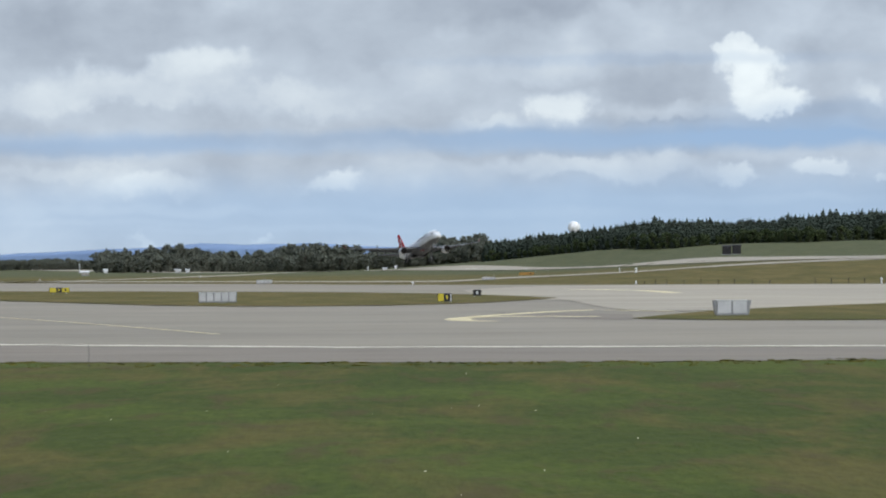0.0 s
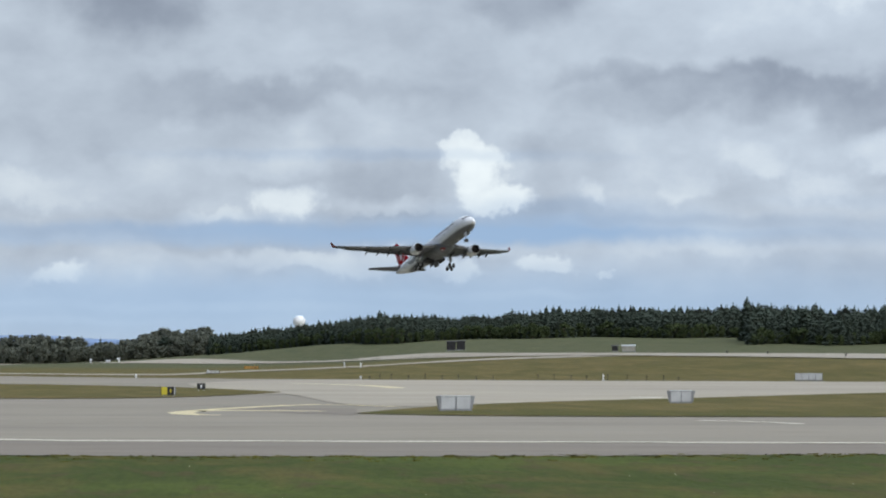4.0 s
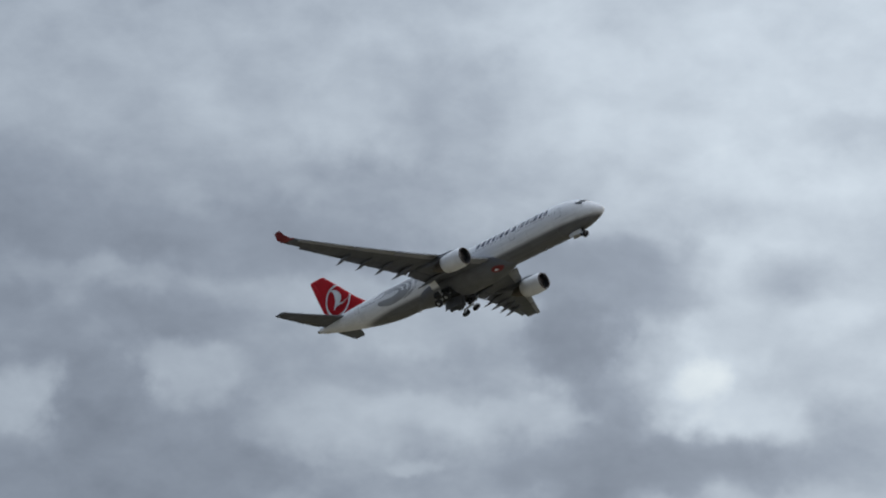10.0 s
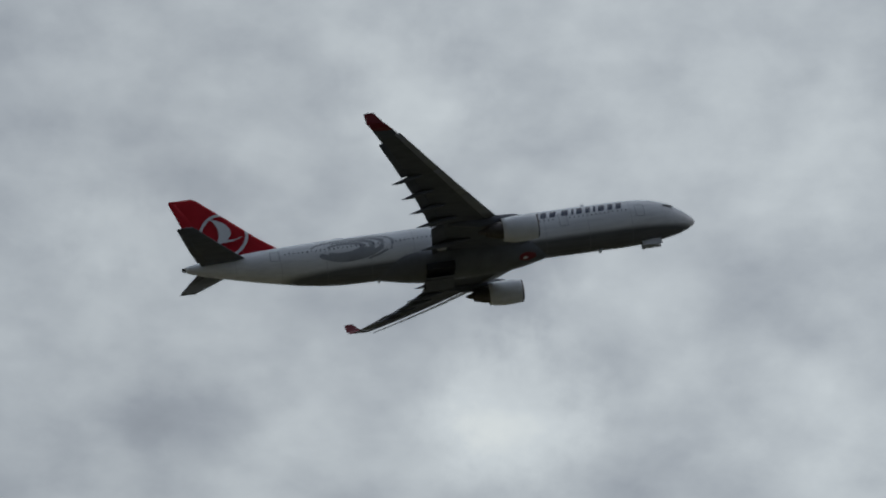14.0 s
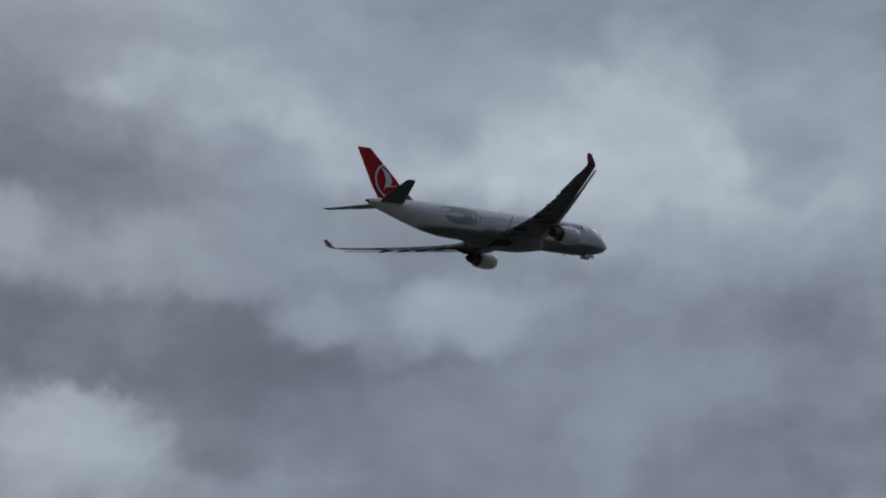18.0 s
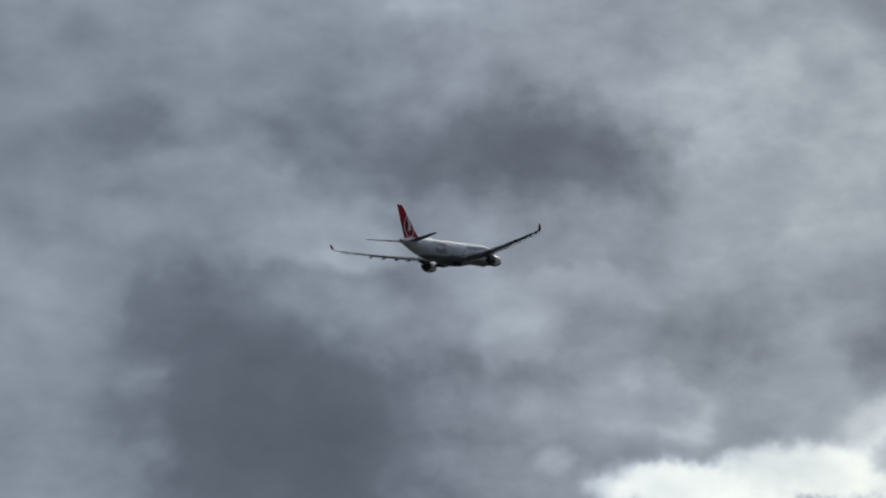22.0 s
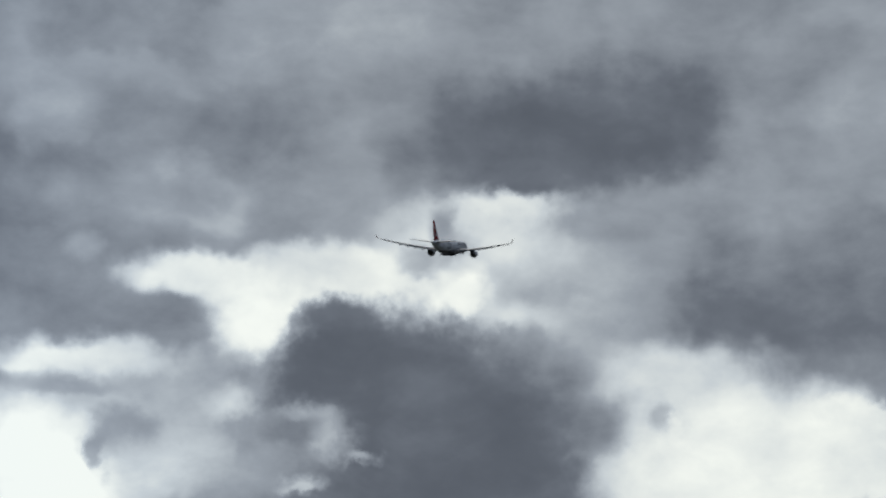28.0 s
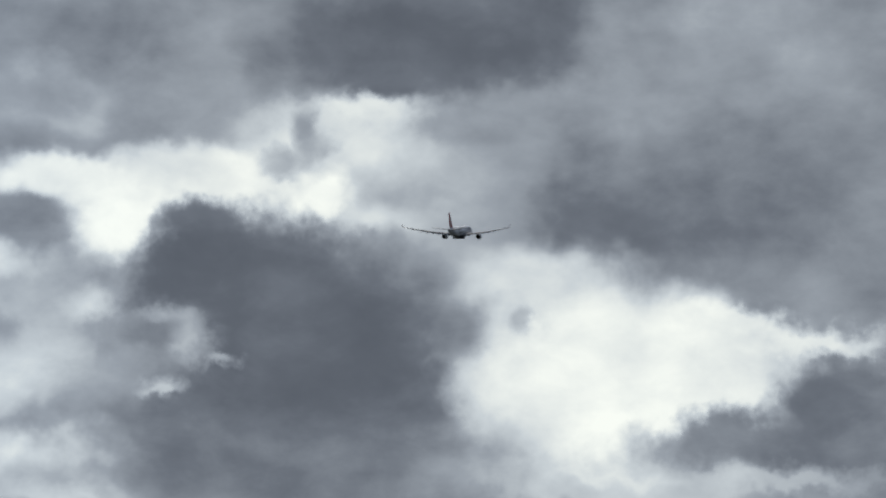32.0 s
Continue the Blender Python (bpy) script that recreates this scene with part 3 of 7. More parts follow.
# under the band
bank(14.09, 15.24, 1.21, 0.70, 0.68, 0.75, 0.6, 0)
bank(16.76, 13.90, 3.60, 0.87, 0.46, 0.75, 0.6, 0)
bank(22.73, 13.79, 4.20, 0.52, 0.49, 0.75, 0.6, 0)
bank(26.34, 13.17, 2.39, 0.28, 0.48, 0.75, 0.6, 0)
bank(21.93, 12.72, 1.79, 0.44, 0.6, 0.8, 0.6, 0)
bank(15.72, 11.18, 1.78, 1.05, 0.46, 0.75, 0.6, 0)
bank(19.83, 11.48, 3.33, 0.58, 0.51, 0.6, 0.6, 0)
bank(28.13, 12.38, 3.82, 0.64, 0.62, 0.75, 0.6, 0)
bank(29.91, 10.19, 2.96, 0.44, 0.68, 0.75, 0.6, 0)
bank(18.48, 10.04, 1.42, 0.44, 0.59, 0.75, 0.6, 0)
bank(18.19, 8.63, 4.12, 0.52, 0.45, 0.75, 0.6, 0)
bank(23.49, 7.99, 2.70, 1.28, 0.45, 0.6, 0.6, 0)
bank(28.18, 7.39, 2.35, 0.76, 0.45, 0.75, 0.6, 0)
bank(32.11, 8.13, 0.82, 1.16, 0.34, 0.75, 0.6, 0)
bank(16.51, 7.29, 2.58, 0.58, 0.68, 0.7, 0.5, 0)
bank(20.03, 6.38, 1.64, 0.52, 0.66, 0.7, 0.4, 3)
bank(28.75, 9.02, 0.71, 0.16, 0.66, 0.7, 0.5, 3)
bank(26.06, 8.40, 0.71, 0.33, 0.63, 0.7, 0.5, 3)
bank(29.92, 7.42, 0.16, 0.28, 0.66, 0.6, 0.6, 3)
# the pale deck beyond
bank(34.18, 17.45, 5.86, 2.21, 0.72, 0.7, 0.8, 0)
bank(24.49, 16.76, 3.65, 1.05, 0.6, 0.6, 0.6, 0)
bank(28.60, 17.26, 1.34, 0.70, 0.56, 0.6, 0.6, 0)
bank(21.04, 14.26, 2.40, 1.40, 0.48, 0.75, 0.6, 0)
bank(24.04, 13.60, 3.59, 0.58, 0.49, 0.75, 0.6, 0)
bank(22.93, 12.16, 2.86, 0.52, 0.45, 0.75, 0.6, 0)
bank(22.29, 13.05, 0.96, 0.30, 0.61, 0.7, 0.5, 0)
bank(33.02, 13.15, 1.44, 0.64, 0.53, 0.75, 0.6, 0)
bank(31.85, 11.51, 0.71, 1.11, 0.46, 0.8, 0.6, 0)
bank(32.46, 10.13, 0.95, 0.93, 0.43, 0.8, 0.6, 0)
bank(36.58, 14.89, 1.69, 0.52, 0.78, 0.7, 0.6, 0)
bank(36.93, 13.51, 1.80, 0.87, 0.67, 0.6, 0.6, 0)
bank(35.39, 11.31, 2.26, 1.40, 0.66, 0.6, 0.6, 1)
bank(34.69, 10.85, 0.62, 0.42, 0.85, 0.9, 0.45, 3)
bank(35.63, 11.78, 0.59, 0.58, 0.77, 0.8, 0.5, 3)
bank(35.97, 10.16, 1.18, 0.52, 0.75, 0.7, 0.5, 3)
bank(30.10, 10.31, 2.13, 0.26, 0.66, 0.8, 0.5, 0)
bank(23.93, 10.93, 1.07, 0.52, 0.64, 0.8, 0.5, 3)
bank(20.70, 10.31, 0.71, 0.52, 0.67, 0.8, 0.5, 3)
bank(22.21, 10.27, 0.89, 1.11, 0.43, 0.85, 0.45, 1)
bank(24.85, 8.77, 1.77, 0.47, 0.43, 0.8, 0.5, 0)
bank(22.52, 8.79, 2.36, 0.52, 0.45, 0.7, 0.5, 0)
bank(33.64, 9.10, 2.83, 0.52, 0.41, 0.8, 0.5, 0)
bank(37.94, 9.70, 0.95, 0.82, 0.49, 0.7, 0.6, 0)
bank(37.54, 16.04, 1.09, 0.23, 0.61, 0.7, 0.6, 3)
bank(27.12, 11.05, 1.78, 0.41, 0.51, 0.6, 0.6, 0)
# the torn dark cloud
bank(29.46, 16.46, 1.82, 1.28, 0.51, 0.6, 0.6, 0)
bank(41.26, 20.94, 1.50, 0.76, 0.53, 0.6, 0.6, 0)
bank(35.76, 19.63, 3.09, 1.16, 0.65, 0.5, 0.6, 0)
bank(43.07, 14.73, 2.41, 0.64, 0.42, 0.9, 0.4, 3)
bank(43.40, 15.78, 0.51, 0.42, 0.46, 0.85, 0.4, 3)
bank(44.60, 15.35, 0.70, 0.49, 0.44, 0.85, 0.4, 3)
bank(45.11, 13.74, 0.50, 0.64, 0.46, 0.85, 0.45, 3)
bank(41.88, 14.46, 0.84, 0.47, 0.44, 0.8, 0.5, 3)
bank(40.41, 15.10, 0.72, 0.44, 0.53, 0.7, 0.6, 3)
bank(43.11, 13.43, 1.56, 0.26, 0.72, 0.8, 0.5, 3)
bank(40.71, 13.60, 0.72, 0.33, 0.51, 0.7, 0.5, 3)
bank(31.79, 13.19, 2.15, 0.64, 0.45, 0.8, 0.5, 0)
bank(32.02, 11.82, 0.95, 0.87, 0.39, 0.85, 0.5, 1)
bank(33.61, 12.62, 1.19, 0.44, 0.47, 0.7, 0.5, 3)
bank(30.33, 12.38, 0.83, 0.44, 0.64, 0.7, 0.5, 3)
bank(35.57, 11.82, 0.83, 0.47, 0.63, 0.7, 0.5, 3)
bank(36.44, 13.04, 1.08, 0.47, 0.52, 0.6, 0.6, 3)
# lumps in the grey deck
bank(44.42, 23.89, 2.29, 0.44, 0.47, 0.75, 0.6, 0)
bank(50.76, 23.95, 2.55, 0.52, 0.52, 0.75, 0.6, 0)
bank(54.38, 21.92, 1.38, 0.99, 0.51, 0.85, 0.45, 1)
bank(54.91, 22.97, 0.61, 0.49, 0.52, 0.8, 0.4, 3)
bank(52.72, 22.75, 0.51, 0.47, 0.56, 0.7, 0.5, 3)
bank(53.71, 23.06, 0.35, 0.44, 0.66, 0.8, 0.4, 3)
bank(43.24, 14.27, 2.28, 0.76, 0.42, 0.9, 0.4, 1)
bank(43.26, 15.31, 0.58, 0.61, 0.47, 0.9, 0.4, 3)
bank(41.03, 15.06, 0.70, 0.44, 0.49, 0.85, 0.4, 3)
bank(44.86, 14.86, 0.60, 0.49, 0.45, 0.85, 0.4, 3)
bank(40.80, 13.88, 0.36, 0.42, 0.63, 0.7, 0.5, 3)
bank(49.99, 15.41, 0.70, 0.87, 0.49, 0.8, 0.45, 3)
bank(49.69, 14.47, 1.32, 0.44, 0.51, 0.8, 0.5, 3)
bank(54.81, 15.27, 3.02, 0.76, 0.53, 0.6, 0.6, 0)
bank(47.04, 22.81, 2.53, 0.70, 0.55, 0.5, 0.6, 0)
bank(42.10, 17.29, 1.71, 0.82, 0.64, 0.5, 0.6, 0)
# the even deck
bank(52.56, 23.91, 0.76, 0.56, 0.51, 0.8, 0.5, 3)
bank(54.66, 22.94, 1.11, 0.68, 0.48, 0.8, 0.45, 3)
bank(53.61, 22.16, 1.63, 0.87, 0.53, 0.7, 0.5, 1)
bank(55.71, 19.42, 3.09, 0.87, 0.53, 0.6, 0.6, 0)
bank(71.06, 19.86, 1.24, 0.64, 0.53, 0.6, 0.6, 0)
bank(69.69, 17.51, 1.59, 0.42, 0.5, 0.8, 0.5, 3)
bank(69.91, 23.80, 1.53, 0.56, 0.67, 0.6, 0.6, 0)
bank(71.18, 24.92, 1.03, 0.58, 0.53, 0.6, 0.6, 3)
bank(66.74, 26.71, 2.61, 0.70, 0.66, 0.5, 0.6, 0)
bank(63.72, 19.23, 3.08, 0.82, 0.62, 0.5, 0.6, 0)
# breaks in the deck
bank(96.89, 26.49, 2.73, 1.51, 0.93, 0.8, 0.7, 0)
bank(96.73, 25.32, 1.29, 0.68, 0.97, 0.8, 0.6, 0)
bank(99.14, 27.68, 1.05, 0.87, 0.82, 0.7, 0.6, 0)
bank(94.03, 26.84, 1.31, 0.93, 0.77, 0.7, 0.6, 0)
bank(101.24, 27.66, 0.53, 0.35, 0.62, 0.8, 0.5, 3)
bank(100.11, 26.80, 0.78, 0.35, 0.74, 0.6, 0.5, 3)
bank(104.26, 27.29, 1.05, 0.52, 0.41, 0.8, 0.5, 3)
bank(109.22, 27.53, 3.28, 0.87, 0.41, 0.8, 0.6, 0)
bank(106.62, 26.62, 1.95, 0.58, 0.46, 0.7, 0.6, 0)
bank(102.76, 25.51, 2.58, 0.64, 0.5, 0.7, 0.6, 0)
bank(108.55, 25.69, 1.94, 0.56, 0.53, 0.7, 0.6, 0)
bank(112.12, 25.72, 0.78, 0.44, 0.58, 0.8, 0.5, 3)
bank(110.83, 24.72, 1.92, 0.52, 0.43, 0.7, 0.6, 0)
bank(110.99, 21.37, 3.25, 1.86, 0.31, 0.8, 0.7, 0)
bank(107.27, 22.09, 1.89, 0.82, 0.45, 0.6, 0.6, 0)
bank(95.02, 23.22, 1.65, 0.82, 0.72, 0.6, 0.6, 0)
bank(95.41, 21.63, 1.88, 0.52, 0.5, 0.8, 0.6, 0)
bank(101.42, 21.04, 1.62, 0.87, 0.95, 0.85, 0.5, 0)
bank(99.50, 21.89, 1.00, 0.70, 0.85, 0.7, 0.6, 0)
bank(94.46, 20.05, 1.24, 0.64, 0.88, 0.8, 0.6, 0)
bank(103.07, 20.05, 1.12, 0.42, 0.77, 0.8, 0.5, 3)
bank(103.91, 21.12, 0.72, 0.58, 0.43, 0.85, 0.5, 3)
bank(105.80, 19.99, 1.24, 0.52, 0.39, 0.8, 0.5, 0)
bank(98.89, 19.76, 1.86, 0.64, 0.46, 0.8, 0.6, 0)
bank(101.39, 18.89, 3.69, 0.52, 0.42, 0.85, 0.6, 0)
bank(109.73, 20.00, 1.86, 0.52, 0.44, 0.6, 0.6, 0)
bank(107.28, 18.85, 2.46, 0.52, 0.38, 0.7, 0.6, 0)
bank(94.86, 18.30, 1.10, 0.44, 0.97, 0.9, 0.5, 0)
bank(97.02, 18.56, 0.74, 0.42, 0.72, 0.7, 0.6, 0)
# right of the breaks
bank(109.86, 27.40, 3.28, 1.05, 0.33, 0.5, 0.6, 0)
bank(110.42, 23.58, 3.18, 1.05, 0.33, 0.6, 0.6, 0)
bank(110.37, 21.15, 3.50, 1.98, 0.24, 0.5, 0.7, 0)
# the dull deck
bank(104.03, 26.15, 1.04, 0.70, 0.62, 0.75, 0.6, 0)
bank(109.06, 25.75, 1.55, 0.44, 0.55, 0.75, 0.6, 0)
bank(106.54, 25.22, 2.57, 0.64, 0.52, 0.75, 0.6, 0)
bank(112.13, 26.15, 1.30, 0.44, 0.55, 0.7, 0.5, 3)
bank(119.37, 26.97, 4.57, 0.64, 0.56, 0.75, 0.6, 0)
bank(112.35, 24.42, 3.84, 0.64, 0.42, 0.75, 0.6, 0)
bank(107.94, 23.71, 1.91, 0.64, 0.46, 0.75, 0.6, 0)
bank(118.09, 25.36, 3.87, 0.44, 0.43, 0.75, 0.6, 0)
bank(118.73, 22.81, 3.16, 0.52, 0.47, 0.75, 0.6, 0)
bank(104.25, 21.78, 1.00, 0.87, 0.6, 0.7, 0.6, 0)
bank(104.39, 20.41, 0.72, 0.64, 0.72, 0.8, 0.6, 0)
bank(106.05, 21.01, 1.00, 0.44, 0.58, 0.7, 0.5, 3)
bank(106.36, 20.34, 0.72, 0.42, 0.45, 0.8, 0.5, 3)
bank(109.45, 20.20, 2.48, 0.64, 0.52, 0.75, 0.6, 0)
bank(111.95, 19.86, 1.86, 0.52, 0.47, 0.75, 0.6, 0)
bank(111.39, 18.79, 3.08, 0.52, 0.28, 0.75, 0.6, 0)
bank(115.09, 18.22, 4.29, 0.76, 0.26, 0.75, 0.6, 0)
bank(110.24, 17.45, 1.22, 0.44, 0.25, 0.75, 0.6, 0)
bank(118.74, 19.91, 3.72, 0.64, 0.37, 0.75, 0.6, 0)
bank(106.03, 17.19, 1.58, 0.44, 0.43, 0.75, 0.6, 0)
bank(121.41, 18.75, 0.98, 0.56, 0.39, 0.8, 0.45, 3)
# the grey band
bank(118.15, 24.66, 1.92, 0.44, 0.46, 0.75, 0.6, 0)
bank(114.09, 23.20, 1.27, 0.44, 0.54, 0.8, 0.5, 0)
bank(117.64, 22.89, 1.90, 0.35, 0.56, 0.8, 0.5, 0)
bank(120.18, 22.56, 2.52, 0.47, 0.54, 0.75, 0.6, 0)
bank(126.19, 24.47, 1.28, 1.05, 0.58, 0.75, 0.6, 0)
bank(126.47, 23.08, 2.53, 0.56, 0.58, 0.75, 0.6, 0)
bank(129.23, 24.69, 1.28, 0.56, 0.44, 0.75, 0.6, 0)
bank(129.59, 22.73, 1.26, 1.05, 0.43, 0.75, 0.6, 0)
bank(112.12, 20.59, 1.00, 0.64, 0.56, 0.75, 0.6, 0)
bank(116.60, 20.03, 2.48, 0.70, 0.46, 0.6, 0.6, 0)
bank(119.77, 18.70, 1.84, 0.56, 0.44, 0.75, 0.6, 0)
bank(120.98, 19.22, 0.59, 0.49, 0.55, 0.8, 0.5, 3)
bank(122.48, 18.70, 0.59, 0.49, 0.53, 0.8, 0.5, 3)
bank(113.71, 18.07, 2.45, 0.58, 0.3, 0.75, 0.6, 0)
bank(117.44, 16.94, 3.04, 0.64, 0.28, 0.75, 0.6, 0)
bank(127.13, 18.45, 3.68, 0.87, 0.31, 0.75, 0.6, 0)
bank(121.07, 17.25, 1.22, 0.52, 0.33, 0.75, 0.6, 0)
bank(117.14, 16.11, 1.82, 0.52, 0.25, 0.75, 0.6, 0)
bank(113.65, 16.22, 1.70, 0.76, 0.52, 0.9, 0.35, 1)
bank(113.38, 15.27, 1.45, 0.47, 0.48, 0.7, 0.6, 0)
bank(125.11, 15.99, 0.70, 0.44, 0.37, 0.7, 0.5, 3)
# pale patches
bank(124.42, 23.41, 2.54, 0.64, 0.62, 0.75, 0.6, 0)
bank(122.97, 22.29, 1.51, 0.87, 0.64, 0.75, 0.6, 0)
bank(126.61, 22.46, 1.64, 0.64, 0.62, 0.75, 0.6, 0)
bank(118.80, 23.04, 1.52, 0.56, 0.6, 0.75, 0.6, 0)
bank(128.27, 21.46, 1.88, 0.44, 0.55, 0.75, 0.6, 0)
bank(128.86, 23.10, 1.27, 0.76, 0.46, 0.8, 0.45, 0)
bank(132.01, 23.24, 1.90, 0.70, 0.49, 0.6, 0.6, 0)
bank(129.38, 22.06, 0.60, 0.33, 0.46, 0.7, 0.5, 3)
bank(118.79, 20.27, 0.99, 0.56, 0.46, 0.75, 0.6, 0)
bank(135.72, 21.13, 1.25, 0.35, 0.5, 0.75, 0.6, 0)
bank(121.33, 19.06, 1.08, 0.56, 0.51, 0.8, 0.45, 3)
bank(122.21, 18.71, 0.61, 0.42, 0.5, 0.8, 0.45, 3)
bank(118.68, 18.76, 0.86, 0.44, 0.46, 0.7, 0.5, 3)
bank(132.64, 17.91, 3.67, 0.64, 0.37, 0.75, 0.6, 0)
bank(121.77, 16.07, 3.64, 0.87, 0.32, 0.75, 0.6, 0)
bank(128.42, 15.88, 1.45, 1.05, 0.3, 0.75, 0.6, 0)
bank(120.66, 14.97, 1.81, 0.52, 0.3, 0.75, 0.6, 0)
bank(125.14, 16.23, 0.70, 0.99, 0.42, 0.7, 0.6, 0)
bank(133.24, 15.71, 0.97, 0.44, 0.47, 0.7, 0.5, 3)
bank(135.64, 16.74, 0.97, 0.64, 0.46, 0.7, 0.6, 0)
bank(136.56, 15.36, 0.70, 0.64, 0.54, 0.7, 0.6, 0)
bank(122.49, 14.26, 1.20, 0.35, 0.42, 0.7, 0.5, 3)
bank(130.85, 14.65, 1.20, 0.47, 0.42, 0.75, 0.6, 0)
# toward the light
bank(123.54, 22.03, 1.26, 0.64, 0.62, 0.75, 0.6, 0)
bank(126.02, 21.94, 1.88, 0.56, 0.58, 0.75, 0.6, 0)
bank(126.93, 20.94, 2.49, 0.56, 0.54, 0.75, 0.6, 0)
bank(135.01, 21.66, 3.13, 0.70, 0.48, 0.5, 0.6, 0)
bank(139.93, 20.29, 0.99, 0.44, 0.55, 0.8, 0.5, 3)
bank(136.25, 21.54, 0.73, 0.33, 0.51, 0.7, 0.5, 3)
bank(128.76, 21.93, 1.00, 0.44, 0.47, 0.75, 0.6, 0)
bank(136.85, 19.79, 1.86, 0.64, 0.41, 0.75, 0.6, 0)
bank(126.44, 18.02, 3.06, 0.87, 0.39, 0.75, 0.6, 0)
bank(128.33, 16.23, 2.43, 0.76, 0.31, 0.75, 0.6, 0)
bank(130.16, 15.58, 1.21, 0.44, 0.3, 0.75, 0.6, 0)
bank(125.00, 15.42, 0.70, 0.99, 0.41, 0.7, 0.6, 0)
bank(128.76, 14.04, 0.70, 0.47, 0.42, 0.7, 0.5, 3)
bank(130.41, 14.89, 0.70, 0.44, 0.4, 0.7, 0.5, 3)
bank(125.08, 13.81, 0.96, 0.52, 0.29, 0.75, 0.6, 0)
bank(134.02, 14.11, 1.44, 0.64, 0.31, 0.75, 0.6, 0)
bank(136.79, 15.61, 0.70, 0.44, 0.5, 0.8, 0.5, 3)
bank(138.10, 15.13, 1.33, 0.44, 0.53, 0.8, 0.4, 3)
bank(135.84, 16.55, 0.70, 0.42, 0.42, 0.75, 0.6, 0)
bank(140.14, 15.55, 0.85, 0.47, 0.4, 0.6, 0.6, 3)
bank(140.94, 14.72, 0.72, 0.47, 0.5, 0.75, 0.6, 0)
bank(141.36, 13.56, 0.60, 0.68, 0.56, 0.75, 0.6, 0)
bank(137.36, 13.98, 1.80, 0.47, 0.43, 0.6, 0.6, 0)
# a darker fold
bank(127.92, 20.65, 2.24, 0.76, 0.46, 0.75, 0.6, 0)
bank(140.04, 20.57, 1.00, 0.64, 0.48, 0.75, 0.6, 0)
bank(144.28, 18.85, 1.48, 0.64, 0.56, 0.75, 0.6, 0)
bank(145.19, 17.32, 0.49, 0.68, 0.6, 0.75, 0.6, 0)
bank(136.08, 19.77, 1.48, 0.87, 0.34, 0.75, 0.6, 0)
bank(133.29, 17.63, 1.83, 0.76, 0.27, 0.75, 0.6, 0)
bank(136.71, 17.68, 1.83, 0.42, 0.42, 0.6, 0.6, 0)
bank(137.57, 15.24, 1.57, 0.56, 0.5, 0.8, 0.4, 3)
bank(139.92, 15.47, 0.72, 0.47, 0.38, 0.6, 0.6, 3)
bank(128.73, 14.23, 0.70, 0.68, 0.42, 0.7, 0.5, 3)
bank(130.61, 14.88, 0.60, 0.68, 0.42, 0.7, 0.5, 3)
bank(136.39, 13.14, 1.43, 0.87, 0.3, 0.75, 0.6, 0)
bank(134.94, 13.82, 0.96, 0.58, 0.3, 0.6, 0.6, 0)
bank(141.75, 13.48, 0.69, 0.56, 0.58, 0.8, 0.5, 3)
bank(144.43, 12.51, 0.60, 0.47, 0.62, 0.8, 0.5, 3)
bank(142.36, 14.28, 2.16, 0.47, 0.48, 0.6, 0.6, 0)
bank(144.64, 11.82, 0.71, 0.47, 0.6, 0.7, 0.6, 0)
bank(132.23, 12.61, 1.55, 0.87, 0.36, 0.6, 0.6, 0)
# over the light
bank(146.58, 18.43, 1.96, 0.76, 0.58, 0.8, 0.5, 0)
bank(146.29, 17.17, 1.22, 0.58, 0.6, 0.8, 0.5, 3)
bank(147.96, 16.65, 1.22, 0.44, 0.58, 0.7, 0.6, 0)
bank(148.29, 18.94, 0.62, 0.44, 0.46, 0.8, 0.5, 3)
bank(137.16, 18.77, 2.46, 0.87, 0.33, 0.75, 0.6, 0)
bank(133.54, 17.52, 1.22, 0.56, 0.28, 0.75, 0.6, 0)
bank(143.26, 16.67, 1.82, 0.56, 0.32, 0.75, 0.6, 0)
bank(140.83, 15.99, 1.21, 0.58, 0.34, 0.75, 0.6, 0)
bank(136.35, 15.97, 0.85, 0.56, 0.45, 0.7, 0.6, 0)
bank(138.05, 15.64, 0.97, 0.47, 0.44, 0.7, 0.6, 0)
bank(136.66, 11.44, 1.78, 0.99, 0.16, 0.85, 0.6, 0)
bank(134.61, 13.27, 0.96, 1.11, 0.24, 0.75, 0.6, 0)
bank(133.09, 12.77, 1.19, 0.70, 0.32, 0.5, 0.6, 0)
bank(143.82, 14.45, 1.80, 0.35, 0.5, 0.75, 0.6, 0)
bank(141.77, 13.43, 0.69, 0.44, 0.5, 0.7, 0.5, 3)
bank(146.19, 13.70, 1.80, 0.42, 0.42, 0.75, 0.6, 0)
bank(146.75, 12.88, 1.19, 0.44, 0.5, 0.7, 0.5, 3)
bank(148.86, 12.81, 0.60, 0.68, 0.33, 0.75, 0.6, 0)
bank(144.96, 11.88, 0.83, 0.56, 0.58, 0.7, 0.5, 3)
bank(142.34, 10.75, 0.36, 0.33, 0.52, 0.7, 0.5, 3)
# the folds about the light
bank(142.02, 17.00, 2.44, 1.11, 0.21, 0.8, 0.6, 0)
bank(139.99, 15.34, 0.72, 0.42, 0.24, 0.6, 0.6, 3)
bank(137.16, 17.81, 1.83, 0.47, 0.29, 0.75, 0.6, 0)
bank(148.09, 17.09, 3.05, 1.05, 0.5, 0.75, 0.6, 0)
bank(136.64, 15.49, 0.97, 0.68, 0.38, 0.7, 0.6, 0)
bank(138.43, 15.42, 0.70, 0.44, 0.4, 0.7, 0.6, 0)
bank(136.77, 11.22, 1.78, 2.21, 0.16, 0.8, 0.6, 0)
bank(137.77, 8.70, 0.82, 0.70, 0.16, 0.7, 0.6, 0)
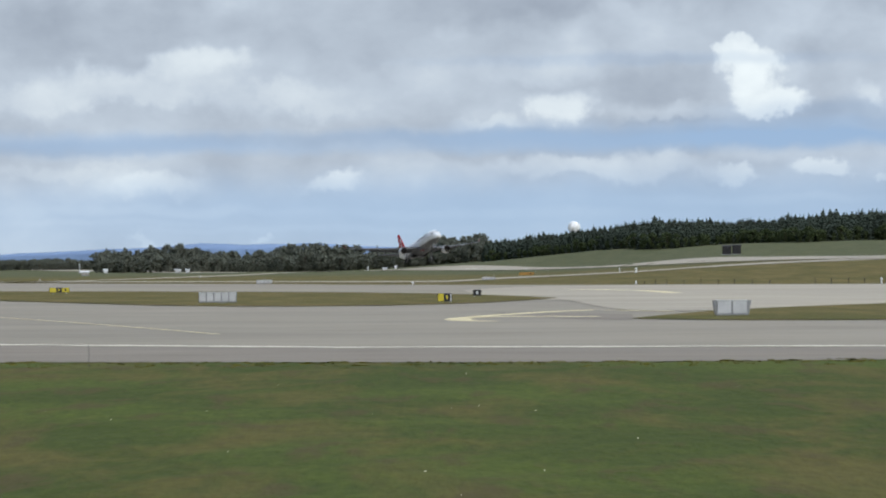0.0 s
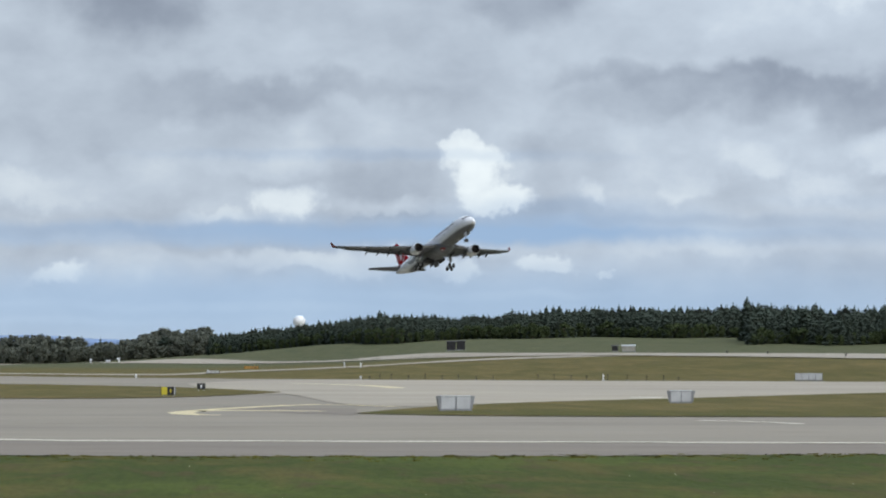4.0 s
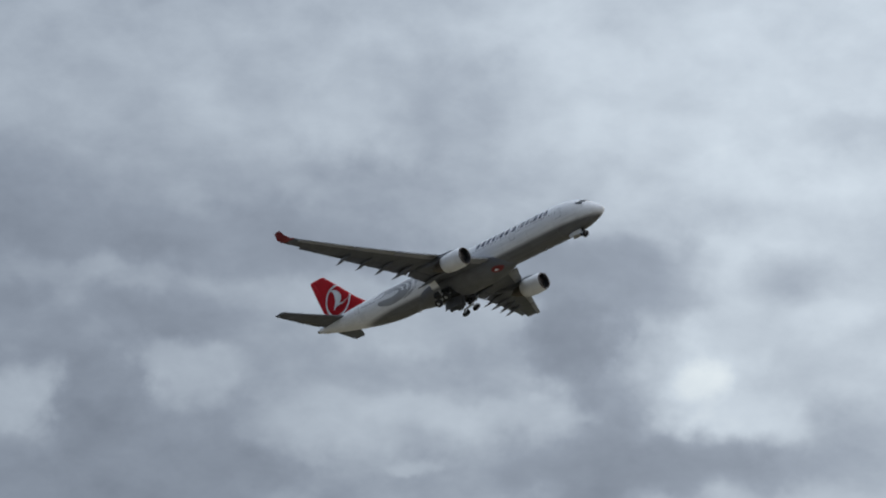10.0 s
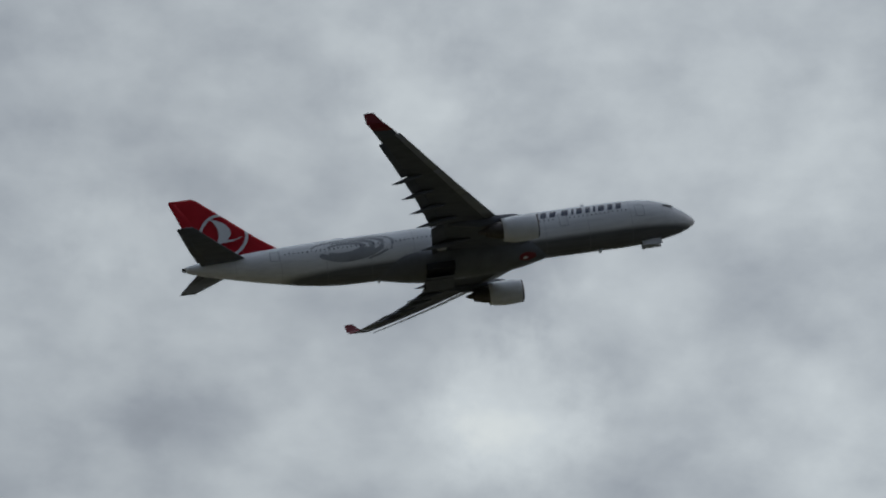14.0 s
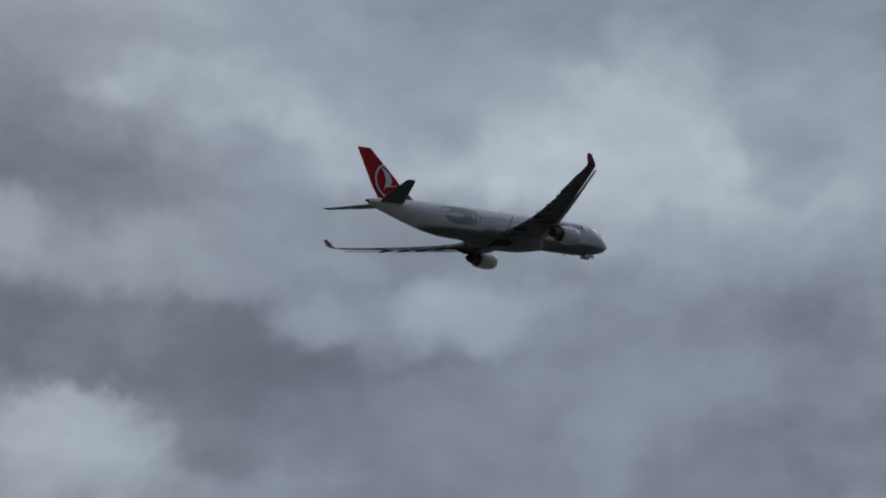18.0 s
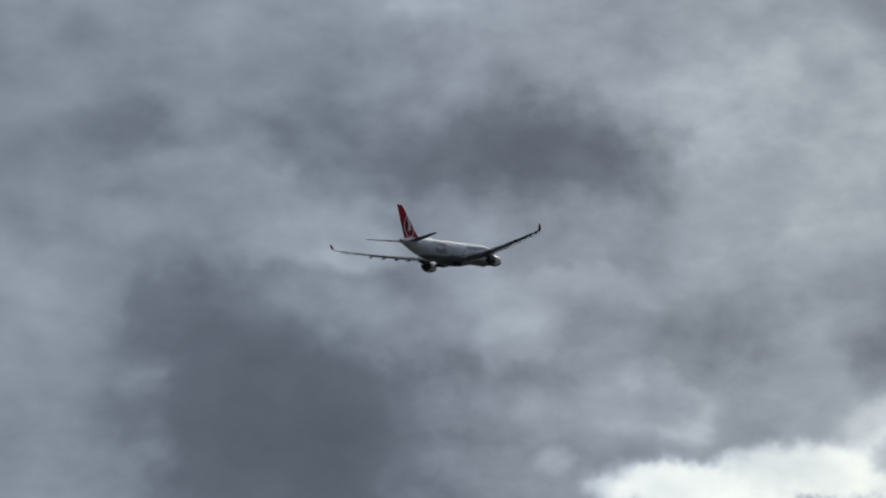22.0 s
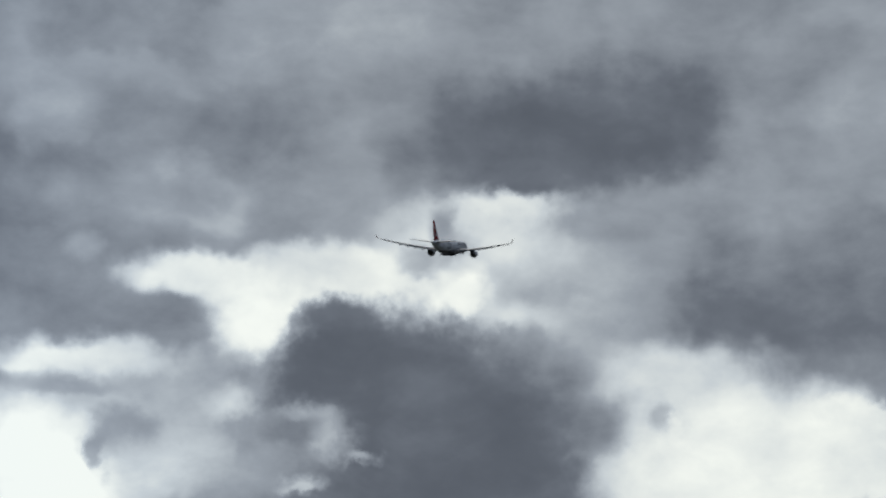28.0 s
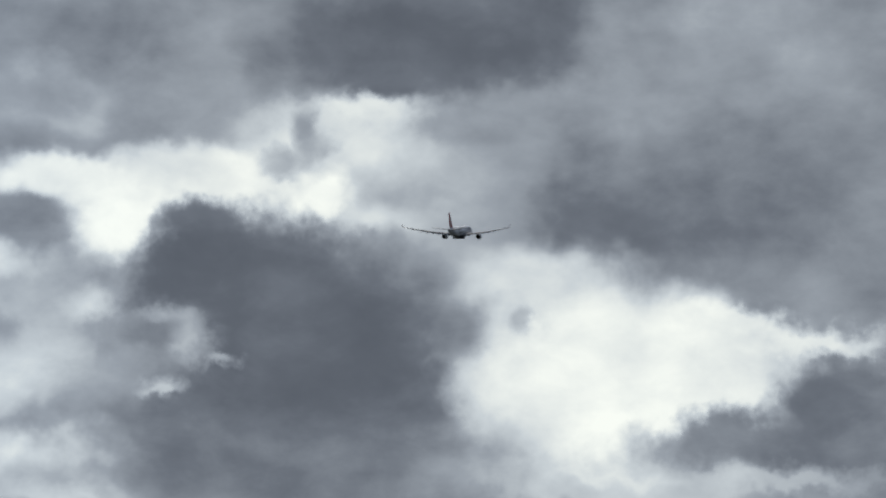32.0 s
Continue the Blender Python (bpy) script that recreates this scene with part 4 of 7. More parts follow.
bank(151.59, 13.31, 1.79, 0.99, 0.19, 0.85, 0.6, 0)
bank(144.68, 12.13, 0.57, 0.68, 0.5, 0.7, 0.5, 3)
bank(146.23, 12.82, 1.79, 0.42, 0.42, 0.7, 0.6, 0)
bank(150.24, 11.49, 1.31, 0.56, 0.8, 0.85, 0.7, 3)
bank(149.83, 11.26, 0.21, 0.47, 0.45, 0.6, 0.8, 3)
bank(149.28, 10.69, 0.40, 0.33, 0.45, 0.8, 0.5, 3)
bank(147.87, 10.71, 1.54, 0.33, 0.88, 0.8, 0.7, 3)
bank(144.68, 10.27, 1.07, 0.33, 0.98, 0.85, 0.7, 3)
bank(146.21, 9.45, 0.92, 0.56, 1.06, 0.95, 0.7, 3)
bank(150.32, 9.98, 0.35, 0.33, 1.02, 0.9, 0.4, 3)
bank(142.33, 8.52, 1.53, 0.33, 0.92, 0.85, 0.7, 3)
bank(143.03, 9.68, 1.42, 0.28, 0.33, 0.7, 0.5, 3)
# about the dark cloud
bank(152.88, 13.54, 2.52, 1.05, 0.16, 0.85, 0.6, 0)
bank(152.19, 12.36, 1.31, 0.30, 0.17, 0.8, 0.5, 3)
bank(145.13, 13.15, 1.44, 0.68, 0.3, 0.75, 0.6, 0)
bank(158.21, 14.62, 1.81, 0.64, 0.48, 0.75, 0.6, 0)
bank(157.63, 12.89, 1.79, 0.58, 0.42, 0.6, 0.6, 0)
bank(146.94, 12.66, 1.43, 0.42, 0.45, 0.7, 0.6, 0)
bank(144.61, 11.85, 0.69, 0.44, 0.42, 0.7, 0.5, 3)
bank(154.10, 11.82, 2.38, 0.42, 0.43, 0.7, 0.6, 0)
bank(151.13, 11.93, 0.71, 0.19, 0.86, 0.9, 0.7, 3)
bank(151.27, 11.29, 0.59, 0.47, 0.76, 0.7, 0.7, 3)
bank(149.90, 11.37, 0.21, 0.47, 0.38, 0.7, 0.7, 3)
bank(150.15, 11.08, 0.31, 0.21, 0.46, 0.6, 0.8, 3)
bank(149.27, 10.77, 0.40, 0.33, 0.46, 0.7, 0.5, 3)
bank(144.45, 10.34, 1.07, 0.35, 0.93, 0.85, 0.7, 3)
bank(147.38, 10.58, 1.18, 0.44, 0.8, 0.75, 0.7, 3)
bank(145.79, 9.24, 0.65, 0.58, 1.06, 0.95, 0.7, 3)
bank(148.82, 9.94, 0.59, 0.28, 0.92, 0.8, 0.7, 3)
bank(150.24, 9.98, 0.47, 0.33, 1.02, 0.9, 0.7, 3)
bank(151.20, 9.60, 0.59, 0.26, 0.86, 0.8, 0.7, 3)
bank(148.29, 8.40, 1.77, 1.34, 0.17, 0.9, 0.3, 1)
bank(150.09, 7.18, 1.76, 1.75, 0.17, 0.9, 0.45, 1)
bank(147.66, 9.49, 0.83, 0.33, 0.24, 0.9, 0.35, 3)
bank(157.66, 9.66, 2.36, 0.87, 0.19, 0.85, 0.6, 0)
bank(154.75, 8.34, 1.18, 0.56, 0.76, 0.8, 0.7, 3)
bank(156.29, 6.87, 2.58, 0.93, 0.94, 0.9, 0.7, 3)
bank(153.98, 6.13, 0.82, 0.64, 0.97, 0.9, 0.7, 3)
bank(154.47, 7.59, 0.19, 0.28, 0.55, 0.7, 0.5, 3)
bank(153.13, 7.38, 0.59, 0.52, 0.34, 0.8, 0.5, 3)
bank(142.00, 6.18, 0.82, 1.16, 1.02, 0.9, 0.7, 3)
bank(143.33, 7.04, 0.68, 0.52, 0.48, 0.8, 0.4, 3)
bank(142.78, 6.62, 0.19, 0.35, 0.4, 0.8, 0.4, 3)
bank(144.28, 6.57, 1.05, 0.40, 0.8, 0.8, 0.7, 3)
bank(145.62, 7.72, 0.47, 0.33, 0.86, 0.8, 0.7, 3)
bank(146.82, 7.13, 0.59, 0.26, 0.33, 0.85, 0.4, 3)
bank(147.58, 7.16, 0.28, 0.42, 0.7, 0.6, 0.8, 3)
bank(147.03, 7.52, 0.53, 0.12, 0.66, 0.6, 0.8, 3)
bank(148.29, 6.75, 0.21, 0.08, 0.7, 0.6, 0.7, 3)
bank(147.10, 5.98, 0.23, 0.10, 0.74, 0.8, 0.4, 3)
bank(142.45, 8.39, 1.41, 0.19, 0.9, 0.8, 0.7, 3)
bank(141.95, 9.05, 1.18, 0.33, 0.34, 0.8, 0.5, 0)
bank(142.02, 7.90, 1.18, 0.16, 0.5, 0.7, 0.5, 3)
# the darkest folds
bank(136.41, 11.67, 1.66, 2.10, 0.07, 0.75, 0.7, 0)
bank(136.49, 8.91, 1.30, 0.82, 0.08, 0.8, 0.6, 0)
bank(142.01, 17.12, 2.32, 0.93, 0.15, 0.6, 0.7, 0)
bank(137.17, 17.46, 1.95, 0.70, 0.22, 0.6, 0.6, 0)
# the darkest folds
bank(136.43, 11.21, 1.66, 0.93, 0.09, 0.8, 0.7, 0)
bank(134.61, 13.38, 0.96, 0.93, 0.17, 0.6, 0.6, 0)
bank(133.54, 17.52, 1.22, 0.52, 0.22, 0.6, 0.6, 0)
# low sky, closer forms
bank(-7.32, 4.63, 2.92, 0.64, 0.61, 0.6, 0.6, 0)
bank(-6.41, 3.60, 2.33, 0.42, 0.8, 0.6, 0.5, 3)
bank(-5.25, 3.97, 0.68, 0.26, 0.88, 0.7, 0.5, 3)
bank(3.70, 3.79, 1.75, 0.42, 0.63, 0.6, 0.6, 0)
bank(2.24, 3.17, 0.49, 0.23, 0.9, 0.7, 0.5, 3)
bank(8.30, 3.96, 0.93, 0.64, 0.65, 0.6, 0.6, 0)
bank(-1.43, 3.36, 1.40, 0.42, 0.74, 0.5, 0.6, 3)
bank(1.94, 2.41, 4.08, 0.23, 0.58, 0.5, 0.6, 0)
bank(3.68, 1.91, 1.98, 0.19, 0.82, 0.6, 0.5, 3)
bank(-6.19, 1.52, 1.05, 0.26, 0.88, 0.6, 0.5, 3)
bank(-2.25, 1.56, 0.56, 0.19, 0.88, 0.6, 0.5, 3)
bank(7.72, 1.84, 0.52, 0.16, 0.88, 0.6, 0.5, 3)
# over the woods, closer forms
bank(-0.84, 7.10, 1.53, 0.70, 0.44, 0.8, 0.6, 0)
bank(7.40, 7.34, 0.88, 0.64, 0.55, 0.75, 0.5, 3)
bank(2.17, 5.43, 2.92, 0.33, 0.61, 0.6, 0.6, 0)
bank(11.50, 5.27, 2.34, 0.30, 0.62, 0.6, 0.6, 0)
bank(14.97, 5.26, 1.75, 0.42, 0.59, 0.6, 0.6, 0)
bank(7.71, 4.27, 0.76, 0.30, 0.6, 0.7, 0.5, 3)
bank(3.70, 3.60, 1.75, 0.42, 0.62, 0.6, 0.6, 0)
bank(15.20, 4.10, 0.93, 0.44, 0.84, 0.8, 0.5, 3)
bank(12.08, 3.99, 0.47, 0.35, 0.84, 0.8, 0.5, 3)
bank(10.92, 3.41, 0.49, 0.21, 0.8, 0.7, 0.5, 3)
bank(2.31, 3.00, 0.52, 0.28, 0.87, 0.7, 0.5, 3)
bank(3.37, 1.94, 2.10, 0.19, 0.8, 0.6, 0.5, 3)
bank(5.81, 1.75, 0.49, 0.19, 0.86, 0.7, 0.5, 3)
bank(7.67, 1.88, 0.52, 0.16, 0.86, 0.7, 0.5, 3)
bank(11.15, 7.18, 0.82, 0.40, 0.76, 0.6, 0.5, 3)
bank(0.45, 4.48, 1.40, 0.47, 0.74, 0.5, 0.6, 0)
bank(2.54, 3.93, 1.05, 0.35, 0.78, 0.6, 0.5, 3)
# left of the dull deck
bank(104.88, 25.31, 2.32, 1.16, 0.6, 0.5, 0.6, 0)
bank(104.35, 23.18, 1.14, 0.93, 0.55, 0.5, 0.6, 0)
bank(107.82, 25.21, 3.22, 0.93, 0.55, 0.4, 0.6, 0)
bank(120.99, 23.49, 2.54, 1.05, 0.37, 0.5, 0.6, 0)
bank(119.97, 20.84, 3.11, 0.82, 0.33, 0.5, 0.6, 0)
bank(116.32, 17.79, 3.06, 0.58, 0.22, 0.6, 0.6, 0)
# thin light under the deck
bank(140.72, 15.30, 1.09, 1.40, 0.5, 0.45, 0.6, 0)
bank(138.54, 13.51, 2.40, 0.70, 0.46, 0.5, 0.6, 0)
bank(124.81, 14.49, 2.41, 1.40, 0.31, 0.5, 0.6, 0)
bank(124.68, 17.02, 2.19, 0.70, 0.37, 0.4, 0.6, 0)
# thin light under the deck
bank(94.89, 19.28, 1.73, 0.70, 0.85, 0.5, 0.6, 0)
bank(100.31, 25.53, 2.06, 0.70, 0.62, 0.5, 0.6, 0)
bank(94.80, 24.25, 1.53, 0.82, 0.8, 0.4, 0.6, 0)
puff(0.01, 2.40, 22.73, 0.35, 0.420, 0.25, 2, to="gap")
puff(-6.76, 2.31, 4.54, 0.35, 0.250, 0.2, 2, to="gap")
puff(8.07, 2.88, 4.20, 0.49, 0.360, 0.2, 2, to="gap")
puff(4.28, 4.07, 6.65, 0.21, 0.220, 0.2, 2, to="gap")
puff(0.00, 0.68, 27.95, 1.31, 0.380, 0.35, 2, to="gap")
puff(7.72, 2.42, 4.55, 0.24, 0.300, 0.2, 2, to="gap")
puff(4.17, 2.52, 7.34, 0.45, 0.420, 0.25, 2, to="gap")
puff(17.49, 7.45, 2.64, 0.17, 0.450, 0.2, 2, to="gap")
puff(11.73, 1.01, 27.95, 1.40, 0.400, 0.3, 2, to="gap")
puff(11.71, 2.64, 8.74, 0.35, 0.260, 0.2, 2, to="gap")
puff(15.77, 3.14, 5.25, 0.21, 0.120, 0.2, 2, to="gap")
puff(16.95, 7.60, 1.76, 0.24, 0.400, 0.2, 1, to="gap")
puff(89.08, 18.72, 1.51, 0.70, 0.500, 0.05, 0, to="gap")

# billows and fine texture on all layers
ruffle = S.math("ADD", S.span(azimuth, 58, 20, 0.15, 0.26), S.span(azimuth, 128, 142, 0.0, 0.20))
tone = S.math("MULTIPLY_ADD", billow, ruffle, tone)
swell = S.math("SUBTRACT", S.noise(S.vec("MULTIPLY", toward, (1, 1, 1.4)), 17, 3, 0.45), 0.5)
tone = S.math("MULTIPLY_ADD", swell, S.span(azimuth, 125, 142, 0.16, 0.34), tone)

soft_tone = S.math("MAXIMUM", tone, S.math("MULTIPLY_ADD", tone, 0.45, 0.09))
cloud = S.ramp(soft_tone, [(0.0, srgb(64, 69, 79)), (0.25, srgb(106, 112, 122)), (0.5, srgb(152, 159, 168)), (0.75, srgb(199, 206, 211)), (1.0, srgb(246, 249, 243))])
tint = S.mix(S.span(azimuth, 14, 70), (0.925, 0.985, 1.08, 1), (0.99, 1.0, 0.995, 1))
tint = S.mix(S.math("MULTIPLY", S.span(azimuth, 106, 118), S.span(azimuth, 148, 138)), tint, (0.955, 1.0, 1.045, 1))
cloud = S.vec("MULTIPLY", cloud, tint)
blue = S.add("ShaderNodeTexSky")
blue.sky_type, blue.sun_disc = "NISHITA", False
blue.sun_elevation, blue.sun_rotation = radians(SUN_EL), radians(SUN_AZ)
blue.air_density, blue.dust_density = 1.2, 0.6
lifted = S.vec("NORMALIZE", S.vec("ADD", toward, (0, 0, 0.22)))
S.plug(blue, 0, lifted)
clear = S.vec("MULTIPLY", blue.outputs[0], (0.118, 0.114, 0.121))
sky = S.mix(S.math("ADD", gap, 0.0, clamp=True), cloud, clear)
back = S.add("ShaderNodeBackground")
S.plug(back, 0, sky)
veiled = S.span(S.vec("DOT_PRODUCT", toward, SUN_DIR), -0.75, 0.6, 1.0, GLARE, True)
# an overcast sky is brighter towards the zenith
S.plug(back, 1, S.math("MULTIPLY", veiled, S.span(upward, 0.5, 0.95, 1.0, 1.8, True)))
S.tree.links.new(back.outputs[0], S.add("ShaderNodeOutputWorld").inputs[0])

sun = new("sun", bpy.data.lights.new("sun", "SUN"))
sun.data.energy, sun.data.angle, sun.data.color = 1.2, radians(20), (1.0, 0.95, 0.88)
sun.matrix_world = look((0, 0, 60), (-math.sin(radians(SUN_AZ)) * math.cos(radians(SUN_EL)), -math.cos(radians(SUN_AZ)) * math.cos(radians(SUN_EL)), 60 - math.sin(radians(SUN_EL))))


# ---- materials ----
def material(name, build):
    m = bpy.data.materials.new(name)
    m.use_nodes = True
    n = Nodes(m.node_tree)
    shader = n.add("ShaderNodeBsdfPrincipled")
    n.tree.links.new(shader.outputs[0], n.add("ShaderNodeOutputMaterial").inputs[0])
    where = n.add("ShaderNodeTexCoord").outputs["Object"]
    build(n, shader, where)
    return m


def bump(n, shader, value, strength, distance):
    b = n.add("ShaderNodeBump")
    n.plug(b, "Height", value)
    b.inputs["Strength"].default_value, b.inputs["Distance"].default_value = strength, distance
    n.tree.links.new(b.outputs[0], shader.inputs["Normal"])


def painted(name, colour, rough=0.4, wear=0.12, size=3.0, metal=0.0, coat=0.0, gloss=0.5):
    """Paint, metal or rubber with soiling at two sizes."""

    def build(n, s, where):
        stain = n.math("MULTIPLY_ADD", n.noise(where, size, 5, 0.6), 0.7, n.math("MULTIPLY", n.noise(where, size * 9, 3, 0.6), 0.3))
        dull = tuple(v * (1 - wear * 2.2) for v in colour)
        n.plug(s, "Base Color", n.mix(n.span(stain, 0.35, 0.7), (*colour, 1), (*dull, 1)))
        n.plug(s, "Roughness", n.span(stain, 0.3, 0.7, rough * 0.8, min(1, rough * 1.3)))
        s.inputs["Metallic"].default_value = metal
        s.inputs["Coat Weight"].default_value = coat
        s.inputs["Specular IOR Level"].default_value = gloss

    return material(name, build)


def hull_paint(n, s, where):
    """White lacquer above, grey belly below darkened for its shade, with frame joints and streaks."""
    axis = n.add("ShaderNodeSeparateXYZ")
    n.plug(axis, 0, where)
    x, y, z = axis.outputs
    streak = n.noise(n.vec("MULTIPLY", where, (0.12, 1.5, 1.5)), 2.0, 5, 0.65)
    white = n.mix(n.span(streak, 0.4, 0.75), (0.75, 0.76, 0.77, 1), (0.58, 0.59, 0.60, 1))
    # belly is painted grey; the underside's shade makes this tone darker still
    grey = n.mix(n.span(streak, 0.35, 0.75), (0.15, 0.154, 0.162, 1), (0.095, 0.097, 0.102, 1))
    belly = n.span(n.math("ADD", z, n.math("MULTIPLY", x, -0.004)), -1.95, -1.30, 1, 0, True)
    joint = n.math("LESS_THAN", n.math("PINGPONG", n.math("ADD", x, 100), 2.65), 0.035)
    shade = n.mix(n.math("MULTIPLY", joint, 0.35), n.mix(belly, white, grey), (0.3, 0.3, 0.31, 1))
    n.plug(s, "Base Color", shade)
    n.plug(s, "Roughness", n.span(streak, 0.3, 0.7, 0.40, 0.58))
    s.inputs["Specular IOR Level"].default_value = 0.35


def wing_paint(n, s, where):
    axis = n.add("ShaderNodeSeparateXYZ")
    n.plug(axis, 0, where)
    x, y, z = axis.outputs
    streak = n.noise(n.vec("MULTIPLY", where, (0.3, 2.0, 1.0)), 1.6, 5, 0.65)
    joint = n.math("MAXIMUM", n.math("LESS_THAN", n.math("PINGPONG", y, 1.7), 0.03), n.math("LESS_THAN", n.math("PINGPONG", n.math("ADD", x, n.math("MULTIPLY", n.math("ABSOLUTE", y), 0.6)), 1.4), 0.03))
    base = n.mix(n.span(streak, 0.35, 0.75), (0.125, 0.132, 0.150, 1), (0.085, 0.090, 0.104, 1))
    n.plug(s, "Base Color", n.mix(n.math("MULTIPLY", joint, 0.4), base, (0.09, 0.09, 0.09, 1)))
    n.plug(s, "Roughness", n.span(streak, 0.3, 0.7, 0.5, 0.65))
    s.inputs["Specular IOR Level"].default_value = 0.25


def grass_look(n, s, where):
    """Mown meadow: dry and green drifts, tufts and bare streaks."""
    drift = n.noise(where, 0.05, 5, 0.6, 0.5)
    patch = n.noise(n.vec("MULTIPLY", where, (1.0, 0.35, 1)), 0.16, 5, 0.6, 0.5)
    blot = n.noise(n.vec("MULTIPLY", where, (1.0, 0.3, 1)), 0.5, 5, 0.65, 0.3)
    tuft = n.noise(n.vec("MULTIPLY", where, (1.0, 0.25, 1)), 2.6, 5, 0.7)
    green = n.mix(n.span(tuft, 0.3, 0.7), (0.030, 0.043, 0.005, 1), (0.056, 0.072, 0.010, 1))
    lush = n.mix(n.span(drift, 0.45, 0.62, 0, 1, True), green, n.mix(n.span(tuft, 0.3, 0.7), (0.044, 0.061, 0.008, 1), (0.078, 0.098, 0.014, 1)))
    dry = n.mix(n.span(tuft, 0.3, 0.7), (0.064, 0.056, 0.013, 1), (0.104, 0.090, 0.022, 1))
    mixed = n.mix(n.span(patch, 0.46, 0.64, 0, 1, True), lush, dry)
    soil = n.mix(n.math("MULTIPLY", n.span(blot, 0.52, 0.66, 0, 1, True), 0.8), mixed, (0.066, 0.052, 0.019, 1))
    axis = n.add("ShaderNodeSeparateXYZ")
    n.plug(axis, 0, where)
    northing = axis.outputs[1]
    range_ = n.vec("LENGTH", n.vec("MULTIPLY", where, (1, 1, 0)))
    straw = n.mix(n.span(patch, 0.35, 0.65), (0.090, 0.072, 0.020, 1), (0.142, 0.104, 0.036, 1))
    straw = n.mix(n.math("MULTIPLY", n.span(blot, 0.5, 0.68), 0.5), straw, (0.085, 0.080, 0.020, 1))
    # straw kept to the north, so unseen ground bounces less light onto the aircraft
    mown = n.mix(n.math("MULTIPLY", n.math("MULTIPLY", n.span(range_, 150, 230), n.span(northing, 60, 140)), n.span(drift, 0.35, 0.6, 0.6, 0.95)), soil, straw)
    pale = n.mix(n.span(patch, 0.3, 0.7), (0.058, 0.072, 0.034, 1), (0.088, 0.092, 0.046, 1))
    field = n.mix(n.math("MULTIPLY", n.span(range_, 690, 840), n.span(northing, 300, 500, 0.0, 0.8)), mown, pale)
    # unseen ground behind the eye, dulled to cut coloured bounce on the aircraft
    dull_unseen = n.mix(n.span(patch, 0.35, 0.65), (0.046, 0.048, 0.038, 1), (0.062, 0.064, 0.054, 1))
    n.plug(s, "Base Color", n.mix(n.span(northing, 40, 15), field, dull_unseen))
    s.inputs["Roughness"].default_value = 0.95
    s.inputs["Specular IOR Level"].default_value = 0.12
    bump(n, s, n.math("ADD", tuft, n.math("MULTIPLY", blot, 2)), 0.7, 0.15)


def paving(light, dark):
    def build(n, s, where):
        flow = n.vec("MULTIPLY", where, (0.25, 1.0, 1.0))
        big = n.noise(flow, 0.05, 5, 0.6, 0.3)
        mid = n.noise(flow, 0.4, 6, 0.65)
        fine = n.noise(where, 6, 3, 0.7)
        base = n.mix(n.span(big, 0.35, 0.65), (*dark, 1), (*light, 1))
        base = n.mix(n.math("MULTIPLY", n.span(mid, 0.55, 0.75), 0.45), base, (*(v * 0.72 for v in dark), 1))
        n.plug(s, "Base Color", n.mix(n.math("MULTIPLY", n.span(fine, 0.3, 0.7), 0.15), base, (0.34, 0.31, 0.26, 1)))
        n.plug(s, "Roughness", n.span(mid, 0.3, 0.7, 0.7, 0.95))
        s.inputs["Specular IOR Level"].default_value = 0.25
        bump(n, s, fine, 0.3, 0.01)

    return build


def leaf_look(dark, light):
    def build(n, s, where):
        rnd = n.add("ShaderNodeNewGeometry").outputs["Random Per Island"]
        tint = n.mix(rnd, (*dark, 1), (*light, 1))
        clump = n.noise(where, 0.35, 4, 0.6)
        n.plug(s, "Base Color", n.mix(n.math("MULTIPLY", n.span(clump, 0.35, 0.65), 0.4), tint, (*(v * 0.7 for v in dark), 1)))
        s.inputs["Roughness"].default_value = 1.0
        s.inputs["Specular IOR Level"].default_value = 0.05

    return build


HULL = material("hull_paint", hull_paint)
WING = material("wing_paint", wing_paint)
WHITE = painted("white_lacquer", (0.74, 0.75, 0.76), 0.3, 0.1, 0.7, coat=0.2)
RED = painted("red_lacquer", (0.46, 0.012, 0.020), 0.6, 0.08, 0.8, gloss=0.15)
# the tail's red made darker: shade on winglets and belly emblem is painted in
SHADED_RED = painted("shaded_red_lacquer", (0.20, 0.012, 0.017), 0.4, 0.08, 0.8)
WHITE_MARK = painted("white_marking", (0.72, 0.72, 0.72), 0.4, 0.06, 1.0)
NAVY = painted("navy_marking", (0.020, 0.028, 0.065), 0.4, 0.05, 1.0)
GREY_MARK = painted("grey_marking", (0.33, 0.34, 0.36), 0.4, 0.08, 1.0)
# grey of the hull's belly, with the underside's shade in the tone
BELLY = painted("shaded_belly_grey", (0.13, 0.136, 0.150), 0.5, 0.15, 0.5)
DOME = painted("white_dome_panels", (0.86, 0.86, 0.84), 0.6, 0.03, 0.3)
PANE_GREY = painted("cabin_glazing", (0.10, 0.105, 0.115), 0.2, 0.05, 1.0)
TULIP = painted("pale_grey_emblem", (0.34, 0.35, 0.37), 0.4, 0.15, 0.6)
# near-black: the shade inside bays and engine ducts is in the colour
DARK = painted("dark_cavity", (0.012, 0.012, 0.013), 0.8, 0.1, 1.0)
GLASS_DARK = painted("dark_glazing", (0.012, 0.014, 0.018), 0.35, 0.02, 1.0)
TYRE = painted("tyre_rubber", (0.018, 0.018, 0.019), 0.85, 0.1, 2.0)
STEEL = painted("bare_steel", (0.42, 0.43, 0.44), 0.38, 0.15, 3.0, metal=0.9)
EDGE_METAL = painted("bare_metal_edge", (0.30, 0.31, 0.33), 0.5, 0.1, 0.8, metal=0.2)
GEAR_GREY = painted("gear_enamel", (0.34, 0.35, 0.36), 0.45, 0.15, 3.0)
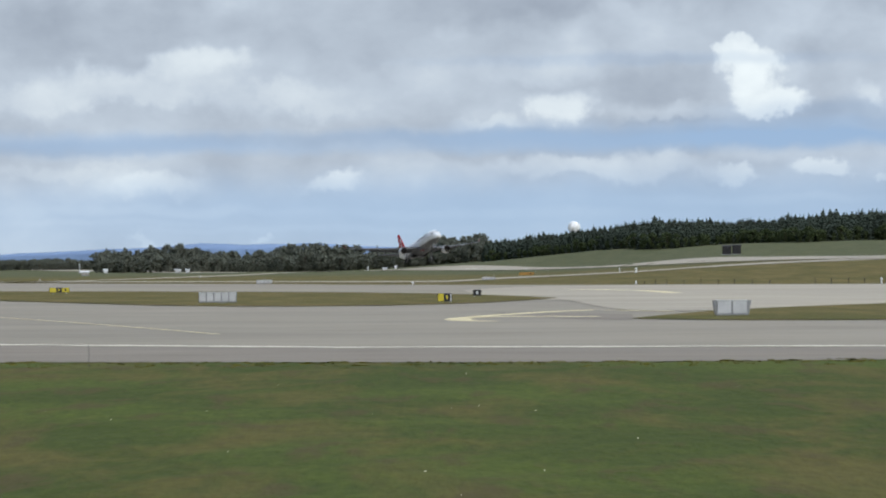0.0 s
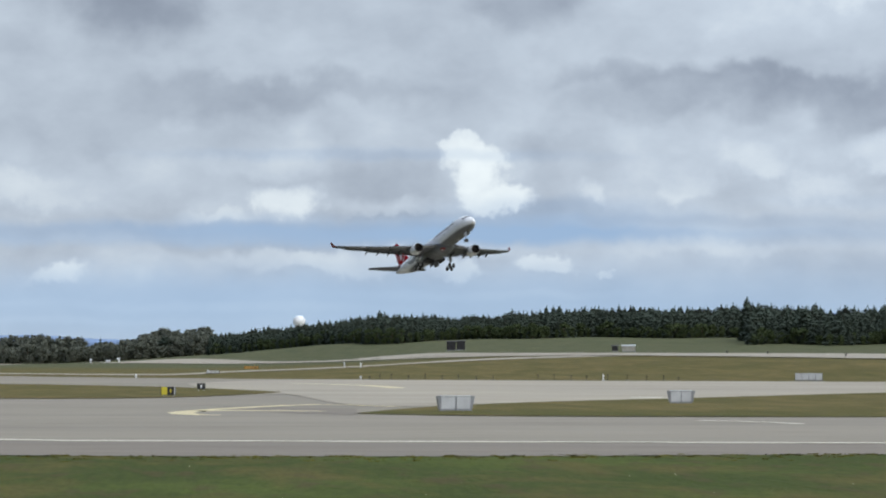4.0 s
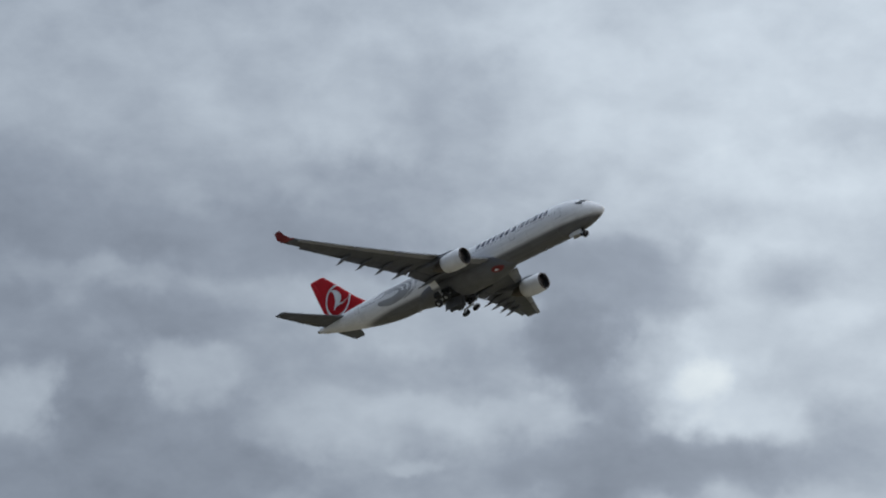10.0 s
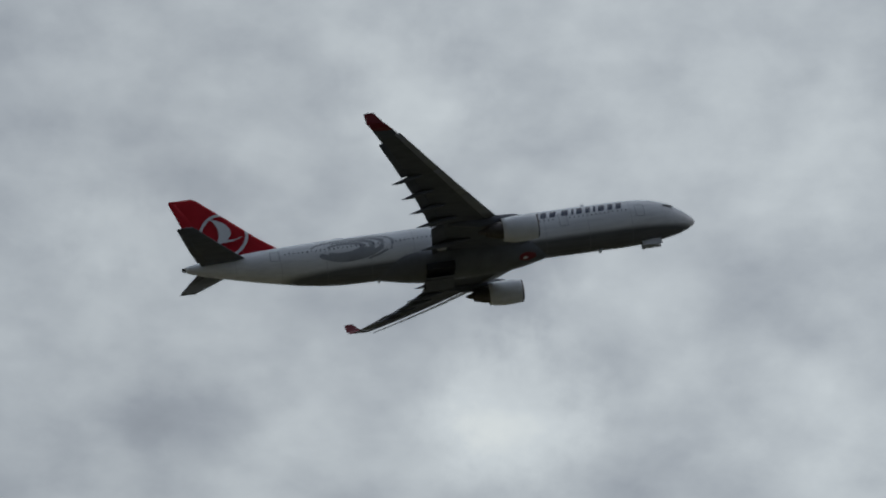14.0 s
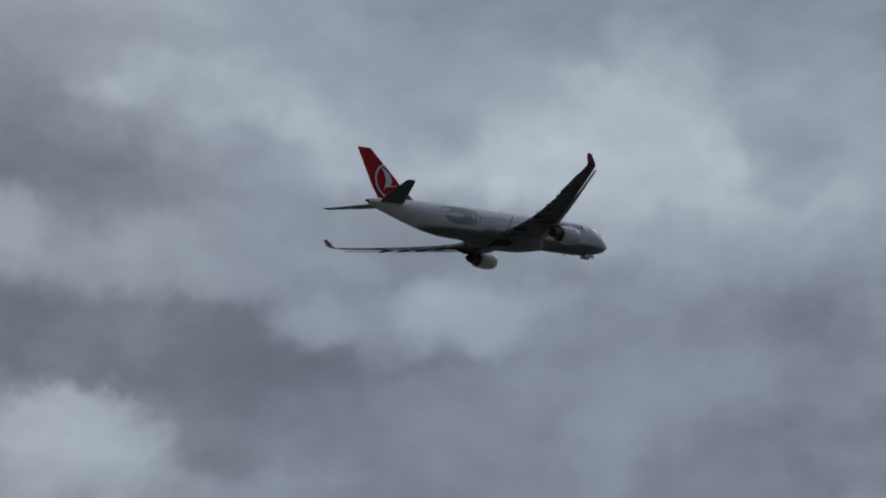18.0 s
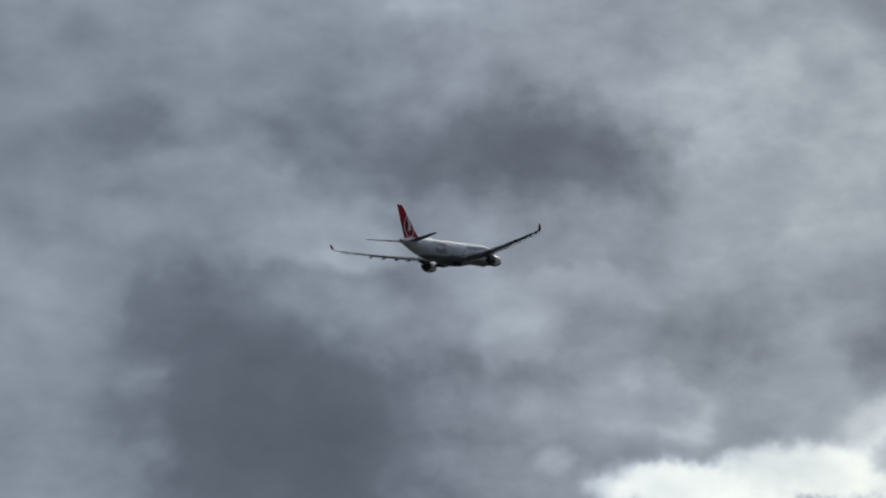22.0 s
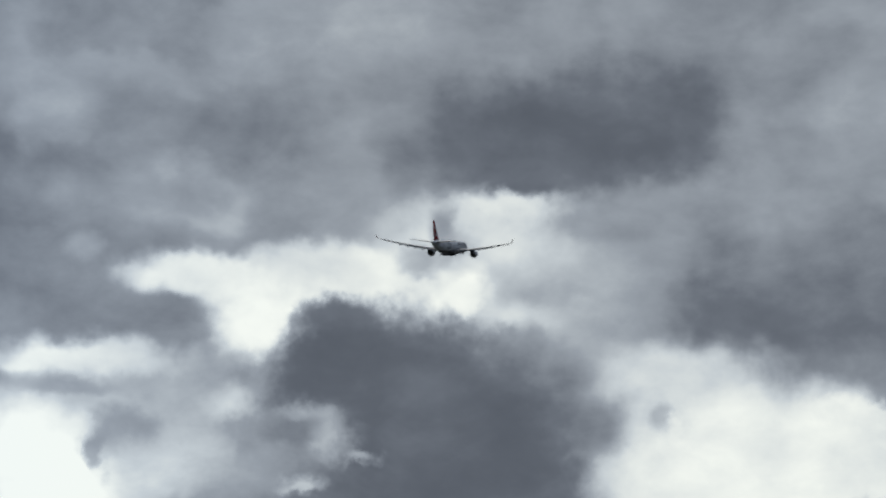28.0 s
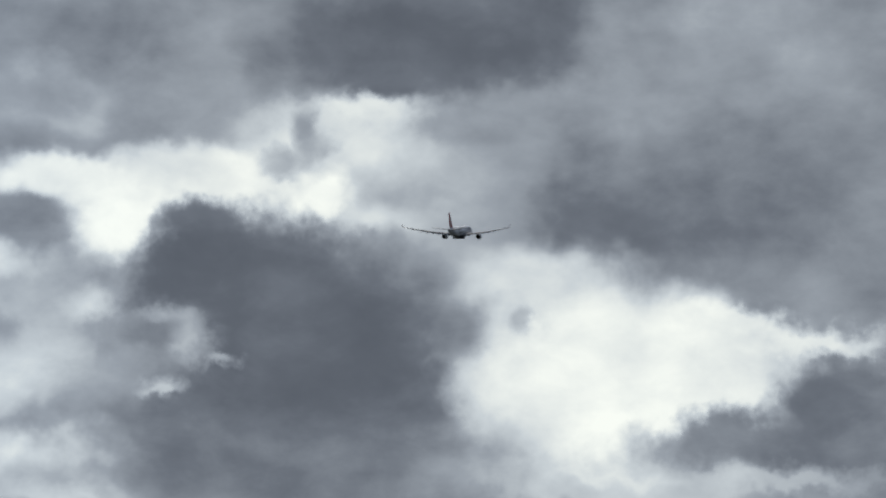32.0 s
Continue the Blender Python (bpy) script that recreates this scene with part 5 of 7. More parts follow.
HOT = painted("heat_stained_steel", (0.12, 0.105, 0.095), 0.45, 0.2, 3.0, metal=0.8)
GRASS = material("meadow_grass", grass_look)
ASPHALT = material("worn_asphalt", paving((0.250, 0.212, 0.160), (0.192, 0.164, 0.125)))
CONCRETE = material("pale_concrete", paving((0.365, 0.312, 0.236), (0.270, 0.232, 0.178)))
SHOULDER = material("brownish_shoulder_asphalt", paving((0.196, 0.160, 0.122), (0.150, 0.124, 0.096)))
PAINT_PALE = painted("worn_road_paint", (0.74, 0.67, 0.52), 0.7, 0.15, 0.6)
PAINT_YELLOW = painted("faded_yellow_paint", (0.70, 0.58, 0.33), 0.7, 0.18, 0.6)
TUFT = material("tuft_blades", leaf_look((0.090, 0.088, 0.018), (0.150, 0.132, 0.036)))
PANEL = painted("pale_grey_panels", (0.56, 0.57, 0.57), 0.5, 0.12, 1.2)
PANEL_DARK = painted("grey_panel_frames", (0.30, 0.305, 0.31), 0.5, 0.15, 1.5)
YELLOW = painted("yellow_sign_face", (0.60, 0.50, 0.035), 0.45, 0.08, 1.5)
BLACK = painted("black_sign_face", (0.012, 0.012, 0.012), 0.5, 0.05, 1.5)
BOARD_DARK = painted("tarred_boards", (0.030, 0.028, 0.030), 0.8, 0.25, 1.0)
BOARD_GREY = painted("weathered_boards", (0.075, 0.073, 0.072), 0.8, 0.25, 1.0)
CREAM = painted("cream_sheet_metal", (0.42, 0.40, 0.34), 0.5, 0.15, 0.8)
ORANGE = painted("orange_marker", (0.42, 0.23, 0.05), 0.6, 0.15, 1.0)
BARK = painted("pine_bark", (0.10, 0.060, 0.038), 0.9, 0.25, 1.5)
# needle green carries a little grey-blue haze in its colour
SPRUCE = material("spruce_needles", leaf_look((0.052, 0.066, 0.052), (0.060, 0.075, 0.057)))
# leaf tones paled towards grey, with distance haze painted in
BIRCH = material("hazed_autumn_leaves", leaf_look((0.100, 0.112, 0.092), (0.138, 0.142, 0.108)))
SHRUB = material("shrub_leaves", leaf_look((0.045, 0.062, 0.030), (0.085, 0.105, 0.045)))
HEATH = material("heath_leaves", leaf_look((0.048, 0.040, 0.026), (0.085, 0.066, 0.040)))
# forest colour turned blue: the haze of distance is painted in
HILL = painted("hazed_forest_hill", (0.17, 0.25, 0.40), 1.0, 0.12, 0.004)


# ---- shapes ----
def part(name, bm, mat, parent=None, label="", at=None):
    """Link a bmesh as one mesh object, under a thing or a part where one is given."""
    data = bpy.data.meshes.new(name)
    bm.to_mesh(data)
    bm.free()
    return link(name, data, mat, parent, label, at)


def link(name, data, mat, parent=None, label="", at=None):
    for m in mat if isinstance(mat, (list, tuple)) else [mat]:
        if m.name not in data.materials:
            data.materials.append(m)
    ob = new(name, data)
    ob.parent = parent
    if at is not None:
        ob.matrix_basis = at
    if label:
        ob["label"] = label
    return ob


def thing(name, at, label, category, group="", kind=""):
    ob = new(name)
    ob.empty_display_size = 0.3
    ob.matrix_basis = at
    return tagged(ob, label, category, group, kind)


def smooth(bm, on=True):
    for f in bm.faces:
        f.smooth = on
    return bm


def box(bm, x0, x1, y0, y1, z0, z1, bevel=0.0):
    made = bmesh.ops.create_cube(bm, size=1.0, matrix=Matrix.Translation(((x0 + x1) / 2, (y0 + y1) / 2, (z0 + z1) / 2)) @ Matrix.Diagonal((x1 - x0, y1 - y0, z1 - z0, 1)))
    if bevel:
        edges = list({e for v in made["verts"] for e in v.link_edges})
        bmesh.ops.bevel(bm, geom=edges, offset=bevel, segments=2, affect="EDGES", profile=0.5)
    return bm


def rod(bm, a, b, r0, r1=None, sides=10):
    a, b = Vector(a), Vector(b)
    m = Matrix.Translation((a + b) / 2) @ (b - a).to_track_quat("Z", "Y").to_matrix().to_4x4()
    bmesh.ops.create_cone(bm, cap_ends=True, segments=sides, radius1=r0, radius2=r0 if r1 is None else r1, depth=(b - a).length, matrix=m)
    return bm


def loft(rings, closed=True, caps=True, bm=None):
    """A skin over rings of equally many points."""
    bm = bm or bmesh.new()
    rows = [[bm.verts.new(p) for p in ring] for ring in rings]
    n = len(rows[0])
    for a, b in zip(rows, rows[1:]):
        for k in range(n if closed else n - 1):
            bm.faces.new((a[k], a[(k + 1) % n], b[(k + 1) % n], b[k]))
    if caps and closed:
        bm.faces.new(rows[0][::-1])
        bm.faces.new(rows[-1])
    bmesh.ops.recalc_face_normals(bm, faces=bm.faces)
    return smooth(bm)


# ---- ground ----
def step(v, a, b):
    t = np.clip((v - a) / (b - a), 0, 1)
    return t * t * (3 - 2 * t)


def rise(x, y):
    """Height of the ground, shaped to fit the camera's view: level by the taxiways, climbing gently to the runway and
    the woods.
    """
    r, az = np.hypot(x, y), np.degrees(np.arctan2(x, y))
    front = step(y, 0, 60)
    q = 470 + (r - 470) * (1 + 0.135 * np.clip(az - 8, 0, 12))
    slope = 4.6 * step(az, 0, 9) * (0.74 * step(q, 478, 640) + 0.26 * step(q, 600, 850))
    bank_ = step(az, 14.5, 19) * (2.9 * step(r, 474, 498) - 1.9 * step(r, 505, 575))
    foot = 1060 - 265 * step(az, 2.2, 6)
    woods = 7 * step(az, -1.5, 4) * step(r, foot, np.maximum(1200, foot + 200)) - 3.0 * step(-az, -0.5, 3) * step(r, 900, 1700)
    return front * (slope + woods + bank_)


# the runway lies along the line on which the airliner takes off
RUNWAY_AT, RUNWAY_HEADING = Vector((47.5, 970.0)), 164.2
away = Vector((math.sin(radians(RUNWAY_HEADING)), math.cos(radians(RUNWAY_HEADING))))
aside = Vector((away.y, -away.x))


def at_ground(az, r, lift=0.0):
    x, y = r * math.sin(radians(az)), r * math.cos(radians(az))
    return Vector((x, y, float(rise(x, y)) + lift))


def sheet(name, xs, ys, z, mat, label, category):
    """A grid of points draped on the ground; xs and ys are arrays of one shape."""
    rows, cols = xs.shape
    verts = np.stack([xs, ys, z], -1).reshape(-1, 3)
    k = np.arange(rows * cols).reshape(rows, cols)
    quads = np.stack([k[:-1, :-1], k[:-1, 1:], k[1:, 1:], k[1:, :-1]], -1).reshape(-1, 4)
    data = bpy.data.meshes.new(name)
    data.from_pydata(verts.tolist(), [], quads.tolist())
    data.polygons.foreach_set("use_smooth", [True] * len(quads))
    return tagged(link(name, data, mat), label, category, kind="structure")


turns = np.radians(np.concatenate([np.arange(-30, 45, 0.5), np.arange(45, 331, 5)]))
reach = np.concatenate([[0.0], np.geomspace(8, 4600, 150)])
tt, rr = np.meshgrid(turns, reach)
gx, gy = rr * np.sin(tt), rr * np.cos(tt)
rough_z = 0.05 * np.sin(gx * 0.9 + 1.3 * np.sin(gy * 0.37)) * np.sin(gy * 0.71) * step(-rr, -118, -100)
sheet("ground", gx, gy, rise(gx, gy) + rough_z, GRASS, "mown green and straw-coloured airfield grass with bare patches", "grass")


def strip(name, left, right, lift, mat, label, category, cols=6, rows=60):
    """Paving between two edge lines, each a row of (azimuth, range) points, draped on the ground."""

    def line(points):
        at = np.array([at_ground(*p)[:2] for p in points])
        s = np.concatenate([[0], np.cumsum(np.hypot(*np.diff(at, axis=0).T))])
        u = np.linspace(0, s[-1], rows)
        out = np.stack([np.interp(u, s, at[:, k]) for k in (0, 1)], -1)
        pad = np.concatenate([np.repeat(out[:1], 2, 0), out, np.repeat(out[-1:], 2, 0)])
        out[2:-2] = sum(pad[k:k + rows] for k in range(5))[2:-2] / 5
        return out

    a, b = line(left), line(right)
    w = np.linspace(0, 1, cols)[None, :, None]
    g = a[:, None] * (1 - w) + b[:, None] * w
    return sheet(name, g[..., 0], g[..., 1], rise(g[..., 0], g[..., 1]) + lift, mat, label, category)


def ribbon(name, points, width, lift, mat, label):
    """A painted line of the given width along (azimuth, range) points."""
    at = [at_ground(*p) for p in points]
    bm = bmesh.new()
    last = None
    for k, p in enumerate(at):
        d = (at[min(k + 1, len(at) - 1)] - at[max(k - 1, 0)]).normalized()
        side = Vector((-d.y, d.x, 0)) * width / 2
        row = [bm.verts.new(p + side + Vector((0, 0, lift))), bm.verts.new(p - side + Vector((0, 0, lift)))]
        if last:
            bm.faces.new((last[0], last[1], row[1], row[0]))
        last = row
    bmesh.ops.recalc_face_normals(bm, faces=bm.faces)
    return tagged(part(name, bm, mat), label, "marking", kind="structure")


strip("road_taxiway", [(-70, 330), (-35, 152), (-9, 126), (0, 119.5), (7.8, 121), (17, 130.5), (40, 163), (70, 360)],
      [(-40, 900), (-20, 700), (-8, 561), (-4.5, 522), (0, 474), (4, 466), (9, 462), (17, 474), (30, 490), (55, 900)], 0.012, ASPHALT,
      "worn grey asphalt taxiway with faded markings", "taxiway", 40, 90)
strip("road_apron", [(1.0, 300), (2.4, 308), (3.6, 238), (4.7, 226), (6.0, 240), (9.0, 267), (10.4, 281), (13.8, 321), (17, 368), (30, 470)],
      [(0.4, 395), (1.6, 440), (3.0, 452), (4.4, 456), (6.0, 455), (8.0, 452), (10.4, 455), (13.8, 462), (17, 470), (30, 482)], 0.045, CONCRETE,
      "pale beige concrete taxiway paving", "taxiway", 24, 60)
strip("ground_island", [(-40, 560), (-20, 420), (-9.06, 319), (-6.8, 285), (-4.5, 263), (-2, 262), (0, 268), (1.2, 285), (2.33, 311)],
      [(-40, 700), (-20, 540), (-9.06, 413), (-6.8, 403), (-4.5, 393), (-2, 377), (0, 359), (1.2, 338), (2.33, 314)], 0.065, GRASS,
      "straw-coloured grass island between taxiways", "grass", 10, 60)
strip("ground_island", [(3.9, 204), (6, 198), (9, 198), (13, 200), (17, 206), (30, 235)],
      [(3.9, 205.5), (4.9, 224), (6, 239), (7.8, 258), (10.4, 279), (13.8, 319), (17, 366), (30, 468)], 0.065, GRASS,
      "tapering straw-coloured grass island beside the taxiway", "grass", 12, 60)

strip("road_shoulder", [(-60, 262), (-35, 152.4), (-9, 126.4), (0, 119.9), (7.8, 121.4), (17, 130.9), (40, 163.5)],
      [(a, 139.6 / math.cos(radians(a - 4)) + max(0, -a - 2) * 0.9) for a in (-30, -20, -9, 0, 7.8, 17, 40)], 0.02, SHOULDER,
      "darker brownish asphalt shoulder between edge line and grass", "taxiway", 4, 80)
strip("road_patch", [(1.0, 229.5), (2.5, 205), (3.9, 199.5)], [(1.2, 231.5), (2.5, 226), (3.9, 223)], 0.024, SHOULDER,
      "darker asphalt wedge beside the grass tip", "taxiway", 4, 30)

along = np.linspace(-1700, 1600, 200)[:, None]
across = np.linspace(-22.5, 22.5, 9)[None, :]
gx, gy = RUNWAY_AT.x + away.x * along + aside.x * across, RUNWAY_AT.y + away.y * along + aside.y * across
sheet("road_runway", gx, gy, rise(gx, gy) + 0.2, CONCRETE, "pale concrete runway at the foot of the meadow", "runway")
strip("road_exit", [(-14, 600), (-8, 585), (-4.5, 560), (-2, 540), (0, 531), (1.35, 600), (2.74, 612), (3.9, 611), (5.2, 632), (6, 632), (9.05, 668), (10.5, 690)],
      [(-14, 625), (-8, 608), (-4.5, 582), (-2, 565), (0, 560), (1.35, 640), (2.74, 642), (3.9, 637), (5.0, 662), (6, 690), (9.05, 720), (10.5, 722)], 0.07, CONCRETE,
      "pale concrete exit curving off the runway", "taxiway", 6, 80)
strip("road_exit", [(-12, 560), (-8, 590), (-6, 676), (-4.1, 795), (-2.9, 1000), (-2.0, 1180)], [(-12, 580), (-8, 605), (-6, 705), (-4.1, 845), (-2.9, 1070), (-1.9, 1240)], 0.07, CONCRETE,
      "pale concrete link to the runway", "taxiway", 5, 60)

# painted lines
ribbon("road_line", [(a, 140.8 / math.cos(radians(a - 4)) + max(0, -a - 2) * 0.9) for a in range(-30, 41, 2)], 1.25, 0.03, PAINT_PALE, "pale worn taxiway edge line")
ribbon("road_line", [(3.2, 213), (2.2, 214.5), (1.34, 214.8), (0.8, 213), (0.45, 210.5), (0.27, 206), (0.4, 201.5), (0.7, 199.5), (1.1, 199)], 1.9, 0.03, PAINT_YELLOW, "faded yellow hairpin of a holding line")
ribbon("road_line", [(0.5, 212), (0.9, 218), (1.34, 223), (2.2, 233), (3.09, 240.5), (3.9, 237), (4.71, 232)], 1.6, 0.03, PAINT_YELLOW, "faded yellow curved guide line")
ribbon("road_line", [(2.5, 397), (3.4, 390), (4.13, 378), (4.55, 362), (4.74, 352)], 2.4, 0.06, PAINT_YELLOW, "faded yellow guide line on concrete")
ribbon("road_line", [(-12, 258), (-9.06, 224), (-7.92, 208), (-6.83, 193.5), (-5.5, 178), (-4.6, 168)], 0.35, 0.03, PAINT_YELLOW, "thin faded yellow guide line on asphalt")
ribbon("road_line", [(9.6, 288), (10.5, 280), (11.2, 279)], 1.2, 0.06, PAINT_PALE, "pale worn edge line on concrete")
ribbon("road_line", [(10.9, 189), (12.3, 185), (13.0, 181)], 0.8, 0.03, PAINT_PALE, "pale worn guide line on asphalt")
for k in range(-9, 30):
    a0, a1 = RUNWAY_AT + away * (k * 60 - 500), RUNWAY_AT + away * (k * 60 - 470)
    ribbon("road_line", [(math.degrees(math.atan2(q.x, q.y)), q.length) for q in (a0, (a0 + a1) / 2, a1)], 0.9, 0.30, PAINT_PALE, "white runway centre line dash")

# loose tufts and clover heads in the mown grass
rnd = random.Random(11)
verts, faces, kinds = [], [], []
for k in range(420):
    az = rnd.uniform(-10.5, 20)
    edge = 119.5 / math.cos(radians(az - 2)) + 0.02 * az * az
    r, tall, wide = edge + 1.2 - abs(rnd.gauss(0, 2.6)) + 0.8 * math.sin(az * 9) * math.sin(az * 3.7), rnd.uniform(.015, .05), rnd.uniform(.05, .3)
    x, y = r * math.sin(radians(az)), r * math.cos(radians(az))
    for q in range(3):
        a = rnd.uniform(0, 3.14)
        dx, dy = math.cos(a) * wide, math.sin(a) * wide
        n = len(verts)
        ox, oy = rnd.gauss(0, wide), rnd.gauss(0, wide)
        verts += [(x + ox - dx, y + oy - dy - tall * .5, .02), (x + ox + dx, y + oy + dy - tall * .5, .02), (x + ox + dx * .5, y + oy + tall, tall + .02)]
        faces.append((n, n + 1, n + 2)), kinds.append(0)
for k in range(34):
    az, r = rnd.uniform(-10, 18), rnd.uniform(50, 112)
    x, y, n = r * math.sin(radians(az)), r * math.cos(radians(az)), len(verts)
    s = rnd.uniform(.007, .02)
    verts += [(x - s, y, .05), (x + s, y, .05), (x + s, y + .05, .05 + s), (x - s, y + .05, .05 + s)]
    faces.append((n, n + 1, n + 2, n + 3)), kinds.append(1)
data = bpy.data.meshes.new("grass_tufts")
data.from_pydata(verts, [], faces)
data.materials.append(TUFT), data.materials.append(PAINT_PALE)
data.polygons.foreach_set("material_index", kinds)
tagged(new("grass_tufts", data), "loose grass tufts with a few white clover heads", "grass", kind="stuff")


# ---- things on the airfield ----
def facing(az, r, turn=0.0, lift=0.0):
    """A pose on the ground whose -Y side looks at the viewing place."""
    p = at_ground(az, r, lift)
    return pose(*p, 0, 0, -az + turn)


def equipment_screen(az, r, width, tall, panels, label, turn=0.0):
    """A low cabinet clad in pale panels between darker posts, on feet."""
    ob = thing("equipment_cabinet", facing(az, r, turn, 0.06), label, "cabinet", "panelled cabinets by the taxiway")
    part("base", box(bmesh.new(), -width / 2, width / 2, -0.28, 0.28, 0, 0.12, 0.02), PANEL_DARK, ob)
    part("core", box(bmesh.new(), -width / 2 + 0.03, width / 2 - 0.03, -0.24, 0.24, 0.12, tall - 0.07), PANEL_DARK, ob)
    part("cap", box(bmesh.new(), -width / 2 - 0.03, width / 2 + 0.03, -0.3, 0.3, tall - 0.07, tall, 0.02), PANEL, ob)
    w = width / panels
    for k in range(panels):
        x0 = -width / 2 + k * w
        part("panel", box(bmesh.new(), x0 + 0.06, x0 + w - 0.06, -0.285, -0.235, 0.15, tall - 0.1, 0.012), PANEL, ob)
    for k in range(panels + 1):
        x = -width / 2 + k * w
        part("post", box(bmesh.new(), x - 0.03, x + 0.03, -0.30, -0.2, 0, tall + 0.015, 0.01), PANEL_DARK, ob)
    for side in (-1, 1) if panels < 3 else ():
        x = side * (width / 2 + 0.03)
        part("side_panel", smooth(loft([[(x, y, z) for y in (-0.26, 0.26)] + [(x + side * (0.06 + 0.2 * k), y, z) for y in (0.26, -0.26)] for k, z in ((0, 0.1), (1, tall - 0.02))]), False), PANEL_DARK, ob, "grey sloping side panel")
    return ob


equipment_screen(5.92, 214.5, 2.4, 1.16, 2, "pale grey panelled equipment cabinet on the grass island", 10)
equipment_screen(10.55, 252, 1.95, 1.15, 2, "pale grey panelled equipment cabinet farther along the grass island", 6)
equipment_screen(-4.64, 291, 3.9, 1.08, 5, "long pale grey panelled cabinet on the straw-coloured grass island", 0)
equipment_screen(13.15, 476, 4.6, 1.25, 4, "pale panelled cabinet at the far edge of concrete paving", 4)
equipment_screen(-3.68, 519, 2.9, 0.72, 4, "low pale panelled cabinet beside the far taxiway", 0)
equipment_screen(0.94, 572, 2.7, 0.6, 3, "low pale grey cabinet beside the runway exit", 0)


def guidance_sign(az, r, faces, tall, label, lift=0.06):
    """An airfield guidance sign: boxed faces on two legs; each face has a width, a paint and a bar of writing."""
    width = sum(f[0] for f in faces)
    ob = thing("guidance_sign", facing(az, r, 0, lift), label, "sign", "airfield guidance signs")
    for x in (-width * 0.35, width * 0.35):
        part("leg", rod(bmesh.new(), (x, 0, 0), (x, 0, 0.22), 0.04), STEEL, ob)
    part("housing", box(bmesh.new(), -width / 2 - 0.03, width / 2 + 0.03, -0.09, 0.12, 0.18, tall, 0.02), BLACK, ob)
    x = -width / 2
    for w, paint, ink in faces:
        face = part("face", box(bmesh.new(), x + 0.02, x + w - 0.02, -0.11, -0.085, 0.21, tall - 0.03), paint, ob)
        if ink:
            part("writing_bar", box(bmesh.new(), x + w * 0.38, x + w * 0.62, -0.118, -0.108, 0.21 + (tall - 0.21) * 0.25, 0.21 + (tall - 0.21) * 0.72), ink, face)
        x += w
    return ob


guidance_sign(0.03, 277.5, [(0.62, YELLOW, None), (0.62, BLACK, YELLOW), (0.16, PANEL, None)], 1.0, "yellow and black guidance sign with a pale edge on grass")
guidance_sign(0.70, 320.5, [(0.9, BLACK, WHITE_MARK)], 0.86, "small black guidance sign with a pale mark on grass")
guidance_sign(-7.86, 379.5, [(0.9, YELLOW, None), (0.75, BLACK, YELLOW), (1.0, YELLOW, BLACK)], 0.82, "long yellow and black guidance sign on grass island")
guidance_sign(1.72, 648, [(2.0, ORANGE, None), (1.4, ORANGE, BLACK)], 0.9, "faded orange-yellow guidance sign beside the runway", 0.05)


def edge_marker(name, az, r, tall, mat, label, group, lift=0.03, wide=0.05):
    ob = thing(name, facing(az, r, random.uniform(-8, 8), lift), label, "marker", group)
    part("base", rod(bmesh.new(), (0, 0, 0), (0, 0, 0.06), wide * 2.4, wide * 2.0), PANEL_DARK, ob)
    part("stake", rod(bmesh.new(), (0, 0, 0.05), (random.uniform(-.04, .04), 0, tall), wide, wide * 0.8), mat, ob)
    part("cap", rod(bmesh.new(), (0, 0, tall - 0.18), (0, 0, tall + 0.05), wide * 1.7, wide * 1.2), mat, ob)
    return ob


random.seed(4)
for az, tall in [(4.37, .9), (4.6, .9), (4.95, .7), (5.3, .95), (5.65, .7), (5.98, .85), (6.35, .7), (7.62, .95), (7.95, .95), (8.3, .9), (8.62, .8), (9.05, .95), (9.45, .9), (9.85, .85), (10.2, .9), (4.15, .5), (10.5, .6), (6.7, .6)]:
    edge_marker("marker_stake", az, 462 + abs(az - 7) * 1.5, tall, BOARD_DARK, "dark stake with a fat cap at the paving's edge", "dark stakes along the paving")
for az, r, tall, mat in [(3.63, 632, .95, PANEL), (3.97, 600, 1.1, WHITE_MARK), (8.96, 463, .95, WHITE_MARK), (-0.63, 477, .55, WHITE_MARK), (-8.26, 590, .6, CREAM), (3.97, 468, .5, WHITE_MARK), (-5.0, 700, .6, CREAM)]:
    edge_marker("marker_stake", az, r, tall, mat, "white-capped marker stake on grass", "white marker stakes", wide=0.12)
for az, r in [(11.49, 700), (12.32, 668), (13.90, 612), (15.3, 588)]:
    edge_marker("runway_light", az, r, 0.7, BOARD_GREY, "stubby grey runway edge light", "runway edge lights", 0.08, 0.2)


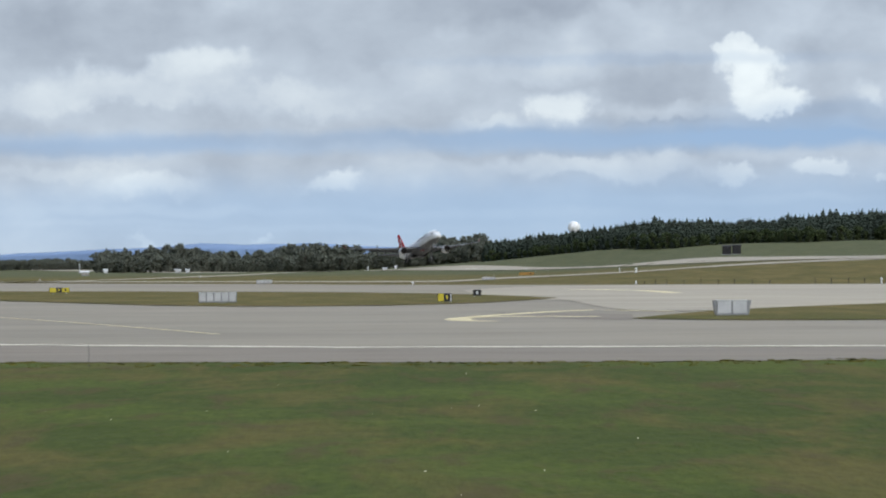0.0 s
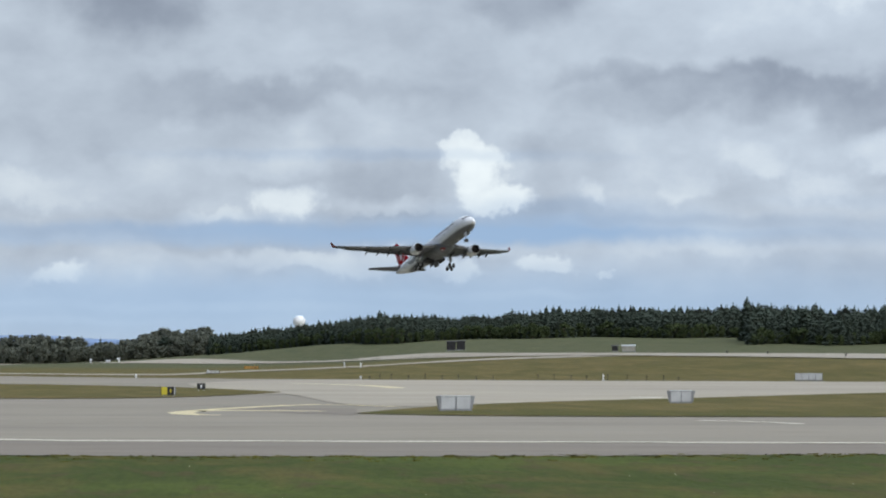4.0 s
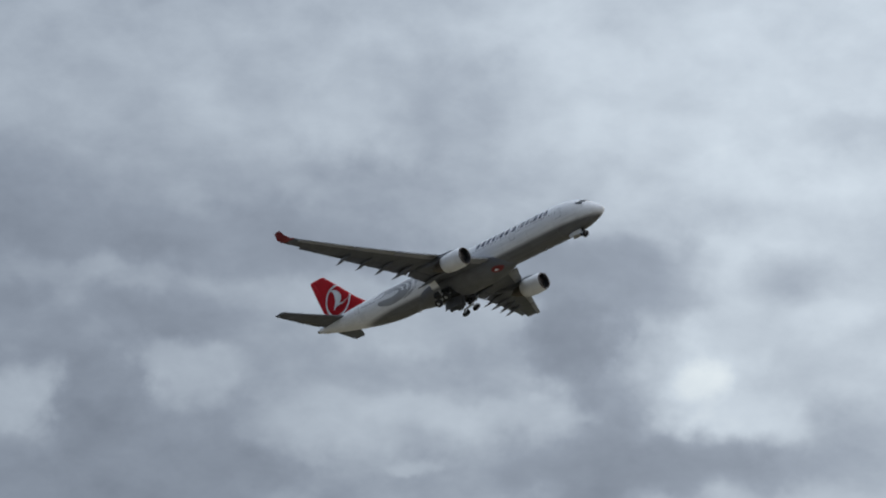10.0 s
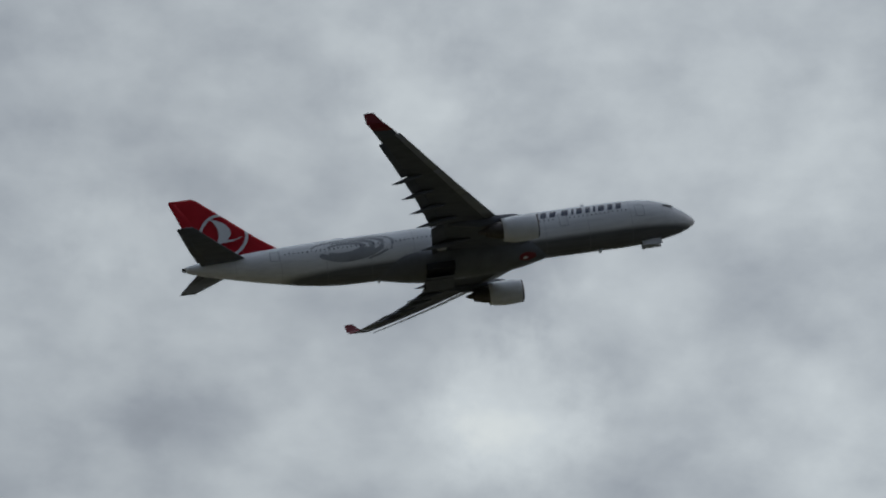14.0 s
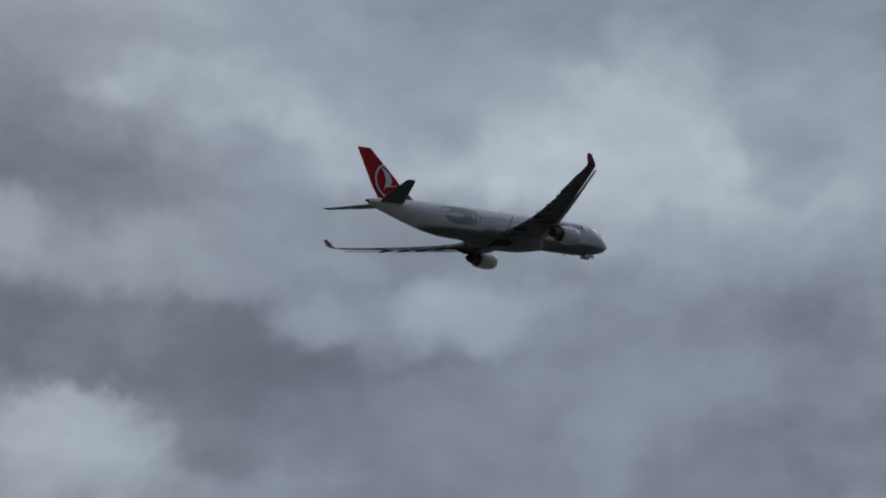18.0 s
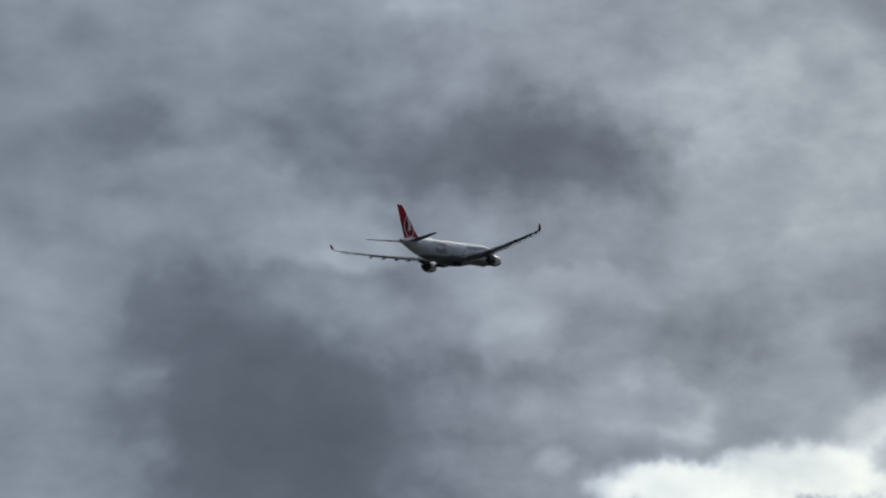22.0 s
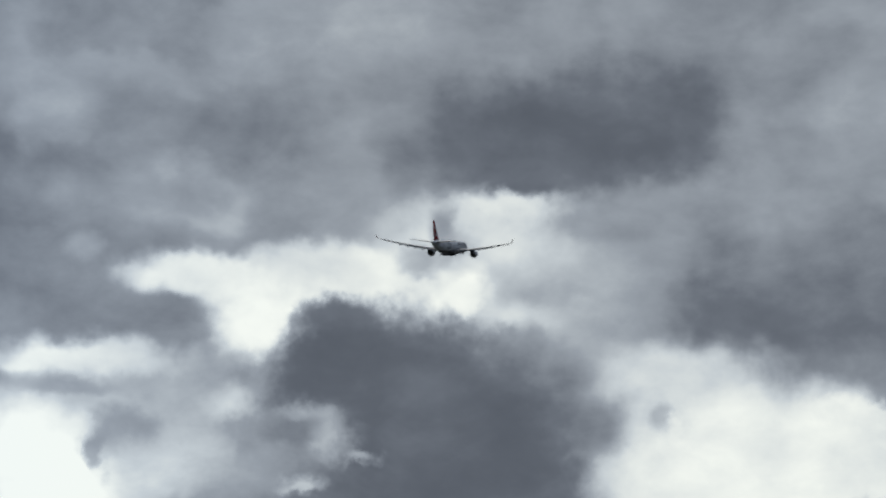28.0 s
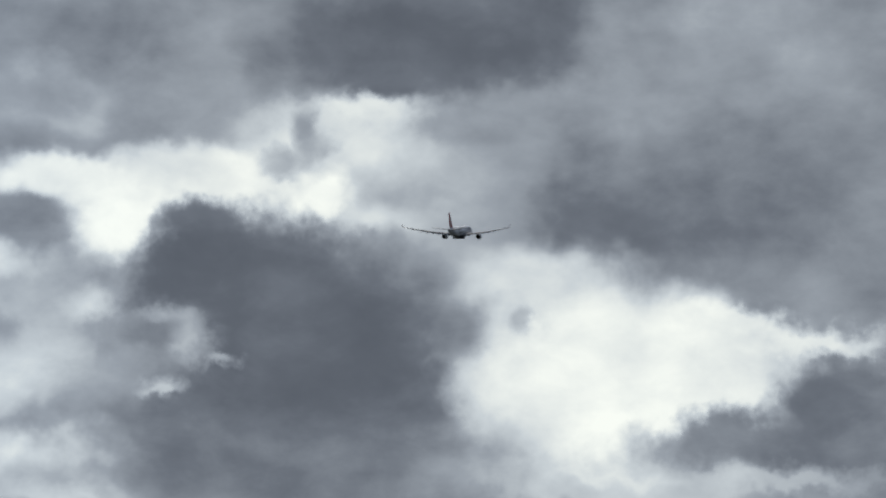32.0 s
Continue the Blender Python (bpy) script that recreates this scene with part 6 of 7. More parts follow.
def cabin(name, az, r, w, d, tall, wall, roof, label, door=0, turn=0.0):
    """A small hut with board walls, a shallow roof with an overhang, a door and a plinth."""
    ob = thing(name, facing(az, r, turn, -0.05), label, "hut", "small huts round the airfield")
    part("plinth", box(bmesh.new(), -w / 2, w / 2, -d / 2, d / 2, 0, 0.25), PANEL_DARK, ob)
    part("wall", box(bmesh.new(), -w / 2 + .03, w / 2 - .03, -d / 2 + .03, d / 2 - .03, 0.25, tall, 0.02), wall, ob)
    for k in range(int(w / 0.5)):
        x = -w / 2 + 0.25 + k * 0.5
        part("batten", box(bmesh.new(), x - 0.04, x + 0.04, -d / 2 - 0.01, -d / 2 + 0.04, 0.25, tall), wall, ob)
    bm = loft([[(x, -d / 2 - .25, tall), (x, -d / 2 - .25, tall + .1), (x, 0, tall + .42), (x, d / 2 + .25, tall + .1), (x, d / 2 + .25, tall), (x, 0, tall + .3)] for x in (-w / 2 - .25, w / 2 + .25)])
    part("roof", smooth(bm, False), roof, ob)
    if door:
        part("door", box(bmesh.new(), door - 0.5, door + 0.5, -d / 2 - 0.06, -d / 2, 0.25, 2.25, 0.02), DARK, ob)
    return ob


cabin("hut", 5.83, 938, 3.0, 3.2, 3.0, BOARD_DARK, BOARD_DARK, "tarred black wooden hut in the meadow, one of a pair")
cabin("hut", 6.03, 938, 2.9, 3.2, 3.0, BOARD_DARK, BOARD_DARK, "tarred black wooden hut beside its twin")
cabin("hut", 9.2, 866, 1.9, 2.2, 1.7, BOARD_DARK, BOARD_GREY, "small dark hut beside a pale container")
cabin("container", 9.48, 866, 4.2, 2.4, 1.75, CREAM, PANEL, "cream sheet-metal container in the meadow")
cabin("hut", 15.5, 952, 5.4, 3.5, 2.9, BOARD_GREY, BOARD_GREY, "grey weathered wooden hut before the woods", 2.2, -12)
cabin("cabin", -7.34, 850, 2.4, 2.2, 1.0, CREAM, WHITE, "low white cabin on the far grass")
cabin("cabin", -6.92, 1150, 1.8, 2.2, 1.4, WHITE, WHITE, "white hut on the far grass")
cabin("cabin", -5.45, 1180, 2.6, 2.2, 1.3, WHITE, PANEL, "white twin cabin on the far grass")
cabin("cabin", -5.25, 1180, 1.7, 2.2, 1.3, WHITE, PANEL, "white small cabin on the far grass")
cabin("cabin", -1.2, 1290, 2.0, 1.6, 0.9, PANEL, PANEL, "grey cabin behind the runway")
cabin("cabin", -0.98, 1280, 0.9, 0.9, 1.5, WHITE, WHITE, "white upright cabinet behind the runway")
cabin("cabin", -1.55, 1300, 0.7, 0.7, 1.6, PANEL, PANEL, "narrow grey cabinet behind the runway")

mast = thing("mast", facing(-7.45, 1500, 0), "thin pale mast on the far grass", "mast")
part("pole", rod(bmesh.new(), (0, 0, 0), (0, 0, 5.0), 0.35, 0.2), PANEL, mast)
part("head", box(bmesh.new(), -0.35, 0.35, -0.3, 0.3, 4.9, 5.5, 0.05), WHITE, mast)
stake = thing("marker_stake", facing(-7.27, 116.5, 0), "slender dark stake in the grass by the taxiway", "marker")
part("stake", rod(bmesh.new(), (0, 0, 0), (0, 0, 0.95), 0.012, 0.009), BOARD_GREY, stake)
part("tip", rod(bmesh.new(), (0, 0, 0.9), (0, 0, 1.0), 0.022), PANEL_DARK, stake)

# the radome on its tower behind the woods
radome = thing("radome", facing(2.70, 2000, 0), "white panelled radar dome on a lattice tower", "radar dome")
ball = bmesh.new()
bmesh.ops.create_icosphere(ball, subdivisions=3, radius=4.5, matrix=Matrix.Translation((0, 0, 19.5)))
bmesh.ops.inset_individual(ball, faces=ball.faces[:], thickness=0.03, depth=0.02)
part("dome", ball, DOME, radome)
part("deck", rod(bmesh.new(), (0, 0, 15.0), (0, 0, 15.6), 5.0, sides=24), PANEL_DARK, radome)
for x, y in ((-2.5, -2.5), (2.5, -2.5), (2.5, 2.5), (-2.5, 2.5)):
    part("tower_leg", rod(bmesh.new(), (x * 1.3, y * 1.3, 0), (x, y, 15.0), 0.25), STEEL, radome)
for z in (3, 6, 9):
    part("brace", box(bmesh.new(), -2.9, 2.9, -2.95, -2.75, z, z + 0.2), STEEL, radome)


# ---- woods ----
def conifer(seed, tall, wide, fork=False):
    """Vertices and faces of one spruce: a trunk and whorls of drooping, ragged boughs."""
    rnd = random.Random(seed)
    verts, faces, mats = [], [], []
    for k in range(5):
        a = k * 2 * math.pi / 5
        verts += [(0.16 * math.cos(a), 0.16 * math.sin(a), 0), (0.03 * math.cos(a), 0.03 * math.sin(a), tall * 0.97)]
    for k in range(5):
        i, j = 2 * k, 2 * ((k + 1) % 5)
        faces.append((i, j, j + 1, i + 1)), mats.append(1)
    tiers = max(9, int(tall * 1.25))
    for t in range(tiers):
        f = t / (tiers - 1)
        z = tall * (0.10 + 0.88 * f)
        reach_ = wide * (1 - f) ** (0.5 if fork else 0.36) * (0.75 + 0.5 * rnd.random()) + 0.12
        for b in range(9 if f < 0.8 else 5):
            a = rnd.random() * 6.283
            r = reach_ * (0.6 + 0.6 * rnd.random())
            w = 0.36 * r + 0.2
            ca, sa = math.cos(a), math.sin(a)
            drop = 0.30 * r + 0.1 * rnd.random()
            n = len(verts)
            lift_ = 0.35 + 0.3 * rnd.random()
            verts += [(0, 0, z + lift_), (ca * r * .6 - sa * w, sa * r * .6 + ca * w, z - drop * .3), (ca * r, sa * r, z - drop), (ca * r * .6 + sa * w, sa * r * .6 - ca * w, z - drop * .3), (ca * r * .55, sa * r * .55, z - 0.45 - drop)]
            faces += [(n, n + 1, n + 2), (n, n + 2, n + 3), (n, n + 1, n + 4), (n, n + 4, n + 3), (n + 1, n + 2, n + 4), (n + 2, n + 3, n + 4)]
            mats += [0] * 6
    return np.array(verts), faces, mats


def broadleaf(seed, tall, wide):
    """Vertices and faces of one birch or pine: a trunk, limbs and a crown of many loose clumps."""
    rnd = random.Random(seed)
    verts, faces, mats = [], [], []

    def stick(a, b, r0, r1):
        n = len(verts)
        for k in range(5):
            c, s = math.cos(k * 1.2566), math.sin(k * 1.2566)
            verts.extend([(a[0] + r0 * c, a[1] + r0 * s, a[2]), (b[0] + r1 * c, b[1] + r1 * s, b[2])])
        for k in range(5):
            i, j = n + 2 * k, n + 2 * ((k + 1) % 5)
            faces.append((i, j, j + 1, i + 1)), mats.append(1)

    stick((0, 0, 0), (0.1, 0, tall * 0.85), 0.18, 0.05)
    for k in range(26):
        a, h = rnd.random() * 6.283, tall * (0.16 + 0.80 * rnd.random())
        spread = wide * math.sin(math.pi * min(1, max(0.12, (h / tall - 0.2) / 0.85))) * (0.5 + 0.6 * rnd.random())
        c = (spread * math.cos(a), spread * math.sin(a), h)
        stick((0, 0, h * 0.8), c, 0.06, 0.02)
        for q in range(17):
            e = [rnd.gauss(0, 1) for _ in range(3)]
            m = math.sqrt(sum(v * v for v in e)) + 1e-6
            s = wide * 0.42 * rnd.random() ** 0.5
            o = [c[i] + e[i] / m * s * (1, 1, .7)[i] for i in range(3)]
            n, w = len(verts), wide * (0.11 + 0.08 * rnd.random())
            for i in range(4):
                d = [rnd.gauss(0, 1) for _ in range(3)]
                m = math.sqrt(sum(v * v for v in d)) + 1e-6
                verts.append(tuple(o[j] + d[j] / m * w * 1.5 for j in range(3)))
            faces += [(n, n + 1, n + 2), (n, n + 2, n + 3), (n, n + 1, n + 3), (n + 1, n + 2, n + 3)]
            mats += [0] * 4
    return np.array(verts), faces, mats


def grove(name, spots, kinds, leaf, label):
    """Far woods as one mesh: each spot is x, y, height factor, kind and turn."""
    all_v, all_f, all_m, base = [], [], [], 0
    for x, y, size, kind, turn in spots:
        v, f, m = kinds[kind]
        c, s = math.cos(turn), math.sin(turn)
        w = size * (0.9 + 0.25 * math.sin(turn * 7))
        all_v.append(np.stack([x + (v[:, 0] * c - v[:, 1] * s) * w, y + (v[:, 0] * s + v[:, 1] * c) * w, v[:, 2] * size + float(rise(x, y)) - 0.1], -1))
        all_f += [[i + base for i in q] for q in f]
        all_m += m
        base += len(v)
    data = bpy.data.meshes.new(name)
    data.from_pydata(np.concatenate(all_v).tolist(), [], all_f)
    data.materials.append(leaf), data.materials.append(BARK)
    data.polygons.foreach_set("material_index", all_m)
    return tagged(new(name, data), label, "woods", kind="stuff")


SPRUCES = [conifer(10 + k, 9.6 + 0.3 * k, 2.5 + 0.2 * (k % 3)) for k in range(5)]
LEAFY = [broadleaf(40 + k, 8.0 + k, 3.3) for k in range(4)]
rnd = random.Random(7)


def front(az):
    """Range of the woods' edge at an azimuth."""
    if az < 0.9:
        return 1560
    if az < 4.0:
        return 1480 - (az - 0.9) * 105
    if az < 11.9:
        return 1130 + 22 * math.sin(az * 2.3)
    return 990 + 14 * math.sin(az * 3.1) + max(0, az - 15.6) * 45


spots = []
for row in range(12):
    az = 0.9
    while az < 33:
        f = front(az)
        size = 0.95 * (0.74 if row == 0 else 0.86 if row < 3 else 1.0) * (0.90 + 0.18 * rnd.random()) * (1 + 0.05 * math.sin(az * 1.7) + 0.03 * math.sin(az * 7.3)) * (1.0 + 0.08 * min(1, (az - 0.9) / 0.8) if az < 4 else 1.08 - 0.13 * min(1, (az - 4) / 3))
        if az > 11.4:
            size *= 1.30 + 0.06 * min(1, (az - 11.4) / 0.5)
        elif az > 6:
            size *= 1.0 + 0.30 * min(1, (az - 6) / 3.6)
        if rnd.random() < 0.05:
            size *= 1.10
        r = f + row * 7 + rnd.random() * 8
        spots.append((r * math.sin(radians(az)), r * math.cos(radians(az)), size, rnd.randrange(5), rnd.random() * 6.28))
        az += math.degrees((1.9 + 1.5 * rnd.random()) / f)
fringe = []
az = 0.9
while az < 33:
    r = front(az) - 5 + rnd.random() * 6
    fringe.append((r * math.sin(radians(az)), r * math.cos(radians(az)), 0.35 + 0.35 * rnd.random(), rnd.randrange(4), rnd.random() * 6.28))
    az += math.degrees((2.0 + 2.0 * rnd.random()) / r)
grove("woods", fringe, LEAFY, SHRUB, "green shrubs along the edge of the woods")
hedge = []
for k in range(90):
    az, r = 17.7 + 4.5 * rnd.random(), 850 + 30 * rnd.random()
    hedge.append((r * math.sin(radians(az)), r * math.cos(radians(az)), 0.16 + 0.16 * rnd.random(), rnd.randrange(4), rnd.random() * 6.28))
grove("shrubs", hedge, LEAFY, HEATH, "dark brownish shrubs on the bank before the woods")
grove("woods", spots, SPRUCES, SPRUCE, "dark dense spruce woods behind the meadow")
spots = []
for row in range(4):
    az = -7.1
    while az < 1.2:
        size = (0.95 if row < 2 else 1.32) * (0.7 + 0.55 * rnd.random()) * (1.0 + 0.16 * math.sin(az * 2.1 + 1))
        r = 1690 + row * 14 + rnd.random() * 10 - (60 if az > -1 else 0)
        spots.append((r * math.sin(radians(az)), r * math.cos(radians(az)), size, rnd.randrange(4), rnd.random() * 6.28))
        az += math.degrees((2.2 + 1.6 * rnd.random()) / r)
    az = -14.0
    while az < -7.1:
        r = 2250 + row * 14 + rnd.random() * 10
        size = (0.6 + 0.4 * rnd.random()) * (1.0 if az > -9.2 or az < -10 else 1.1)
        spots.append((r * math.sin(radians(az)), r * math.cos(radians(az)), size, rnd.randrange(4), rnd.random() * 6.28))
        az += math.degrees((2.4 + 1.6 * rnd.random()) / r)
grove("woods", spots, LEAFY, BIRCH, "mixed woods turning yellow, haze in their colour, beyond the far grass")
spots = []
az = -6.9
while az < 0.9:
    r = 1740 + rnd.random() * 30
    if rnd.random() < 0.6:
        spots.append((r * math.sin(radians(az)), r * math.cos(radians(az)), 1.15 + 0.35 * rnd.random(), rnd.randrange(5), rnd.random() * 6.28))
    az += math.degrees((5 + 5 * rnd.random()) / r)
grove("woods", spots, SPRUCES, SPRUCE, "dark spruces standing among the far mixed woods")


def lone_tree(az, r, top_el, wide, kind, label):
    """A tree that stands out above the woods."""
    p = at_ground(az, r, -0.1)
    tall = 4.5 + math.tan(radians(top_el)) * r - p.z
    ob = thing("tree", Matrix.Translation(p), label, "tree", "tall trees above the woods")
    v, f, m = conifer(int(az * 100), tall, wide, True) if kind == "spruce" else broadleaf(int(az * 100), tall, wide)
    for name, want, mat in (("crown", 0, SPRUCE if kind != "birch" else BIRCH), ("trunk", 1, BARK)):
        data = bpy.data.meshes.new(name)
        data.from_pydata(v.tolist(), [], [q for q, w in zip(f, m) if w == want])
        link(name, data, mat, ob)
    return ob


lone_tree(11.90, 1075, 1.18, 3.6, "spruce", "broad dark spruce towering above the woods")
lone_tree(16.70, 1085, 1.30, 3.4, "spruce", "tall dark spruce beside a thin-crowned pine")
lone_tree(16.86, 1090, 1.41, 2.6, "birch", "thin-crowned tall tree beside a spruce")
lone_tree(18.95, 1180, 1.40, 5.2, "pine", "wide-crowned dark pine above the woods")
lone_tree(14.80, 1060, 1.18, 2.2, "birch", "pale thin-crowned tree above the woods")
lone_tree(15.61, 1055, 1.19, 2.6, "spruce", "dark spruce standing above the woods")
lone_tree(13.30, 1060, 1.05, 2.4, "spruce", "small dark spruce above the woods")
lone_tree(1.80, 1500, 0.50, 2.6, "spruce", "dark spruce at the end of the woods")
lone_tree(-6.31, 1730, 0.21, 4.0, "birch", "rounded tree in the far mixed woods")
lone_tree(-0.02, 1640, 0.30, 4.0, "pine", "dark pine behind the runway")
lone_tree(0.55, 1640, 0.26, 3.0, "pine", "small dark pine behind the runway")

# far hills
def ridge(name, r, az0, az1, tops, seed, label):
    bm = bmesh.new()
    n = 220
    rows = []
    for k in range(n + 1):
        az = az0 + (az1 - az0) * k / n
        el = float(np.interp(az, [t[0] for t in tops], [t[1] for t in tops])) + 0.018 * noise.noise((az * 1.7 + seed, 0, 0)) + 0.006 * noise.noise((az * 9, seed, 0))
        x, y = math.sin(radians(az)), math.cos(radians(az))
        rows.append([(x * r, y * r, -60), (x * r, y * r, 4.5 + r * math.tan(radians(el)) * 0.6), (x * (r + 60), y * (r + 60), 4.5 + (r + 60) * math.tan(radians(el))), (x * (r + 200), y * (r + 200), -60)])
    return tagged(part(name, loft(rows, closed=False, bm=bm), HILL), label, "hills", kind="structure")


ridge("backdrop_hills", 4350, -40, 60, [(-40, 0.1), (-12, 0.1), (-9, 0.14), (-6.6, 0.24), (-5.8, 0.27), (-4.8, 0.36), (-4.2, 0.31), (-2.6, 0.34), (-1.2, 0.24), (0.2, 0.30), (2, 0.25), (8, 0.6), (11.5, 0.78), (12.6, 0.84), (14.6, 0.86), (15.6, 0.78), (20, 0.6), (60, 0.1)], 3, "distant wooded hills with blue haze in their colour")


# ---- the airliner: X forward, Y to its left, Z up, origin on the hull's axis 30 m behind the nose ----
airliner = thing("airliner", pose(0, 0, 0), "white twin-engined wide-body airliner with red tail taking off", "airplane")

HULL_RINGS = [(0.0, .04, -.86), (.10, .25, -.85), (.40, .56, -.80), (1.0, .99, -.69), (1.8, 1.43, -.54), (2.8, 1.87, -.34), (4.0, 2.26, -.16), (5.4, 2.56, -.05), (7.0, 2.74, -.01), (9.0, 2.82, 0)]
HULL_RINGS += [(s, 2.82, 0) for s in range(11, 42, 3)]
HULL_RINGS += [(43.5, 2.79, .03), (46, 2.66, .15), (48.5, 2.44, .33), (51, 2.15, .56), (53.5, 1.82, .80), (56, 1.46, 1.05), (58.2, 1.10, 1.28), (60, .78, 1.46), (61.2, .50, 1.58), (61.7, .32, 1.62)]


def hull_at(s):
    """Radius and height of the hull's axis, s metres behind the nose."""
    return tuple(float(np.interp(s, [h[0] for h in HULL_RINGS], [h[k] for h in HULL_RINGS])) for k in (1, 2))


def on_hull(s, angle, proud=0.0):
    """A point on the skin; angle in degrees from the top, towards the right side of the aircraft."""
    r, z = hull_at(s)
    a = radians(angle)
    return (30 - s, -(r + proud) * math.sin(a), z + (r + proud) * math.cos(a))


def round_ring(s, r, z, n=40):
    return [(30 - s, r * math.sin(2 * math.pi * k / n), z + r * math.cos(2 * math.pi * k / n)) for k in range(n)]


fuselage = part("fuselage", loft([round_ring(*h) for h in HULL_RINGS]), HULL, airliner, "white fuselage with grey belly darkened for shade")
tail_pipe = bmesh.new()
rod(tail_pipe, (30 - 61.6, 0, 1.62), (30 - 62.1, 0, 1.66), .29, .22, 16)
part("exhaust_pipe", tail_pipe, HOT, fuselage)

# belly fairing under the wing
rings = []
FAIRING = [(18.2, .3, .02), (19.5, 1.7, .25), (21.5, 2.7, .55), (24, 3.15, .80), (28, 3.3, .92), (32, 3.3, .92), (34.5, 3.0, .80), (37, 2.2, .48), (39, 1.2, .2), (40.2, .3, .02)]
for s, w, d in FAIRING:
    rings.append([(30 - s, w * math.sin(radians(a)) * 1.0, -1.55 - (1.27 + d) * max(0, -math.cos(radians(a))) ** 0.8 if abs(a) > 90 else -1.55 + 0.9 * math.cos(radians(a))) for a in range(-180, 180, 12)])
part("belly_fairing", loft(rings), BELLY, fuselage, "grey belly fairing darkened for shade")


def skin_patch(s0, s1, a0, a1, proud=0.02, n=6, m=4):
    """A patch that follows the skin between two stations and two angles."""
    bm = bmesh.new()
    rows = [[bm.verts.new(on_hull(s0 + (s1 - s0) * i / n, a0 + (a1 - a0) * j / m, proud)) for j in range(m + 1)] for i in range(n + 1)]
    for i in range(n):
        for j in range(m):
            bm.faces.new((rows[i][j], rows[i + 1][j], rows[i + 1][j + 1], rows[i][j + 1]))
    bmesh.ops.recalc_face_normals(bm, faces=bm.faces)
    return smooth(bm)


for side in (1, -1):
    for s0, s1, a0, a1 in ((2.35, 3.1, 4, 26), (2.5, 3.4, 29, 48), (2.8, 3.9, 51, 64)):
        part("cockpit_window", skin_patch(s0, s1, a0 * side, a1 * side, 0.05), GLASS_DARK, fuselage, "dark cockpit glazing")
    for s in (6.4, 15.8, 37.2, 50.6):
        door = part("cabin_door", skin_patch(s, s + 1.1, 62 * side, 98 * side, 0.012), GREY_MARK, airliner, "outlined cabin door")
        part("door_leaf", skin_patch(s + .07, s + 1.03, 63.5 * side, 96.5 * side, 0.02), WHITE, door)
pane_data = bpy.data.meshes.new("window")
pane = bmesh.new()
bmesh.ops.create_circle(pane, cap_ends=True, segments=8, radius=0.105, matrix=Matrix.Diagonal((0.8, 1.25, 1, 1)))
pane.to_mesh(pane_data)
pane.free()
for side in (1, -1):
    s = 8.6
    while s < 50:
        if not any(d - .3 < s < d + 1.4 for d in (15.8, 37.2)):
            p = Vector(on_hull(s, 77 * side, 0.022))
            out = Vector((0, -side * math.sin(radians(77)), math.cos(radians(77))))
            link("window", pane_data, PANE_GREY, fuselage, "", Matrix.Translation(p) @ out.to_track_quat("Z", "Y").to_matrix().to_4x4())
        s += 0.53

# the airline's title as plain bars, in two groups, slanted a little
s = 24.1
for w in (.85, .85, .85, .85, .35, .85, .9, 0, .95, .35, .85, .7, .35, .9, .75, .8):
    if w:
        bm = bmesh.new()
        rows = [[bm.verts.new(on_hull(s - q * w * .82 - .3 * (1 - k / 4), 46 + 24 * k / 4, 0.02)) for q in (0, .5, 1)] for k in range(5)]
        for lower, upper in zip(rows, rows[1:]):
            for q in (0, 1):
                bm.faces.new((lower[q], lower[q + 1], upper[q + 1], upper[q]))
        bmesh.ops.recalc_face_normals(bm, faces=bm.faces)
        part("title_bar", smooth(bm), NAVY, fuselage, "dark blue title bar")
    s -= (w + 0.26) if w else 0.3


def hull_ribbon(name, path, width, mat, label=""):
    """A painted ribbon on the skin along (station, angle) points."""
    bm = bmesh.new()
    rows = []
    for k, (s, a) in enumerate(path):
        s1, a1 = path[min(k + 1, len(path) - 1)]
        s0, a0 = path[max(k - 1, 0)]
        r = hull_at(s)[0] or 1
        ds, da = s1 - s0, radians(a1 - a0) * r
        m = math.hypot(ds, da) or 1
        w = width * math.sin(math.pi * (k + .6) / (len(path) + .2)) ** 0.5 / 2
        ns, na = -da / m * w, math.degrees(ds / m * w / r)
        rows.append([bm.verts.new(on_hull(s + ns * q, a + na * q, 0.018)) for q in (-1, -.33, .33, 1)])
    for a, b in zip(rows, rows[1:]):
        for k in range(3):
            bm.faces.new((a[k], b[k], b[k + 1], a[k + 1]))
    bmesh.ops.recalc_face_normals(bm, faces=bm.faces)
    return part(name, smooth(bm), mat, fuselage, label)


for side in (1, -1):
    for rx, ry, w, t0, t1, lean in ((4.4, 30, .55, 20, 330, 0), (3.3, 22, .5, 60, 345, .15), (2.2, 14, .45, 30, 300, .3), (5.4, 37, .35, 110, 250, -.1), (3.8, 26, .9, 200, 335, .1), (2.7, 18, .7, 190, 330, .2)):
        path = [(42.6 + lean + rx * math.cos(radians(t)) * (1 + .1 * math.sin(radians(t))), side * (80 - ry * math.sin(radians(t)))) for t in range(t0, t1, 12)]
        hull_ribbon("tulip_ring", path, w, TULIP, "pale grey ring emblem on rear fuselage")


